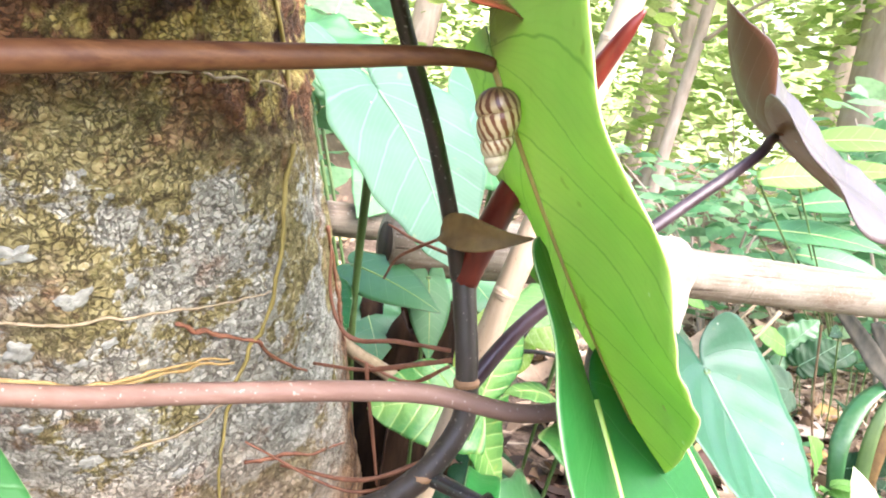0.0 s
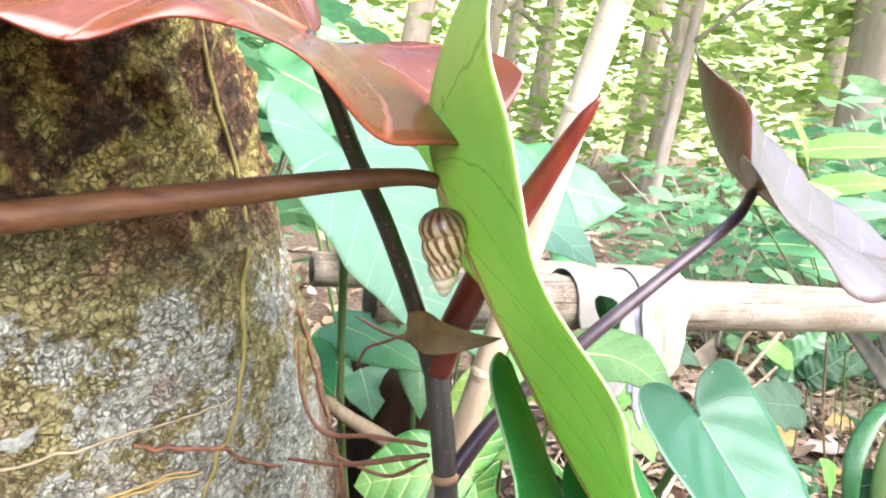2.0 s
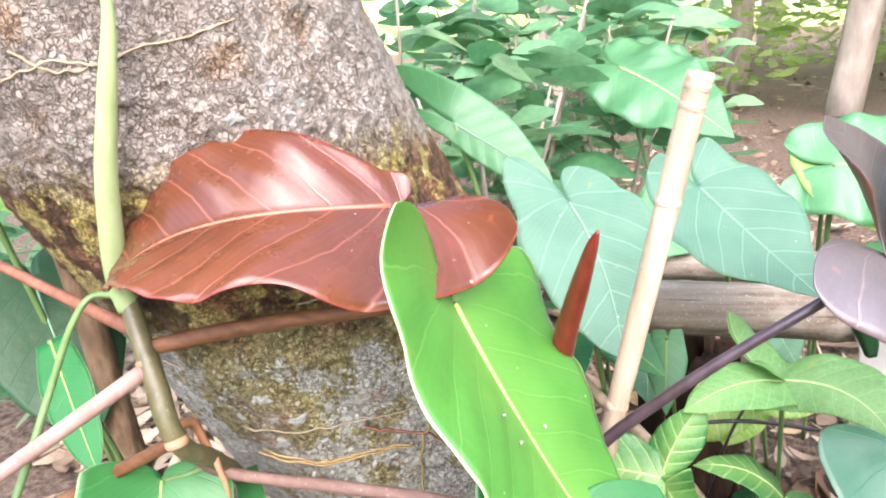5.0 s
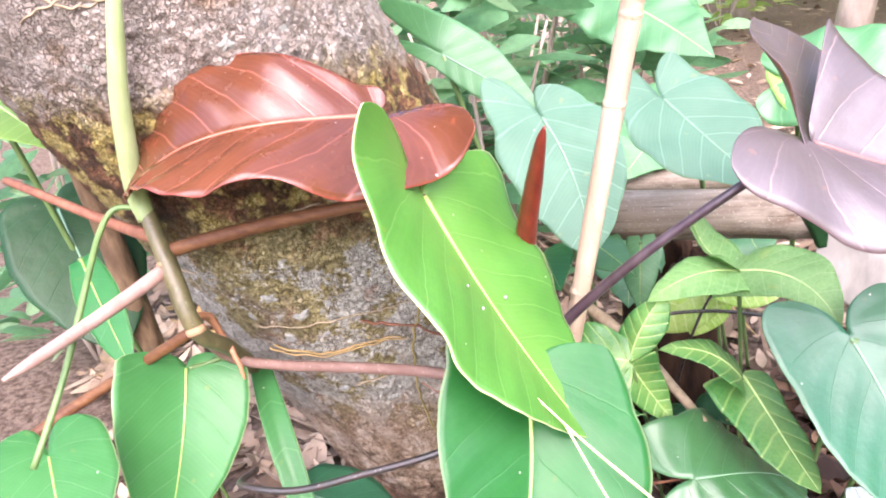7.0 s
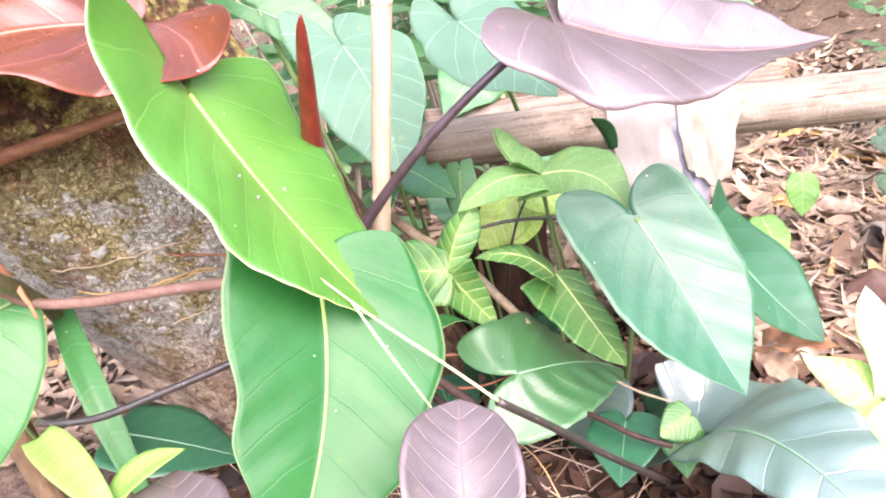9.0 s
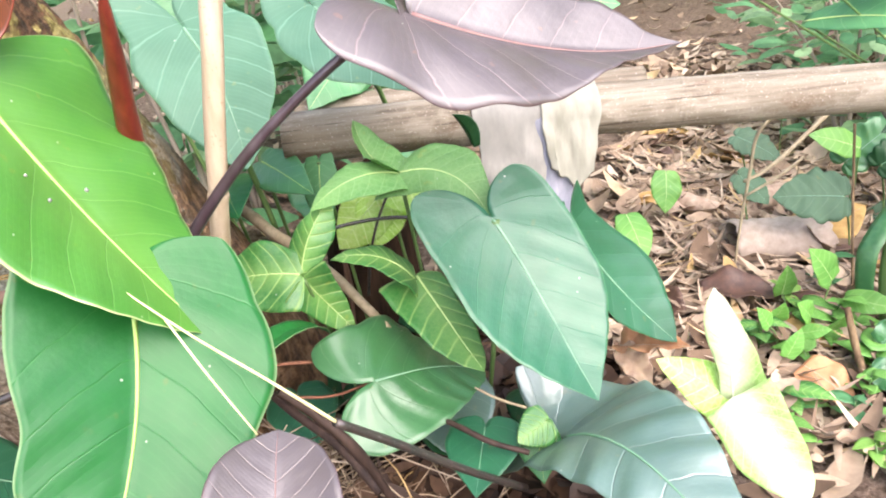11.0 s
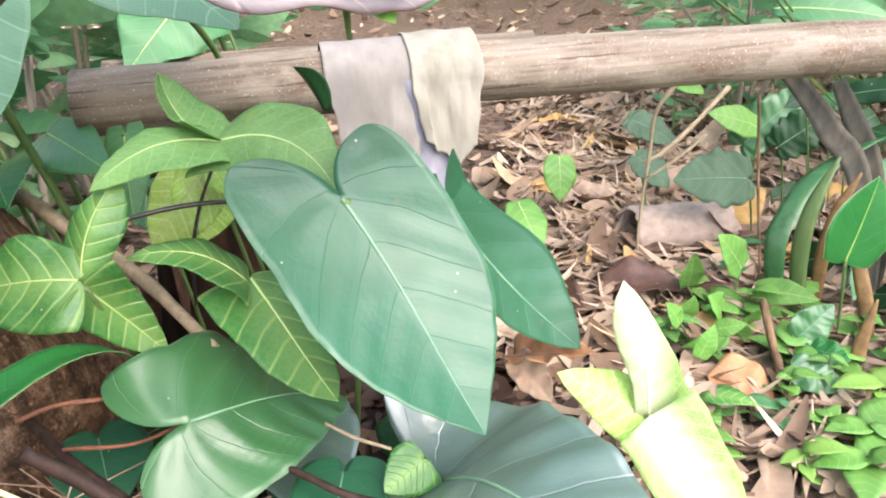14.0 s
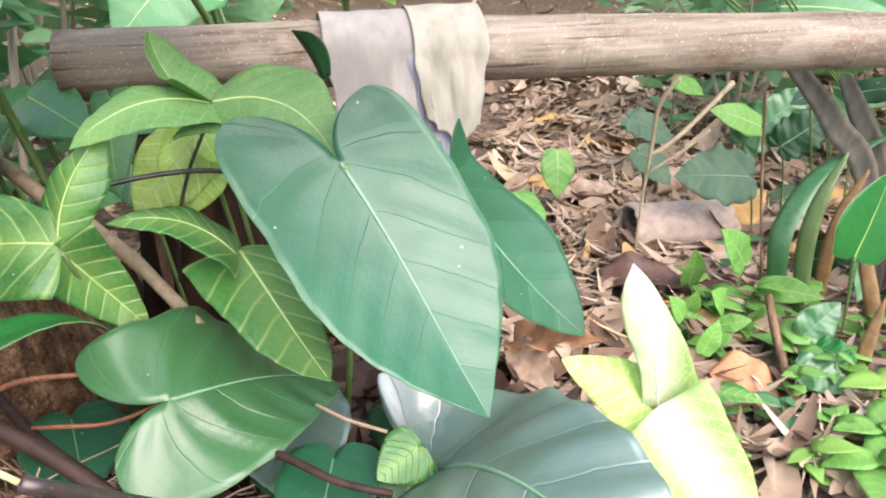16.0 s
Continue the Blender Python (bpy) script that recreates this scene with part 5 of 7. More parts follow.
M_ = Shape(roll=43.093, f=(0.455, 0.511, 0.533, 0.475, 0.379, 0.265, 0.136), fr=(0.498, 0.494, 0.461, 0.411, 0.338, 0.241, 0.128), LL=0.308, LR=0.236, vc=0.234, vl=0.283, fold=-0.247, foldl=-0.091, arch=0.080, droop=-0.099, twist=-42.427, lift=0.037, liftl=-0.362, curl=0.017, side=0.029, J=(0.166, 0.574, 0.314), T=(0.261, 0.696, 0.250), veins=5, slope=0.5, quilt=0.020)
leaf(big, M_, M_LOW, M_LOW, M_RIB_TEAL, 50, 10, label="green heart leaf with worn edge low down")
stalk(big, (0.167, 0.577, 0.306), (0.22, 0.66, 0.11), 0.003, M_PET_BROWN)
leaf(big, Shape((0.285, 0.60, 0.245), (0.30, 0.50, 0.235), 0, (0.4, 0.42, 0.3, 0.12), LL=0.2, LR=0.2), M_TEAL, M_TEAL, M_RIB_TEAL, 26, 6, label="shaded green leaf near the soil")
leaf(big, Shape((0.345, 0.605, 0.255), (0.36, 0.565, 0.205), 0, (0.3, 0.4, 0.3, 0.12), LL=0.1, LR=0.1), M_MID, M_MID, M_RIB_GREEN, 20, 5)
leaf(big, Shape((0.02, 0.63, 0.235), (0.09, 0.545, 0.225), 0, (0.35, 0.42, 0.3, 0.12), LL=0.2, LR=0.2), M_TEAL, M_TEAL, M_RIB_TEAL, 26, 6, label="shaded green leaf near the soil")
tube("petiole", [(0.244, 0.349, 0.445), (0.27, 0.40, 0.385), (0.304, 0.47, 0.30), (0.339, 0.56, 0.2)], [0.0038, 0.004, 0.0042], M_PET_DARK, big, "blackish petiole", sides=10)
tube("petiole", [(0.232, 0.585, 0.264), (0.268, 0.567, 0.268), (0.304, 0.557, 0.262), (0.345, 0.562, 0.250)], [0.0032, 0.0035, 0.003], M_BROWN_SHOOT, big, "blackish petiole", sides=10)
tube("petiole", [(-0.02, 0.60, 0.28), (0.05, 0.56, 0.27), (0.131, 0.527, 0.253), (0.19, 0.50, 0.22)], [0.005, 0.0055, 0.006], M_BROWN_SHOOT, big, "dark brown shoot", sides=10)

tube("petiole", [(0.282, 0.585, 0.312), (0.312, 0.57, 0.312), (0.345, 0.558, 0.314)], [0.0014, 0.0016, 0.0013], M_ROOT_GREY, big, "pale dry stalk", sides=8)
leaf(big, Shape((0.207, 0.69, 0.222), (0.262, 0.585, 0.198), facing((0.207, 0.69, 0.222), (0.262, 0.585, 0.198)), (0.46, 0.48, 0.36, 0.16), LL=0.2, LR=0.2, fold=0.15, quilt=0.02), M_PAINTED_SHEEN, M_TEAL, M_RIB_TEAL, 30, 7, label="glossy dark leaf below the others")
leaf(big, Shape((0.359, 0.600, 0.266), (0.330, 0.573, 0.252), facing((0.359, 0.600, 0.266), (0.330, 0.573, 0.252)), (0.5, 0.56, 0.42, 0.2), LL=0.1, LR=0.1), M_SYN, M_SYN, M_RIB_GREEN, 20, 5, label="small rounded green leaf")
for pts, r, mt, lab in (([(0.125, 0.45, 0.385), (0.153, 0.46, 0.352), (0.186, 0.47, 0.305), (0.21, 0.50, 0.2)], 0.0055, M_BROWN_SHOOT, "thick blackish brown stem"), ([(0.019, 0.55, 0.321), (0.052, 0.57, 0.327), (0.102, 0.60, 0.314), (0.15, 0.63, 0.29)], 0.0022, M_ROOT, "thin reddish runner"), ([(0.046, 0.56, 0.285), (0.108, 0.57, 0.288), (0.163, 0.58, 0.310)], 0.0018, M_ROOT, "thin reddish runner")):
    tube("runner", pts, [r, r, r * 0.9], mt, big, lab, sides=8, rough=0.3)

dusky = plant("philodendron", "young philodendron with dusky purple rounded leaves")
leaf(dusky, Shape(J=(0.294, 0.180, 0.462), T=(0.258, 0.260, 0.513), roll=6.7, f=(0.314, 0.345, 0.371, 0.384, 0.365, 0.317, 0.193), wr=0.977, LL=0.200, LR=0.200, vc=0.120, vl=0.120, fold=0.060, foldl=0.195, arch=0.041, droop=-0.184, twist=3.414, lift=0.000, side=0.019, wave=-0.019, phase=-0.097, waves=2.5, quilt=0.005), M_PURPLE, M_PURPLE_UNDER, M_RIB_PURPLE, 30, 8, label="dusky purple rounded leaf")
leaf(dusky, Shape((0.12, 0.10, 0.445), (0.073, 0.168, 0.487), 0, (0.40, 0.47, 0.44, 0.30), LL=0.2, LR=0.2, fold=0.05, arch=0.05), M_PURPLE, M_PURPLE_UNDER, M_RIB_PURPLE, 26, 7, label="small dusky purple leaf")
stalk(dusky, (0.294, 0.180, 0.462), (0.2, 0.25, 0.1), 0.003, M_PET_PURPLE)
stalk(dusky, (0.12, 0.10, 0.443), (0.16, 0.22, 0.1), 0.003, M_PET_PURPLE)


def arrowhead(label, blades, root, at):
    """A vine leaf of two or three blades on one stalk."""
    ob = plant("arrowhead_vine", label, "arrowhead vines")
    for mat, shape in blades:
        shape.wave, shape.waves, shape.veins, shape.slope, shape.quilt = 0.05, 2.2, 6, 0.5, 0.008
        leaf(ob, shape, mat, mat, M_RIB_CREAM if mat is M_CREAM else M_RIB_LIME, 40, 8, ribr=0.007)
    stalk(ob, (at[0], at[1], at[2] - 0.002), root, 0.0022, M_PET_GREEN)
    return ob


arrowhead("arrowhead vine with three light green veined leaflets by the pole", (
    (M_SYN_PALE, Shape(roll=27.525, f=(0.299, 0.325, 0.334, 0.326, 0.300, 0.234, 0.128), fr=(0.382, 0.345, 0.309, 0.248, 0.182, 0.122, 0.061), LL=0.05, LR=0.05, vc=0.1, vl=0.1, fold=-0.048, foldl=0.114, arch=0.099, curl=-0.021, side=0.156, J=(0.171, 0.708, 0.520), T=(0.286, 0.677, 0.483))),
    (M_SYN_PALE, Shape(roll=12.302, f=(0.401, 0.367, 0.330, 0.287, 0.234, 0.167, 0.087), fr=(0.336, 0.339, 0.340, 0.337, 0.308, 0.241, 0.129), LL=0.05, LR=0.05, vc=0.1, vl=0.1, fold=0.366, foldl=0.133, arch=-0.115, curl=0.147, J=(0.170, 0.709, 0.520), T=(0.095, 0.747, 0.561))),
    (M_SYN_PALE, Shape(roll=-17.929, f=(0.279, 0.287, 0.294, 0.286, 0.250, 0.180, 0.093), fr=(0.304, 0.299, 0.289, 0.269, 0.231, 0.166, 0.087), LL=0.05, LR=0.05, vc=0.1, vl=0.1, fold=-0.131, foldl=-0.016, arch=0.150, curl=-0.066, side=0.009, J=(0.171, 0.705, 0.520), T=(0.093, 0.622, 0.509)))), (0.16, 0.82, 0.11), (0.171, 0.708, 0.519))
JL = (0.125, 0.765, 0.478)
arrowhead("arrowhead vine with lime leaflets in shade under the others", [(M_SYN_LIME, Shape(JL, t, facing(JL, t), (w * 0.8, w, w * 0.9, w * 0.45), LL=0.05, LR=0.05, vc=0.08, fold=-0.1, arch=0.05)) for t, w in (((0.060, 0.735, 0.400), 0.34), ((0.106, 0.745, 0.398), 0.40), ((0.205, 0.800, 0.455), 0.34))], (0.14, 0.84, 0.11), JL)
arrowhead("arrowhead vine with veined green arrow-shaped leaflets", (
    (M_SYN, Shape(roll=-2.139, f=(0.251, 0.243, 0.235, 0.224, 0.210, 0.163, 0.088), fr=(0.342, 0.319, 0.294, 0.269, 0.235, 0.180, 0.100), LL=0.05, LR=0.05, vc=0.1, vl=0.1, fold=-0.158, foldl=-0.133, arch=0.055, curl=0.137, side=-0.006, J=(0.186, 0.688, 0.392), T=(0.282, 0.604, 0.309))),
    (M_SYN, Shape(roll=-10.110, f=(0.349, 0.334, 0.318, 0.289, 0.238, 0.170, 0.088), fr=(0.289, 0.292, 0.286, 0.261, 0.215, 0.152, 0.079), LL=0.05, LR=0.05, vc=0.1, vl=0.1, fold=-0.054, foldl=0.020, arch=0.146, curl=-0.065, side=-0.015, J=(0.187, 0.676, 0.396), T=(0.106, 0.631, 0.444)))), (0.17, 0.74, 0.11), (0.186, 0.685, 0.393))
arrowhead("arrowhead vine with three small veined leaflets", (
    (M_SYN, Shape(roll=44.191, f=(0.301, 0.293, 0.285, 0.266, 0.221, 0.158, 0.082), fr=(0.130, 0.183, 0.237, 0.270, 0.273, 0.216, 0.118), LL=0.05, LR=0.05, vc=0.1, vl=0.1, fold=-0.45, foldl=-0.092, arch=0.055, curl=-0.120, side=0.044, J=(0.079, 0.602, 0.433), T=(0.108, 0.634, 0.512))),
    (M_SYN, Shape(roll=68.920, f=(0.308, 0.279, 0.252, 0.225, 0.187, 0.130, 0.064), fr=(0.321, 0.293, 0.265, 0.238, 0.213, 0.163, 0.088), LL=0.05, LR=0.05, vc=0.1, vl=0.1, fold=0.150, foldl=0.203, arch=-0.150, curl=-0.150, side=0.006, J=(0.083, 0.598, 0.427), T=(0.130, 0.626, 0.342))),
    (M_SYN, Shape(roll=-50.964, f=(0.425, 0.438, 0.437, 0.402, 0.336, 0.242, 0.126), fr=(0.246, 0.316, 0.382, 0.400, 0.360, 0.270, 0.144), LL=0.05, LR=0.05, vc=0.1, vl=0.1, arch=0.134, curl=0.125, side=-0.026, J=(0.079, 0.598, 0.434), T=(-0.021, 0.596, 0.413)))), (0.09, 0.70, 0.11), (0.082, 0.599, 0.432))
arrowhead("arrowhead vine leaf with its sunlit patch put in as pale cream colour", (
    (M_CREAM, Shape(roll=54.769, f=(0.351, 0.335, 0.313, 0.287, 0.256, 0.207, 0.121), fr=(0.287, 0.278, 0.296, 0.308, 0.273, 0.202, 0.107), LL=0.02, LR=0.02, vc=0.1, vl=0.1, fold=0.028, foldl=0.221, arch=0.143, curl=0.314, side=-0.021, J=(0.556, 0.676, 0.268), T=(0.625, 0.669, 0.157))),
    (M_CREAM, Shape(roll=-17.044, f=(0.106, 0.104, 0.109, 0.139, 0.169, 0.155, 0.087), fr=(0.345, 0.304, 0.262, 0.219, 0.170, 0.118, 0.061), LL=0.02, LR=0.02, vc=0.1, vl=0.1, fold=-0.066, foldl=-0.189, arch=0.081, curl=-0.141, side=-0.007, J=(0.558, 0.690, 0.256), T=(0.536, 0.724, 0.379))),
    (M_SYN_LIME, Shape(roll=-38.588, f=(0.393, 0.367, 0.337, 0.295, 0.238, 0.164, 0.084), fr=(0.298, 0.298, 0.294, 0.271, 0.224, 0.156, 0.078), LL=0.02, LR=0.02, vc=0.1, vl=0.1, fold=-0.093, foldl=-0.047, arch=0.054, curl=0.036, side=-0.013, J=(0.558, 0.692, 0.255), T=(0.471, 0.699, 0.294)))), (0.56, 0.80, 0.08), (0.557, 0.688, 0.256))

dark_twig = thing("twig", (0, 0, 0), "thin dark twigs crossing under the arrowhead leaves", "twig")
tube("branch", [(0.060, 0.665, 0.452), (0.107, 0.70, 0.456), (0.150, 0.73, 0.452), (0.20, 0.78, 0.43)], [0.0022, 0.0024, 0.0026], M_PET_DARK, dark_twig, sides=7)
tube("branch", [(0.140, 0.745, 0.485), (0.122, 0.735, 0.445), (0.108, 0.728, 0.398), (0.09, 0.74, 0.33)], [0.0016, 0.0018, 0.0018], M_PET_DARK, dark_twig, sides=7)

straw = thing("straw", (0, 0, 0), "forked dry pale straw lying on the leaves", "straw")
tube("stalk", [(0.131, 0.301, 0.576), (0.165, 0.315, 0.535), (0.205, 0.333, 0.49), (0.244, 0.349, 0.446)], [0.0007, 0.0010, 0.0012, 0.0015], M_STRAW, straw, sides=6)
tube("stalk", [(0.150, 0.308, 0.553), (0.180, 0.302, 0.512), (0.211, 0.298, 0.470)], [0.0009, 0.0008, 0.0006], M_STRAW, straw, sides=6)


# ---- leaves and plants behind ----
behind = plant("philodendron", "large bluish green philodendron growing behind the stick")
B1 = Shape(J=(-0.062, 0.680, 0.701), T=(0.034, 0.607, 0.557), roll=16.0, f=(0.301, 0.374, 0.371, 0.337, 0.302, 0.220, 0.123), wr=1.075, LL=0.225, LR=0.382, vc=0.144, vl=0.111, fold=0.001, foldl=0.131, arch=0.020, droop=-0.047, twist=5.360, lift=0.126, side=0.056, wave=0.024, phase=-0.166, waves=2.5, veins=5, slope=0.7, quilt=0.005)
leaf(behind, B1, M_BEHIND, M_BEHIND, M_RIB_TEAL, 50, 10, label="large bluish green heart leaf")
stalk(behind, (-0.063, 0.685, 0.698), (-0.02, 0.80, 0.10), 0.004, M_PET_GREEN, (-0.02, 0.04, 0))
leaf(behind, Shape(J=(0.054, 0.784, 0.704), T=(0.196, 0.731, 0.611), roll=18.7, f=(0.312, 0.374, 0.372, 0.370, 0.307, 0.196, 0.092), wr=1.142, LL=0.247, LR=0.302, vc=0.120, vl=0.205, fold=0.042, foldl=0.203, arch=-0.001, droop=0.018, twist=-2.822, lift=0.341, side=-0.003, wave=0.032, phase=-0.331, waves=2.5, veins=5, slope=0.7, quilt=0.005), M_BEHIND, M_BEHIND, M_RIB_TEAL, 40, 8, label="large bluish green leaf")
stalk(behind, (0.055, 0.786, 0.703), (0.0, 1.02, 0.10), 0.004, M_PET_GREEN, (0.0, 0.14, 0.08))
leaf(behind, Shape(roll=71.345, f=(0.333, 0.326, 0.310, 0.274, 0.217, 0.149, 0.076), fr=(0.140, 0.164, 0.185, 0.190, 0.179, 0.141, 0.077), LL=0.586, LR=0.4, vc=0.143, vl=0.053, fold=-0.090, foldl=-0.031, arch=-0.009, lift=0.4, J=(-0.414, 0.961, 0.745), T=(-0.259, 1.021, 0.642), veins=6, slope=0.5, quilt=0.012), M_PALE, M_PALE, M_RIB_TEAL, 40, 8, label="arrow-shaped green leaf")
stalk(behind, (-0.414, 0.963, 0.743), (-0.30, 1.08, 0.10), 0.004, M_PET_GREEN)
leaf(behind, Shape((0.112, 1.297, 0.655), (0.215, 1.236, 0.543), facing((0.112, 1.297, 0.655), (0.215, 1.236, 0.543)), (0.36, 0.40, 0.30, 0.12), LL=0.25, LR=0.25), M_LIME, M_LIME, M_RIB_LIME, 30, 7, label="yellow-green leaf")
stalk(behind, (0.112, 1.299, 0.653), (0.092, 1.4469999999999998, 0.10), 0.0035, M_PET_GREEN)

taro = plant("taro_plant", "taro plant with pale wavy green leaves on the forest floor")
for J, T, roll, w in (((-0.33, 1.62, 0.79), (-0.14, 1.60, 0.65), 15, 0.42), ((0.13, 1.27, 0.645), (0.375, 1.34, 0.62), 30, 0.40), ((-0.31, 1.43, 0.80), (-0.05, 1.35, 0.67), 10, 0.34), ((-0.05, 1.15, 0.62), (-0.10, 1.0, 0.52), 0, 0.4), ((0.25, 1.25, 0.5), (0.33, 1.12, 0.40), 0, 0.4), ((-0.08, 0.98, 0.42), (-0.03, 0.86, 0.36), 0, 0.42), ((0.05, 1.1, 0.46), (0.14, 1.0, 0.40), 0, 0.42)):
    leaf(taro, Shape(J, T, facing(J, T), (w * 0.9, w, w * 0.75, w * 0.3), LL=0.3, LR=0.3, vc=0.17, fold=-0.08, arch=0.05, wave=0.10, waves=3, quilt=0.012), M_PALE, M_PALE, M_RIB_LIME, 34, 8)
    stalk(taro, J, (J[0] * 0.5 + 0.05, J[1] * 0.7 + 0.42, 0.10), 0.004, M_PET_GREEN)

right = plant("ginger_plant", "leafy plant with pale lance-shaped leaves beyond the pole")
for J, T in (((0.66, 1.30, 0.675), (0.80, 1.21, 0.715)), ((0.54, 1.19, 0.665), (0.69, 1.19, 0.69)), ((0.75, 1.45, 0.62), (0.93, 1.40, 0.66)), ((0.70, 1.5, 0.55), (0.9, 1.35, 0.56)), ((0.78, 1.5, 0.72), (0.70, 1.45, 0.82)), ((0.85, 1.6, 0.5), (1.05, 1.55, 0.48)), ((0.8, 1.6, 0.75), (1.02, 1.5, 0.78))):
    leaf(right, Shape(J, T, facing(J, T), (0.08, 0.17, 0.15, 0.08), LL=0.01, LR=0.01, vc=0.03, arch=0.06, fold=0.1), M_LIME if J[2] > 0.66 else M_PALE, M_PALE, M_RIB_LIME, 20, 5)
    stalk(right, J, (1.25, 1.95, 0.10), 0.0018, M_PET_GREEN)

under = plant("philodendron", "dark glossy leaves in the hollow between trunk and pole")
for J, T, w, mt in (((-0.075, 0.80, 0.50), (0.035, 0.74, 0.475), 0.26, M_LOW), ((-0.13, 0.78, 0.47), (-0.06, 0.70, 0.455), 0.4, M_MID), ((0.015, 0.80, 0.50), (0.03, 0.76, 0.41), 0.26, M_PALE)):
    leaf(under, Shape(J, T, facing(J, T, (0.1, -0.7, 0.7)), (w * 0.8, w, w * 0.75, w * 0.3), LL=0.15, LR=0.15, fold=-0.1, arch=0.06), mt, mt, M_RIB_GREEN, 24, 6)
    stalk(under, J, (J[0] + 0.02, J[1] + 0.06, 0.10), 0.0025, M_PET_GREEN)

# ---- blades and sprigs right of the pole ----
def ribbon(parent, pts, w, mat, name="blade", flat=(0.86, -0.32, 0.38), label=""):
    """A long strap blade with a channel along its middle."""
    p = spline(pts, 20)
    sd = Vector(flat).normalized()
    bm = bmesh.new()
    g = []
    for i, q in enumerate(p):
        wv = w * math.sin(math.pi * min(0.985, 0.16 + 0.83 * i / 20)) ** 0.7
        d = (p[min(i + 1, 20)] - p[max(i - 1, 0)]).normalized()
        across = (sd - d * sd.dot(d)).normalized()
        dip = d.cross(across)
        g.append([bm.verts.new(q + across * wv * k + dip * 0.18 * wv * (abs(k) - 0.5)) for k in (-1, -0.5, 0, 0.5, 1)])
    for a, b in zip(g, g[1:]):
        for k in range(4):
            bm.faces.new((a[k], a[k + 1], b[k + 1], b[k]))
    ob = part(name, bm, mat, parent, label)
    so = ob.modifiers.new("thickness", "SOLIDIFY")
    so.thickness = 0.0008


palm = plant("strap_plant", "clump of dark arching strap leaves and withered ones on the soil")
for pts, w, mat, lab in (([(0.80, 1.14, 0.08), (0.788, 1.160, 0.210), (0.802, 1.180, 0.256), (0.843, 1.210, 0.311), (0.920, 1.240, 0.353), (0.99, 1.26, 0.364)], 0.017, M_LOW, ""), ([(0.83, 1.12, 0.07), (0.811, 1.120, 0.212), (0.819, 1.130, 0.293), (0.85, 1.15, 0.36)], 0.012, M_OLIVE, "olive green strap leaf"),
                         ([(0.86, 1.16, 0.07), (0.852, 1.150, 0.199), (0.864, 1.160, 0.273), (0.89, 1.17, 0.33)], 0.010, M_DRY, "withered brown strap leaf"), ([(0.80, 1.31, 0.455), (0.846, 1.270, 0.399), (0.866, 1.240, 0.365), (0.893, 1.200, 0.327), (0.92, 1.15, 0.20), (0.92, 1.14, 0.08)], 0.018, M_GREY_GREEN, "dull grey-green hanging strap leaf"),
                         ([(0.885, 1.31, 0.43), (0.905, 1.28, 0.38), (0.930, 1.250, 0.320), (0.95, 1.20, 0.20), (0.95, 1.19, 0.08)], 0.016, M_GREY_GREEN, "dull grey-green hanging strap leaf"), ([(0.90, 1.05, 0.07), (0.885, 1.05, 0.17), (0.872, 1.08, 0.24), (0.88, 1.12, 0.30)], 0.010, M_DRY, "withered brown strap leaf"),
                         ([(0.86, 0.98, 0.06), (0.855, 0.98, 0.15), (0.872, 1.0, 0.22)], 0.009, M_DRY, "withered brown strap leaf"), ([(0.96, 1.1, 0.07), (0.97, 1.1, 0.22), (1.0, 1.12, 0.34), (1.06, 1.16, 0.40)], 0.022, M_LOW, "")):
    ribbon(palm, pts, w, mat, label=lab)
leaf(palm, Shape((0.824, 1.0, 0.273), (0.851, 1.02, 0.378), facing((0.824, 1.0, 0.273), (0.851, 1.02, 0.378)), (0.30, 0.40, 0.34, 0.16), LL=0.05, LR=0.05, fold=0.1), M_MID, M_MID, M_RIB_GREEN, 24, 6, label="fresh green leaf")
stalk(palm, (0.824, 1.0, 0.274), (0.86, 1.06, 0.08), 0.002, M_PET_GREEN)

rng = random.Random(11)


def sprig(x, y, height, count):
    ob = plant("seedling", "small bright green seedling with paired leaves on the soil", "seedlings")
    z = ground_z(x, y)
    top = (x + rng.uniform(-0.02, 0.02), y + rng.uniform(-0.02, 0.02), z + height)
    tube("stem", [(x, y, z - 0.01), ((x + top[0]) / 2 + 0.004, y, z + height / 2), top], [0.0016, 0.0013, 0.0009], M_PET_GREEN, ob, sides=5, n=6)
    kind_ = rng.choice((M_SPRIGLEAF, M_SPRIGLEAF, M_LIME, M_PALE, M_SYN))
    size_ = rng.uniform(0.7, 1.35)
    for i in range(count):
        f = 0.35 + 0.65 * (i + 1) / count
        a = i * 2.4 + rng.uniform(-0.4, 0.4)
        b = (x + (top[0] - x) * f, y + (top[1] - y) * f, z + height * f)
        ln = rng.uniform(0.022, 0.055) * size_
        t = (b[0] + ln * math.cos(a), b[1] + ln * math.sin(a), b[2] + rng.uniform(-0.012, 0.012))
        leaf(ob, Shape(b, t, 0, (0.16, 0.32, 0.24, 0.09), LL=0.0, LR=0.0, vc=0.05, fold=0.12, arch=0.06, quilt=0), kind_, kind_, None, 8, 2, thick=0.0004)


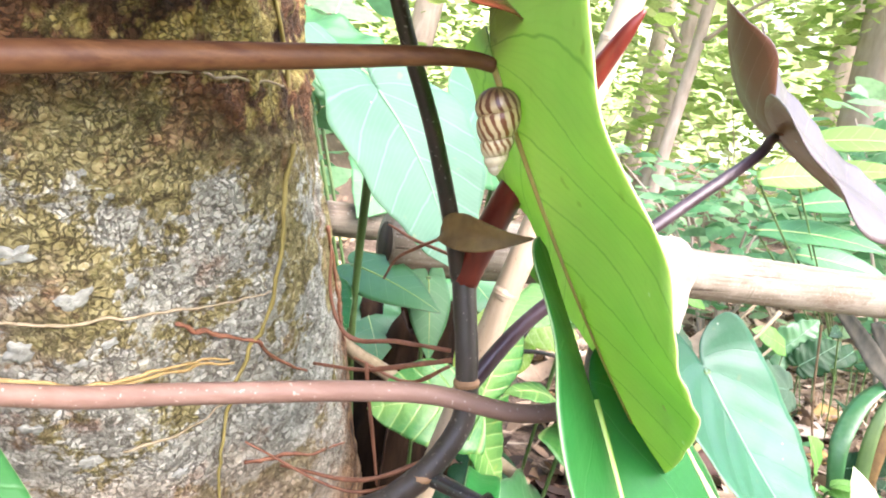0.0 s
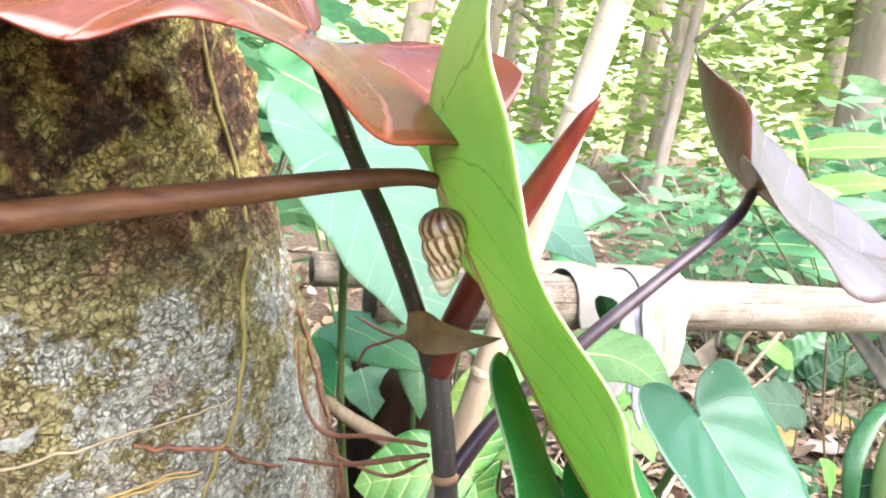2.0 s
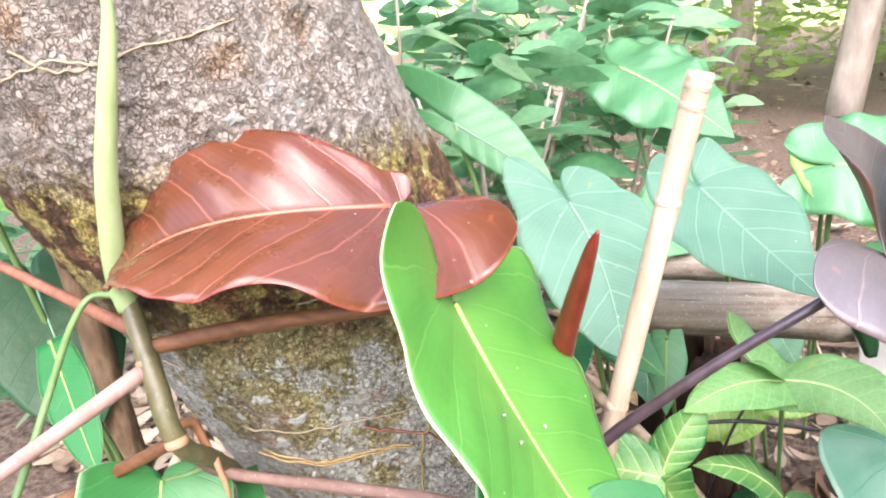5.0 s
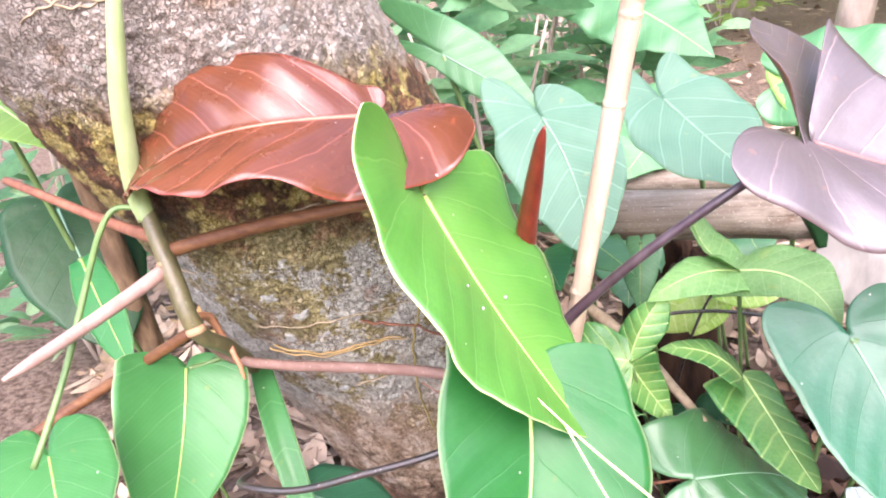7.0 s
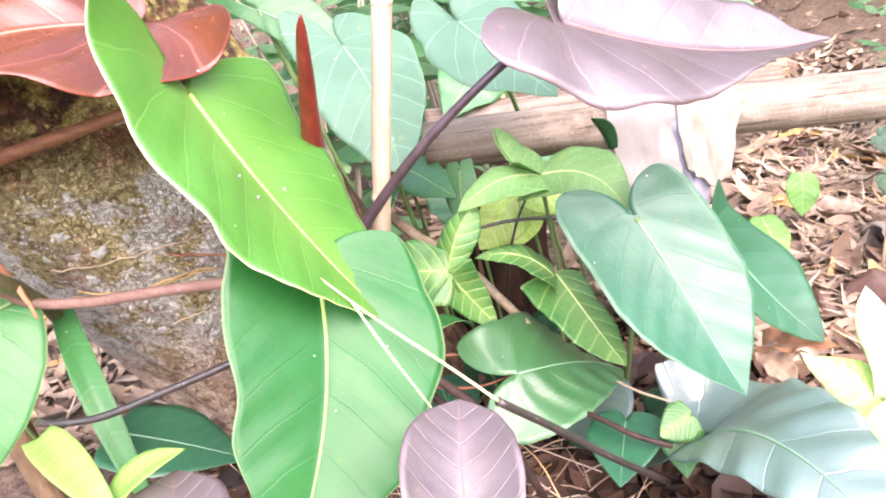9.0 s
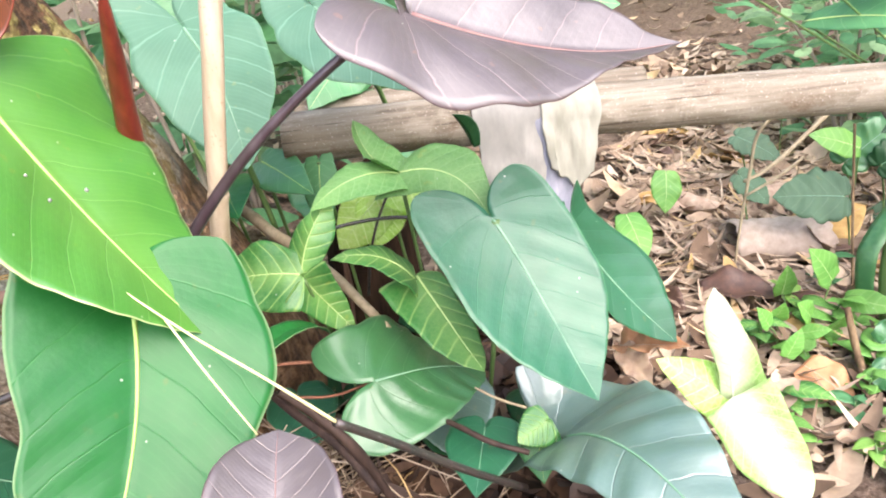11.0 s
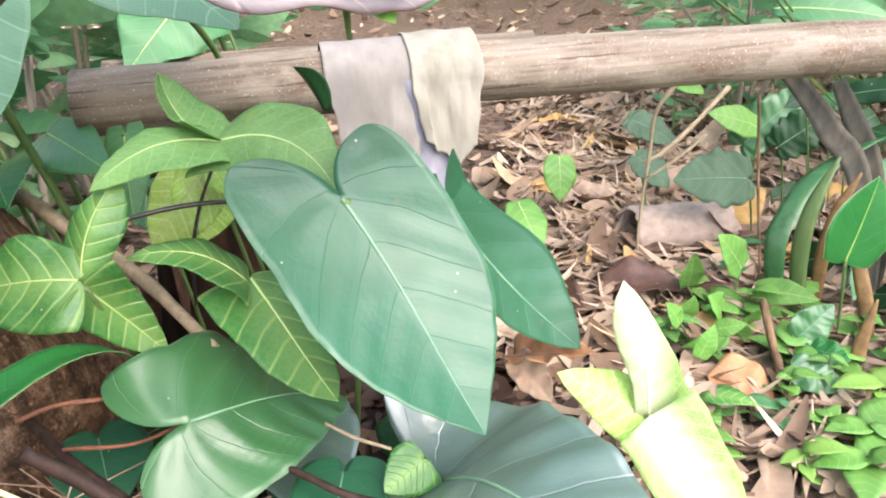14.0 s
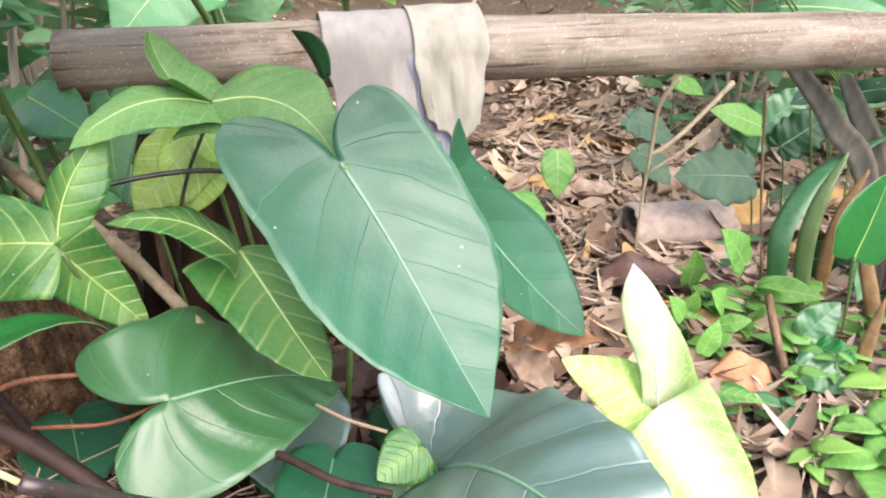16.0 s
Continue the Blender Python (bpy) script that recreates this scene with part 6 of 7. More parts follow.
for x, y, h, c in ((0.745, 1.20, 0.10, 6), (0.84, 1.14, 0.07, 6), (0.69, 1.17, 0.06, 5), (0.77, 1.00, 0.06, 7), (0.78, 0.87, 0.05, 7), (0.725, 1.06, 0.06, 6), (0.82, 0.86, 0.05, 6), (0.745, 0.92, 0.06, 6), (0.80, 0.94, 0.07, 6), (0.70, 0.98, 0.05, 5), (0.83, 0.98, 0.05, 6), (0.72, 0.86, 0.05, 6), (0.86, 0.92, 0.05, 5), (0.68, 1.09, 0.07, 6), (0.76, 1.10, 0.08, 6), (0.66, 0.90, 0.05, 6), (0.80, 0.80, 0.05, 6), (0.88, 0.82, 0.05, 6), (0.62, 1.02, 0.07, 6), (0.91, 0.98, 0.08, 7), (0.88, 1.04, 0.07, 6), (0.64, 0.82, 0.05, 6), (0.74, 0.78, 0.05, 6)):
    sprig(x, y, h, c)

weed = plant("weed", "low weed with dull grey-green toothed leaves on litter")
for J, T, w, mt, teeth in (((0.784, 1.36, 0.252), (0.659, 1.34, 0.255), 0.38, M_DULL, (4, 0.16)), ((0.812, 1.52, 0.267), (0.918, 1.55, 0.367), 0.26, M_LOW, (6, 0.2)), ((0.871, 1.50, 0.267), (0.962, 1.52, 0.330), 0.32, M_DARK, (6, 0.2)), ((0.60, 1.36, 0.29), (0.655, 1.34, 0.24), 0.36, M_DULL, (5, 0.15)), ((0.62, 1.75, 0.25), (0.72, 1.72, 0.2), 0.3, M_DULL, (5, 0.15))):
    leaf(weed, Shape(J, T, facing(J, T), (w * 0.8, w, w * 0.8, w * 0.4), LL=0.12, LR=0.12, vc=0.1, wave=0.1, arch=0.05, quilt=0.02), mt, mt, M_RIB_TEAL, 40, 6, teeth=teeth)
    stalk(weed, J, (J[0] + 0.04, J[1] + 0.05, 0.09), 0.0018, M_PET_GREEN)
pale_weed = plant("weed", "low weed with pale yellow-green oval leaves on litter")
for J, T, w in (((0.463, 1.50, 0.247), (0.466, 1.46, 0.165), 0.38), ((0.829, 1.50, 0.302), (0.726, 1.46, 0.341), 0.26), ((0.40, 1.22, 0.26), (0.44, 1.15, 0.20), 0.32), ((0.735, 1.93, 0.30), (0.80, 1.9, 0.27), 0.34)):
    leaf(pale_weed, Shape(J, T, facing(J, T), (w * 0.7, w, w * 0.85, w * 0.4), LL=0.03, LR=0.03, vc=0.06, wave=0.06, arch=0.05), M_SPRIGLEAF, M_SPRIGLEAF, M_RIB_LIME, 24, 6)
    stalk(pale_weed, J, (J[0] + 0.01, J[1] + 0.03, 0.09), 0.0014, M_PET_GREEN)
fern = plant("weed", "dark green weed with puckered leaves beside the strap plant")
for J, T, w, mt in (((0.786, 1.0, 0.159), (0.830, 1.02, 0.200), 0.40, M_LOW), ((0.768, 0.95, 0.145), (0.831, 0.93, 0.125), 0.36, M_LOW), ((0.80, 0.99, 0.148), (0.84, 0.96, 0.150), 0.42, M_MID), ((0.98, 1.32, 0.18), (1.05, 1.24, 0.26), 0.30, M_DARK), ((0.94, 1.16, 0.14), (1.00, 1.08, 0.17), 0.36, M_DARK), ((1.0, 1.22, 0.20), (1.08, 1.16, 0.28), 0.32, M_LOW), ((0.84, 1.22, 0.16), (0.90, 1.18, 0.20), 0.34, M_DARK), ((0.95, 1.05, 0.13), (1.02, 0.99, 0.15), 0.34, M_LOW)):
    leaf(fern, Shape(J, T, facing(J, T), (w * 0.8, w, w * 0.8, w * 0.35), LL=0.05, LR=0.05, vc=0.08, wave=0.1, arch=0.05, quilt=0.03), mt, mt, M_RIB_TEAL, 28, 6)
    stalk(fern, J, (J[0], J[1] + 0.03, 0.09), 0.0018, M_PET_GREEN)
# Extra leaves in darkened green, filling a shaded gap.
thicket = plant("undergrowth", "leafy undergrowth added behind the strap plant, coloured dark for shade")
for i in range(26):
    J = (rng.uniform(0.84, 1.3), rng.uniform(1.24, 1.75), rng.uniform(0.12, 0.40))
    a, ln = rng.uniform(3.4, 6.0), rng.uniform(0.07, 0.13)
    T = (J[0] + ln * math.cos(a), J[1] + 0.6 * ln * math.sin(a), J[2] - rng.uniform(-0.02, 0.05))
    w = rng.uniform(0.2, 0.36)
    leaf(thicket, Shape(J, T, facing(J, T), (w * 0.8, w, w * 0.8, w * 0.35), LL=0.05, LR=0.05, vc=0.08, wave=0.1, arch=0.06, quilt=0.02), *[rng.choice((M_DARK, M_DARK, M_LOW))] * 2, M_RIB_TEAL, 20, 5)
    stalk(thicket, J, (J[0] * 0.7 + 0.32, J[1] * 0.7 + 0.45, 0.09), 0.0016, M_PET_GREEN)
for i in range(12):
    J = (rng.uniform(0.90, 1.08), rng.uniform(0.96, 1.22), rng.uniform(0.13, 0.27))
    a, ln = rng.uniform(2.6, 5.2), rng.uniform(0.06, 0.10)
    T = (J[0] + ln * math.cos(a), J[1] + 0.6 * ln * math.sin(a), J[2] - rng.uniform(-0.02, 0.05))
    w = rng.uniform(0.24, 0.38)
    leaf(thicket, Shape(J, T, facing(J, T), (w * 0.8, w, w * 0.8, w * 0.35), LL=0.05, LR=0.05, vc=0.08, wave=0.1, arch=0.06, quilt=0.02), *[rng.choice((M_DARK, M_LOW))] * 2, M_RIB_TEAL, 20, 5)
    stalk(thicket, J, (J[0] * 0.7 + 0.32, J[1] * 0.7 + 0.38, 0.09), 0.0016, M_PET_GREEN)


def gap_stump(x, y, r, top, seed):
    """A low fluted stump with broken rim and hollow heart, added to fill a shaded gap."""
    ob = thing("stump", (x, y, 0.06), "dark stump shape added to fill the shaded gap under the bamboo pole end", "stump")
    bm = bmesh.new()
    rings = []
    for wall in (1.0, 0.55):
        for j in range(15):
            u = j / 14 if wall == 1.0 else 1 - j / 14
            ring = []
            for k in range(44):
                a = k * math.tau / 44
                q = Vector((math.cos(a), math.sin(a), u * 1.6 + seed))
                rim = top - 0.10 * abs(noise.noise(Vector((math.cos(a) * 1.7, math.sin(a) * 1.7, seed)))) - 0.02 * abs(noise.noise(q * 5))
                z = 0.06 + (rim - 0.06) * (u if wall == 1.0 else 0.45 + 0.55 * u)
                rr = r * wall * (1.35 - 0.42 * u + 0.16 * noise.noise(q * 1.8) + 0.07 * noise.noise(q * 6))
                ring.append(bm.verts.new((x + rr * math.cos(a), y + rr * math.sin(a), z)))
            rings.append(ring)
    for lo, hi in zip(rings, rings[1:]):
        for k in range(44):
            bm.faces.new((lo[k], lo[(k + 1) % 44], hi[(k + 1) % 44], hi[k]))
    bm.faces.new(rings[-1])
    part("trunk", bm, M_GAP_DARK, ob)
    for k in range(6):
        a, h = k * 1.1 + 0.3, 0.55 + 0.4 * ((k * 7) % 5) / 5
        c, t_ = (x + r * 1.1 * math.cos(a), y + r * 1.1 * math.sin(a)), (-math.sin(a), math.cos(a))
        ribbon(ob, [(c[0] * 1.0, c[1], 0.08), (c[0] + 0.012 * math.cos(a), c[1] + 0.012 * math.sin(a), 0.5 * top * h + 0.05), (c[0] + 0.02 * math.cos(a), c[1] + 0.02 * math.sin(a), top * h)], 0.012, M_ROT, "bark_strip", (math.cos(a), math.sin(a), 0.1), "dark strip on the added stump shape")


# Made-up dark filler where there is only a shaded gap.
gap_stump(-0.005, 0.965, 0.075, 0.44, 2.3)
nettle = plant("seedling", "taller seedling with upright light green leaves among litter")
for J, T, w in (((0.667, 1.15, 0.150), (0.669, 1.14, 0.212), 0.34), ((0.734, 1.12, 0.198), (0.690, 1.10, 0.262), 0.36), ((0.753, 1.10, 0.175), (0.828, 1.06, 0.182), 0.25), ((0.676, 0.98, 0.178), (0.712, 0.97, 0.194), 0.3), ((0.630, 0.98, 0.184), (0.608, 0.97, 0.222), 0.3), ((0.655, 0.96, 0.146), (0.672, 0.97, 0.192), 0.3), ((0.70, 1.06, 0.16), (0.672, 1.03, 0.20), 0.36), ((0.72, 1.04, 0.15), (0.735, 1.01, 0.195), 0.34), ((0.64, 1.05, 0.15), (0.655, 1.03, 0.20), 0.34)):
    leaf(nettle, Shape(J, T, facing(J, T), (w * 0.7, w, w * 0.8, w * 0.35), LL=0.03, LR=0.03, vc=0.06, fold=0.12, arch=0.05, wave=0.06), M_SPRIGLEAF, M_SPRIGLEAF, M_RIB_LIME, 20, 5)
    stalk(nettle, J, (J[0] * 0.6 + 0.28, J[1] * 0.6 + 0.44, 0.085), 0.0013, M_PET_GREEN)


def bark_roll(name, label, a, b, r, mat, turns=0.8):
    """A curled sheet of bark lying open on the litter."""
    a, b = Vector(a), Vector(b)
    d = (b - a).normalized()
    e = d.cross(Vector((0, 0, 1))).normalized()
    bm = bmesh.new()
    g = []
    for i in range(25):
        row = []
        for k in range(21):
            an = 6.283 * turns * k / 20 - 1.0
            rr = r * (1 + 0.16 * k / 20 + 0.10 * noise.noise(Vector((i * 0.35, k * 0.4, r * 90))))
            end = (i / 24 - 0.5) * 0.18 * noise.noise(Vector((k * 0.5, r * 70, 4)))
            row.append(bm.verts.new(a.lerp(b, i / 24 + end) + e * math.cos(an) * rr + Vector((0, 0, math.sin(an) * rr))))
        g.append(row)
    for p, q in zip(g, g[1:]):
        for k in range(20):
            bm.faces.new((p[k], p[k + 1], q[k + 1], q[k]))
    ob = part(name, bm, mat)
    so = ob.modifiers.new("thickness", "SOLIDIFY")
    so.thickness = 0.003
    tagged(ob, label, "bark", "curled bark")


bark_roll("bark_curl", "curled sheet of grey-brown bark lying on litter", (0.595, 1.37, 0.140), (0.775, 1.43, 0.135), 0.042, M_DRY_GREY)
bark_roll("bark_curl", "small rolled strip of tan bark on litter", (0.50, 1.62, 0.13), (0.58, 1.55, 0.13), 0.020, M_TAN)
bark_roll("bark_curl", "small hollow roll of tan bark on litter", (0.66, 1.62, 0.14), (0.72, 1.66, 0.14), 0.022, M_TAN, 0.9)
scrap2 = thing("fallen_leaf", (0, 0, 0), "yellow-ochre fallen leaf propped on the litter", "dry leaf")
leaf(scrap2, Shape((0.735, 1.44, 0.125), (0.858, 1.50, 0.180), 20, (0.30, 0.42, 0.34, 0.16), LL=0.02, LR=0.02, fold=0.1, wave=0.1), M_OCHRE, M_OCHRE, M_TAN, 22, 6, "blade")
orange = thing("fallen_leaf", (0, 0, 0), "orange-tan fallen leaf among the seedlings", "dry leaf")
leaf(orange, Shape((0.678, 0.96, 0.135), (0.745, 0.915, 0.105), facing((0.678, 0.96, 0.135), (0.745, 0.915, 0.105)), (0.26, 0.40, 0.34, 0.16), LL=0.02, LR=0.02, wave=0.12, arch=0.06), M_ORANGE, M_ORANGE, M_TAN, 22, 6, "blade")
crisp = thing("fallen_leaf", (0, 0, 0), "crumpled orange-brown dead leaf caught between the plants", "dry leaf")
leaf(crisp, Shape((0.424, 0.79, 0.251), (0.511, 0.75, 0.285), 20, (0.16, 0.22, 0.16, 0.08), LL=0.02, LR=0.02, fold=0.5, wave=0.3, waves=3, quilt=0.03), M_ORANGE, M_TAN, M_TAN, 26, 6, "blade")
leaf(crisp, Shape((0.424, 0.785, 0.250), (0.468, 0.758, 0.214), 30, (0.22, 0.30, 0.26, 0.12), LL=0.02, LR=0.02, fold=0.6, wave=0.35, waves=3, quilt=0.03), M_TAN, M_ORANGE, M_TAN, 26, 6, "blade")
for lab, a, b, r in (("thin grey upright twig among the weeds", [(0.790, 1.19, 0.08), (0.788, 1.20, 0.124), (0.780, 1.26, 0.261), (0.766, 1.28, 0.414)], None, 0.0022), ("crooked brown dead stem among the seedlings", [(0.734, 1.0, 0.215), (0.750, 0.98, 0.157), (0.760, 0.965, 0.125), (0.772, 0.945, 0.08)], None, 0.006)):
    ob = thing("twig", (0, 0, 0), lab, "twig")
    tube("branch", a, [r * 0.8, r, r * 1.1], M_SAPLING, ob, sides=8, rough=0.4)
for i in range(34):
    x, y = rng.uniform(0.38, 1.15), rng.uniform(1.05, 2.3)
    a, ln = rng.uniform(0, 6.283), rng.uniform(0.06, 0.20)
    z = ground_z(x, y) + rng.uniform(0.02, 0.035)
    ob = thing("twig", (0, 0, 0), "thin broken dry twig lying on litter", "twig", "litter twigs")
    tube("branch", [(x, y, z), (x + 0.5 * ln * math.cos(a), y + 0.5 * ln * math.sin(a), z + rng.uniform(0, 0.02)), (x + ln * math.cos(a + 0.15), y + ln * math.sin(a + 0.15), z + rng.uniform(-0.01, 0.03))], [rng.uniform(0.0015, 0.0042)] * 2 + [0.0014], rng.choice((M_ROOT_GREY, M_SAPLING, M_TAN)), ob, sides=6, n=8)
for i in range(64):
    x, y = rng.uniform(0.36, 1.15), rng.uniform(0.95, 2.3)
    z, a, ln = ground_z(x, y) + rng.uniform(0.018, 0.03), rng.uniform(0, 6.283), rng.uniform(0.07, 0.17)
    J, T = (x, y, z), (x + ln * math.cos(a), y + ln * math.sin(a), z + rng.uniform(-0.006, 0.02))
    mt = rng.choice((M_DRY_GREY, M_DRY_GREY, M_TAN, M_TAN, M_ROT, M_OCHRE))
    ob = thing("fallen_leaf", J, {"grey_dry_leaf": "curled pinkish grey fallen leaf on the soil", "tan_leaf": "curled tan fallen leaf on the soil", "rotting_leaf": "dark rotting fallen leaf on the soil", "ochre_leaf": "ochre fallen leaf on the soil"}[mt.name], "dry leaf", "fallen leaves")
    leaf(ob, Shape(J, T, rng.uniform(-15, 15), (0.16, 0.27, 0.22, 0.10), LL=0.02, LR=0.02, droop=rng.uniform(-0.8, 0.9), arch=rng.uniform(-0.04, 0.1), wave=0.12, phase=i), mt, mt, None, 16, 4, "blade", thick=0.001)
twig = thing("twig", (0, 0, 0), "pale dry forked twig leaning on the litter", "twig")
tube("branch", [(0.746, 1.40, 0.402), (0.691, 1.36, 0.351), (0.640, 1.32, 0.315), (0.604, 1.30, 0.300)], [0.0045, 0.004, 0.003], M_ROOT_GREY, twig, sides=7, rough=0.3)
tube("branch", [(0.645, 1.30, 0.43), (0.618, 1.30, 0.385), (0.612, 1.30, 0.311), (0.603, 1.29, 0.20), (0.60, 1.28, 0.09)], [0.0035, 0.003, 0.002], M_ROOT_GREY, twig, sides=7, rough=0.3)
tube("branch", [(0.700, 1.31, 0.345), (0.66, 1.29, 0.315), (0.608, 1.28, 0.280)], [0.003, 0.003, 0.002], M_ROOT_GREY, twig, sides=7, rough=0.3)
log = thing("branch", (0, 0, 0), "grey fallen branch lying low beside the trunk", "branch")
tube("branch", [(-0.16, 0.80, 0.42), (-0.122, 0.790, 0.430), (-0.046, 0.757, 0.405), (0.05, 0.72, 0.37), (0.15, 0.66, 0.33)], [0.009, 0.0085, 0.008, 0.006], M_ROOT_GREY, log, sides=10, rough=0.3)

# Darkened leaves laid in so the gaps between plants look shaded.
shade = plant("philodendron", "low philodendron leaves by the trunk, coloured dark for the shade there")
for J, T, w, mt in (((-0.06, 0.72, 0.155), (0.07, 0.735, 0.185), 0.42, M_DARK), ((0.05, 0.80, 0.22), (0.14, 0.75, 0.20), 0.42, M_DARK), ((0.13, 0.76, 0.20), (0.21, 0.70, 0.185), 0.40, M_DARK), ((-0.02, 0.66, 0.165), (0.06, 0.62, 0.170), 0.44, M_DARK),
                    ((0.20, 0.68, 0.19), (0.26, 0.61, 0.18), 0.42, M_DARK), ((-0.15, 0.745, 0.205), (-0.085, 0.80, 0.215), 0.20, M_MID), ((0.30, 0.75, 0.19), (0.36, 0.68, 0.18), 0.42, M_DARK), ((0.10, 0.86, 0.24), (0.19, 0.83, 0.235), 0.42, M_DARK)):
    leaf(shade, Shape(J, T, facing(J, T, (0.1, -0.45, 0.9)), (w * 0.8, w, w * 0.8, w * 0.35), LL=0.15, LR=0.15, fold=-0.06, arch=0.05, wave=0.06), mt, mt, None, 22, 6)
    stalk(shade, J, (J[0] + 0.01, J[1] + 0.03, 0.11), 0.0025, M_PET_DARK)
dead = [((-0.05, 0.635, 0.15), (0.03, 0.642, 0.145)), ((-0.10, 0.67, 0.16), (-0.03, 0.61, 0.15)), ((0.02, 0.60, 0.155), (0.09, 0.57, 0.145)), ((-0.12, 0.78, 0.17), (-0.03, 0.80, 0.16)), ((0.05, 0.68, 0.16), (0.12, 0.65, 0.15))]
for J, T in dead:
    ob = thing("fallen_leaf", J, "dark brown rotting fallen leaf at the trunk foot", "dry leaf", "rotting leaves")
    leaf(ob, Shape(J, T, facing(J, T, (0.1, -0.4, 0.9)), (0.25, 0.36, 0.30, 0.14), LL=0.03, LR=0.03, droop=0.3, arch=0.06, wave=0.15), M_ROT, M_ROT, None, 20, 5, "blade")

# ---- plants left of the trunk ----
left = plant("philodendron", "philodendron near the trunk, its shaded leaf coloured a darker green")
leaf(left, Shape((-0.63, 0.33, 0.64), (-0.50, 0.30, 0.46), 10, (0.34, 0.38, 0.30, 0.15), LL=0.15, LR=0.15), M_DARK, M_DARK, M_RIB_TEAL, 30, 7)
stalk(left, (-0.66, 0.33, 0.63), (-0.62, 0.42, 0.08), 0.004, M_PET_GREEN)
leaf(left, Shape((-0.60, 0.28, 0.80), (-0.45, 0.275, 0.745), 0, (0.3, 0.34, 0.26, 0.1), LL=0.2, LR=0.2), M_LIME, M_LIME, M_RIB_LIME, 26, 6)
stalk(left, (-0.60, 0.28, 0.80), (-0.58, 0.40, 0.08), 0.0035, M_PET_GREEN)
leaf(left, Shape((-0.42, 0.248, 0.63), (-0.31, 0.216, 0.53), 30, (0.10, 0.16, 0.14, 0.08), LL=0.01, LR=0.01), M_MID, M_MID, M_RIB_GREEN, 20, 5)
stalk(left, (-0.42, 0.248, 0.63), (-0.5, 0.40, 0.08), 0.003, M_PET_GREEN)
strap = plant("strap_plant", "long narrow strap-shaped green leaves at the trunk base")
for J, T, w, mt in (((-0.217, 0.306, 0.517), (-0.072, 0.231, 0.330), 0.055, M_HEART), ((-0.055, 0.155, 0.50), (0.06, 0.125, 0.47), 0.12, M_LIME), ((0.03, 0.13, 0.455), (0.085, 0.172, 0.505), 0.2, M_LIME), ((0.075, 0.46, 0.395), (0.090, 0.625, 0.338), 0.085, M_MID)):
    leaf(strap, Shape(J, T, 10, (w * 0.8, w, w * 0.9, w * 0.5), LL=0.0, LR=0.0, vc=0.02, arch=0.15, fold=0.25), mt, mt, None, 24, 4)
leaf(strap, Shape((-0.13, 0.27, 0.40), (-0.02, 0.31, 0.36), 0, (0.4, 0.44, 0.3, 0.12), LL=0.15, LR=0.15), M_TEAL, M_TEAL, M_RIB_TEAL, 24, 6)
tube("petiole", [(-0.16, 0.235, 0.445), (-0.123, 0.194, 0.472), (-0.071, 0.212, 0.473), (-0.020, 0.249, 0.484), (0.028, 0.283, 0.497), (0.06, 0.31, 0.51)], [0.0032, 0.0035, 0.0032], M_PET_DARK, strap, "blackish thin stem", sides=8)
sapling = thing("sapling", (0, 0, 0), "thin brown sapling stem near the trunk", "sapling")
tube("trunk", [(-0.50, 0.36, 0.05), (-0.52, 0.35, 0.4), (-0.56, 0.33, 0.9), (-0.6, 0.3, 1.5)], [0.02, 0.018, 0.015], M_SAPLING, sapling, sides=10, rough=0.2)


# ---- shrubs and forest ----
def shrub(x, y, height, spread, count, size, mat, label, seed):
    r = random.Random(seed)
    ob = thing("shrub", (x, y, 0), label, "shrub", "shrubs")
    z0 = ground_z(x, y)
    for k in range(5):
        a = k * 1.3 + seed
        tube("stem", [(x, y, z0 - 0.03), (x + 0.3 * spread * math.cos(a), y + 0.3 * spread * math.sin(a), z0 + height * 0.5), (x + 0.7 * spread * math.cos(a), y + 0.7 * spread * math.sin(a), z0 + height * 0.9)], [0.008, 0.005, 0.003], M_BARE, ob, sides=6, n=8)
    verts, faces = [], []
    for i in range(count):
        a, q = r.uniform(0, 6.3), r.random() ** 0.6
        h = r.random() ** 0.8
        p = (x + spread * q * math.cos(a) * (0.5 + 0.6 * math.sin(h * 2.6)), y + spread * q * math.sin(a) * (0.5 + 0.6 * math.sin(h * 2.6)), z0 + height * (0.12 + 0.9 * h))
        loose_leaf(verts, faces, p, size * r.uniform(0.6, 1.3), a + r.uniform(-0.8, 0.8), r.uniform(-0.9, 0.9), r.uniform(-0.2, 0.1), r.uniform(0.35, 0.55), r)
    joined("foliage", verts, faces, mat, "", "", "", ob)


for i, (x, y, h, s, c, z) in enumerate(((-0.50, 1.22, 0.75, 0.22, 70, 0.14), (-0.62, 1.55, 0.95, 0.30, 90, 0.15), (-0.45, 1.75, 0.9, 0.30, 90, 0.15), (-0.85, 1.35, 1.0, 0.30, 110, 0.14), (-0.75, 2.2, 1.1, 0.5, 400, 0.12), (1.35, 1.9, 0.75, 0.35, 260, 0.10), (1.7, 2.4, 0.9, 0.5, 380, 0.11), (0.95, 2.2, 0.5, 0.35, 220, 0.09), (1.2, 3.0, 0.55, 0.6, 320, 0.1), (2.3, 3.2, 0.9, 0.7, 420, 0.12), (-1.3, 0.6, 0.8, 0.35, 260, 0.1), (-1.2, 2.8, 0.9, 0.6, 360, 0.12))):
    shrub(x, y, h, s, c, z, M_SHRUB, "leafy green shrub in the undergrowth", 20 + i)


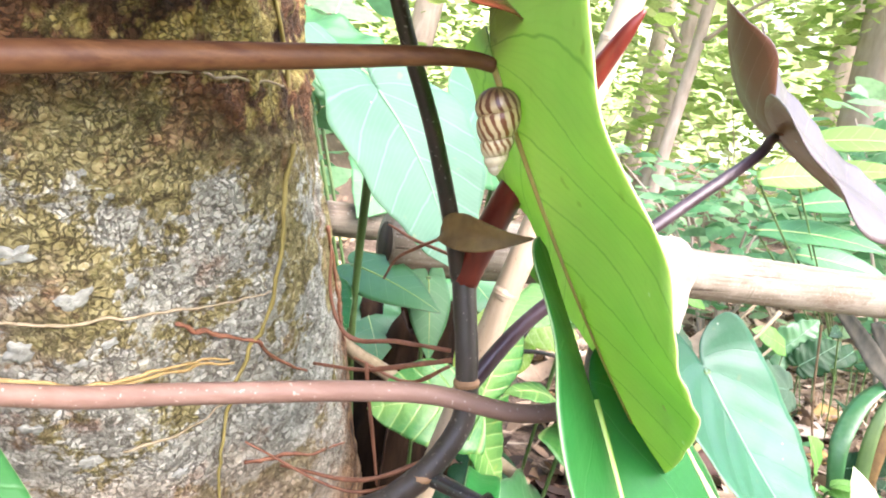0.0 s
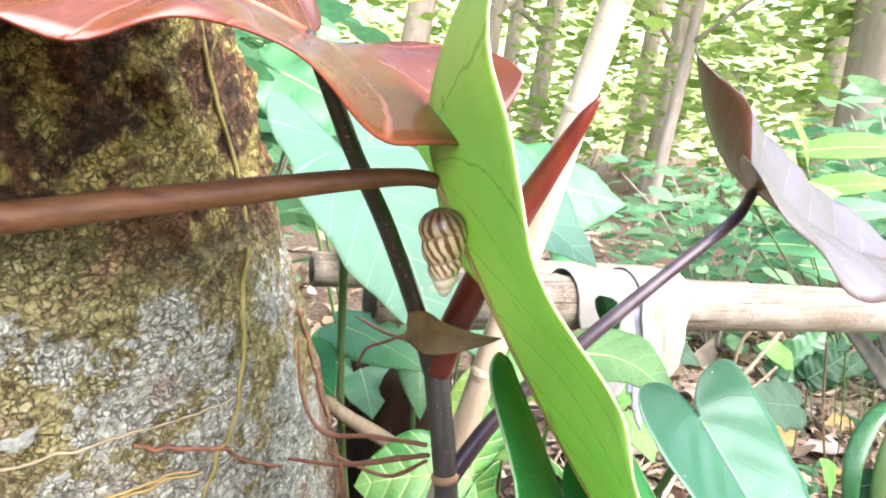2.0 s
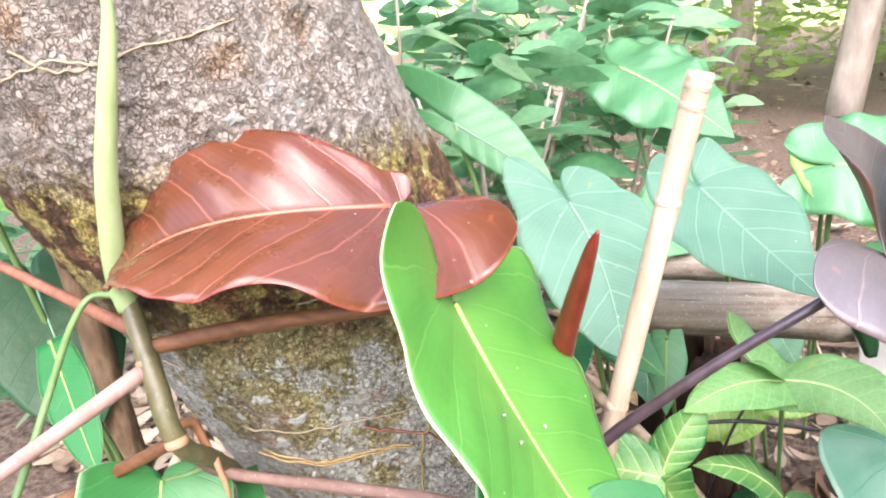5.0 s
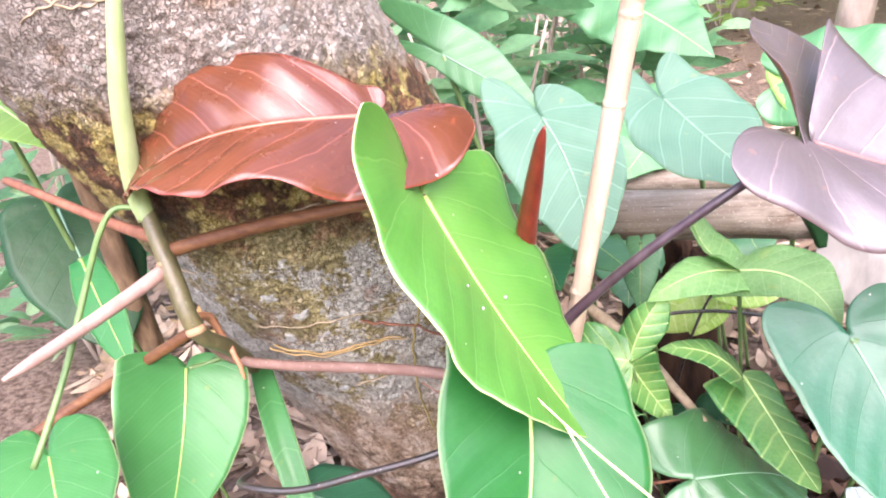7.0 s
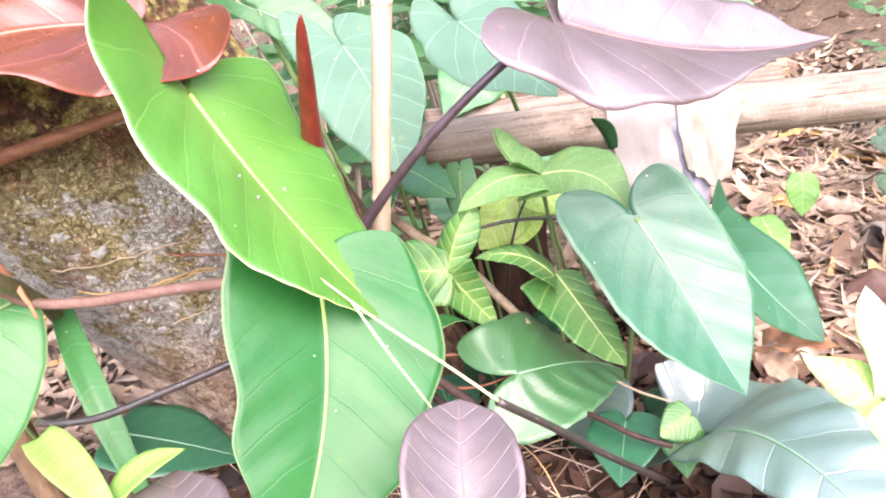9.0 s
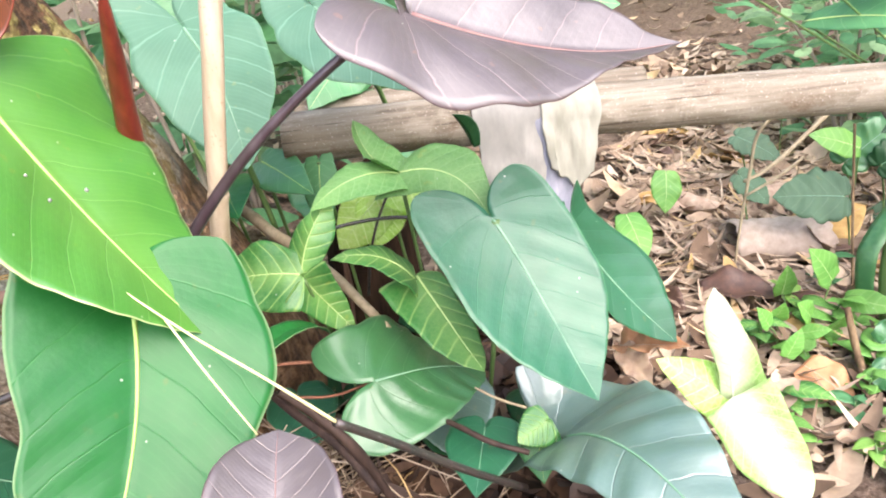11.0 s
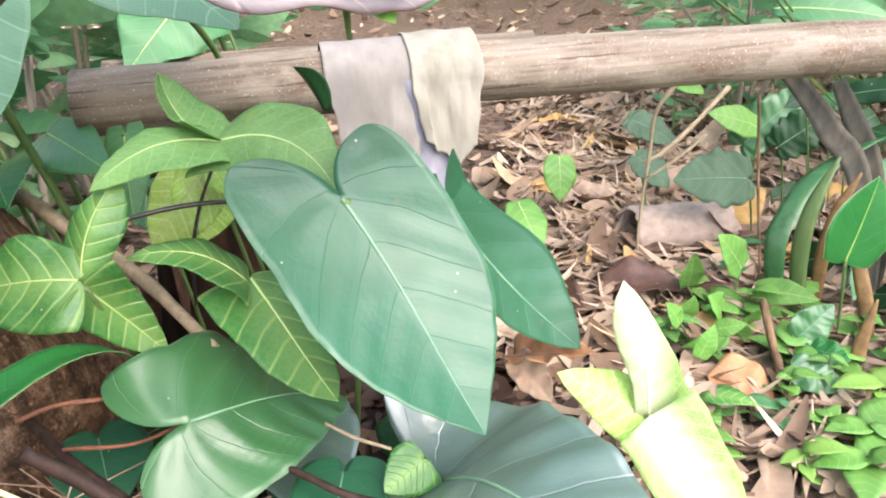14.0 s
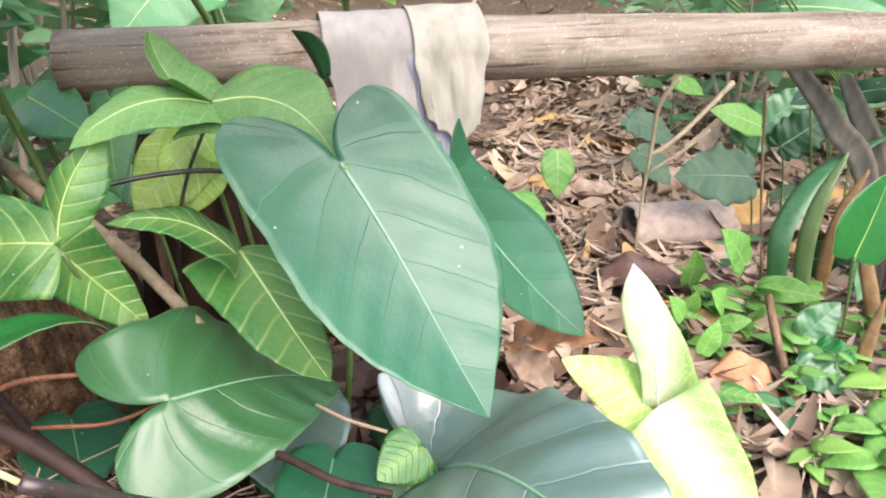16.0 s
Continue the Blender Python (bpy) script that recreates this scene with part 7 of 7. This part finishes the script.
def forest_tree(x, y, r, height, lean, seed, leaves):
    q = random.Random(seed)
    ob = thing("forest_tree", (x, y, 0), "slender forest tree with sunlit yellow-green crown", "tree", "forest trees")
    z0 = ground_z(x, y)
    pts = [(x, y, z0 - 0.1), (x + lean * 0.3, y, z0 + height * 0.3), (x + lean * 0.7, y + 0.1, z0 + height * 0.7), (x + lean, y + 0.1, z0 + height)]
    tube("trunk", pts, [r * 1.15, r, r * 0.8, r * 0.4], M_BARE, ob, sides=12, rough=0.15, n=16)
    for k in range(5):
        f = 0.3 + 0.13 * k
        a = k * 2.4 + seed
        b = Vector((x + lean * f, y, z0 + height * f))
        tube("limb", [tuple(b), tuple(b + Vector((0.5 * math.cos(a), 0.5 * math.sin(a), 0.35))), tuple(b + Vector((1.1 * math.cos(a), 1.1 * math.sin(a), 0.5)))], [r * 0.4, r * 0.25, r * 0.1], M_BARE, ob, sides=6, n=8)
    verts, faces = [], []
    clumps = [(q.uniform(-1.4, 1.4), q.uniform(-1.2, 1.2), q.uniform(0.25, 1.05) * height, q.uniform(0.25, 0.6)) for _ in range(26)]
    for i in range(leaves):
        cx, cy, cz, cr = clumps[i % 26]
        d = Vector((q.gauss(0, 1), q.gauss(0, 1), q.gauss(0, 0.8))) * cr * 0.6
        loose_leaf(verts, faces, (x + lean * 0.6 + cx + d.x, y + cy + d.y, z0 + cz + d.z), q.uniform(0.08, 0.19), q.uniform(0, 6.3), q.uniform(-1, 1), 0.05, q.uniform(0.4, 0.6), q)
    joined("crown", verts, faces, M_FOREST, "", "", "", ob)


for i, (x, y, r, h, ln) in enumerate(((-0.45, 6.0, 0.11, 5.5, 0.6), (0.33, 8.4, 0.10, 6, 0.3), (3.0, 5.1, 0.20, 6, -0.25), (1.1, 9.7, 0.12, 6, 0.4), (2.0, 7.0, 0.07, 5, 0.3), (-1.6, 7.5, 0.10, 6, 0.3), (-2.6, 5.5, 0.12, 5.5, 0.3), (4.2, 8.2, 0.14, 6.5, 0.2), (5.4, 6.0, 0.12, 6, -0.3), (2.7, 10.5, 0.12, 7, 0.3), (-0.6, 11.0, 0.12, 7, 0.2), (-3.8, 9.0, 0.14, 7, 0.2), (1.6, 5.4, 0.045, 4.5, 0.4), (6.5, 10.0, 0.15, 7, 0.0), (-4.5, 4.0, 0.14, 6, 0.4), (0.9, 12.5, 0.14, 8, 0.3), (4.0, 13.0, 0.15, 8, 0.3), (-2.5, 13.0, 0.15, 8, 0.3))):
    forest_tree(x, y, r, h, ln, 50 + i, 1700)
for i, (x, y, h, s) in enumerate(((-1.5, 6.5, 1.1, 1.0), (0.6, 7.5, 0.9, 1.0), (2.6, 6.2, 1.2, 1.1), (4.6, 6.8, 1.5, 1.3), (1.8, 9.0, 1.3, 1.4), (-0.8, 9.2, 1.2, 1.3), (3.8, 9.6, 1.6, 1.5), (-3.2, 7.0, 1.4, 1.3), (0.2, 11.5, 1.8, 1.8), (2.8, 12.0, 2.0, 1.9), (6.0, 9.0, 2.0, 1.7), (-2.6, 11.0, 2.0, 1.8))):
    shrub(x, y, h, s, 420, 0.16, M_FOREST, "sunlit yellow-green thicket far behind", 90 + i)


# ---- painted backdrop of woods in the distance ----
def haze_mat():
    m, n, l, b = nodes("painted_haze_woods")
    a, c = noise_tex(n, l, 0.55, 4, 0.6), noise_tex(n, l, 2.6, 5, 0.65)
    # Haze and bright sky gaps are painted into the colour.
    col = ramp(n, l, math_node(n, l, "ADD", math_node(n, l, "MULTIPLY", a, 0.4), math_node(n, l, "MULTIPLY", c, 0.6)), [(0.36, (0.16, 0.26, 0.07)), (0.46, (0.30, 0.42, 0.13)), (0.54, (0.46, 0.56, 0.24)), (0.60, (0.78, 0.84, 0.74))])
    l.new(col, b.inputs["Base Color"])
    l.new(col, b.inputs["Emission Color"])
    # Faint emission stands for the bright sky behind the woods.
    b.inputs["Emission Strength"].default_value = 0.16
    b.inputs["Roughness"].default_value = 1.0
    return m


bm = bmesh.new()
ring = []
for i in range(73):
    a = radians(-45 + 270 * i / 72)
    r = 26 + 2.0 * noise.noise(Vector((i * 0.4, 1, 2)))
    col_ = []
    for k in range(9):
        top = 9 + 3 * noise.noise(Vector((i * 0.7, 5, 0)))
        col_.append(bm.verts.new((r * math.cos(a), r * math.sin(a) + 1, -0.3 + top * k / 8)))
    ring.append(col_)
for p, q in zip(ring, ring[1:]):
    for k in range(8):
        bm.faces.new((p[k], q[k], q[k + 1], p[k + 1]))
tagged(part("backdrop", bm, haze_mat()), "faintly glowing backdrop painted as hazy yellow-green woods far away", "backdrop", kind="structure")
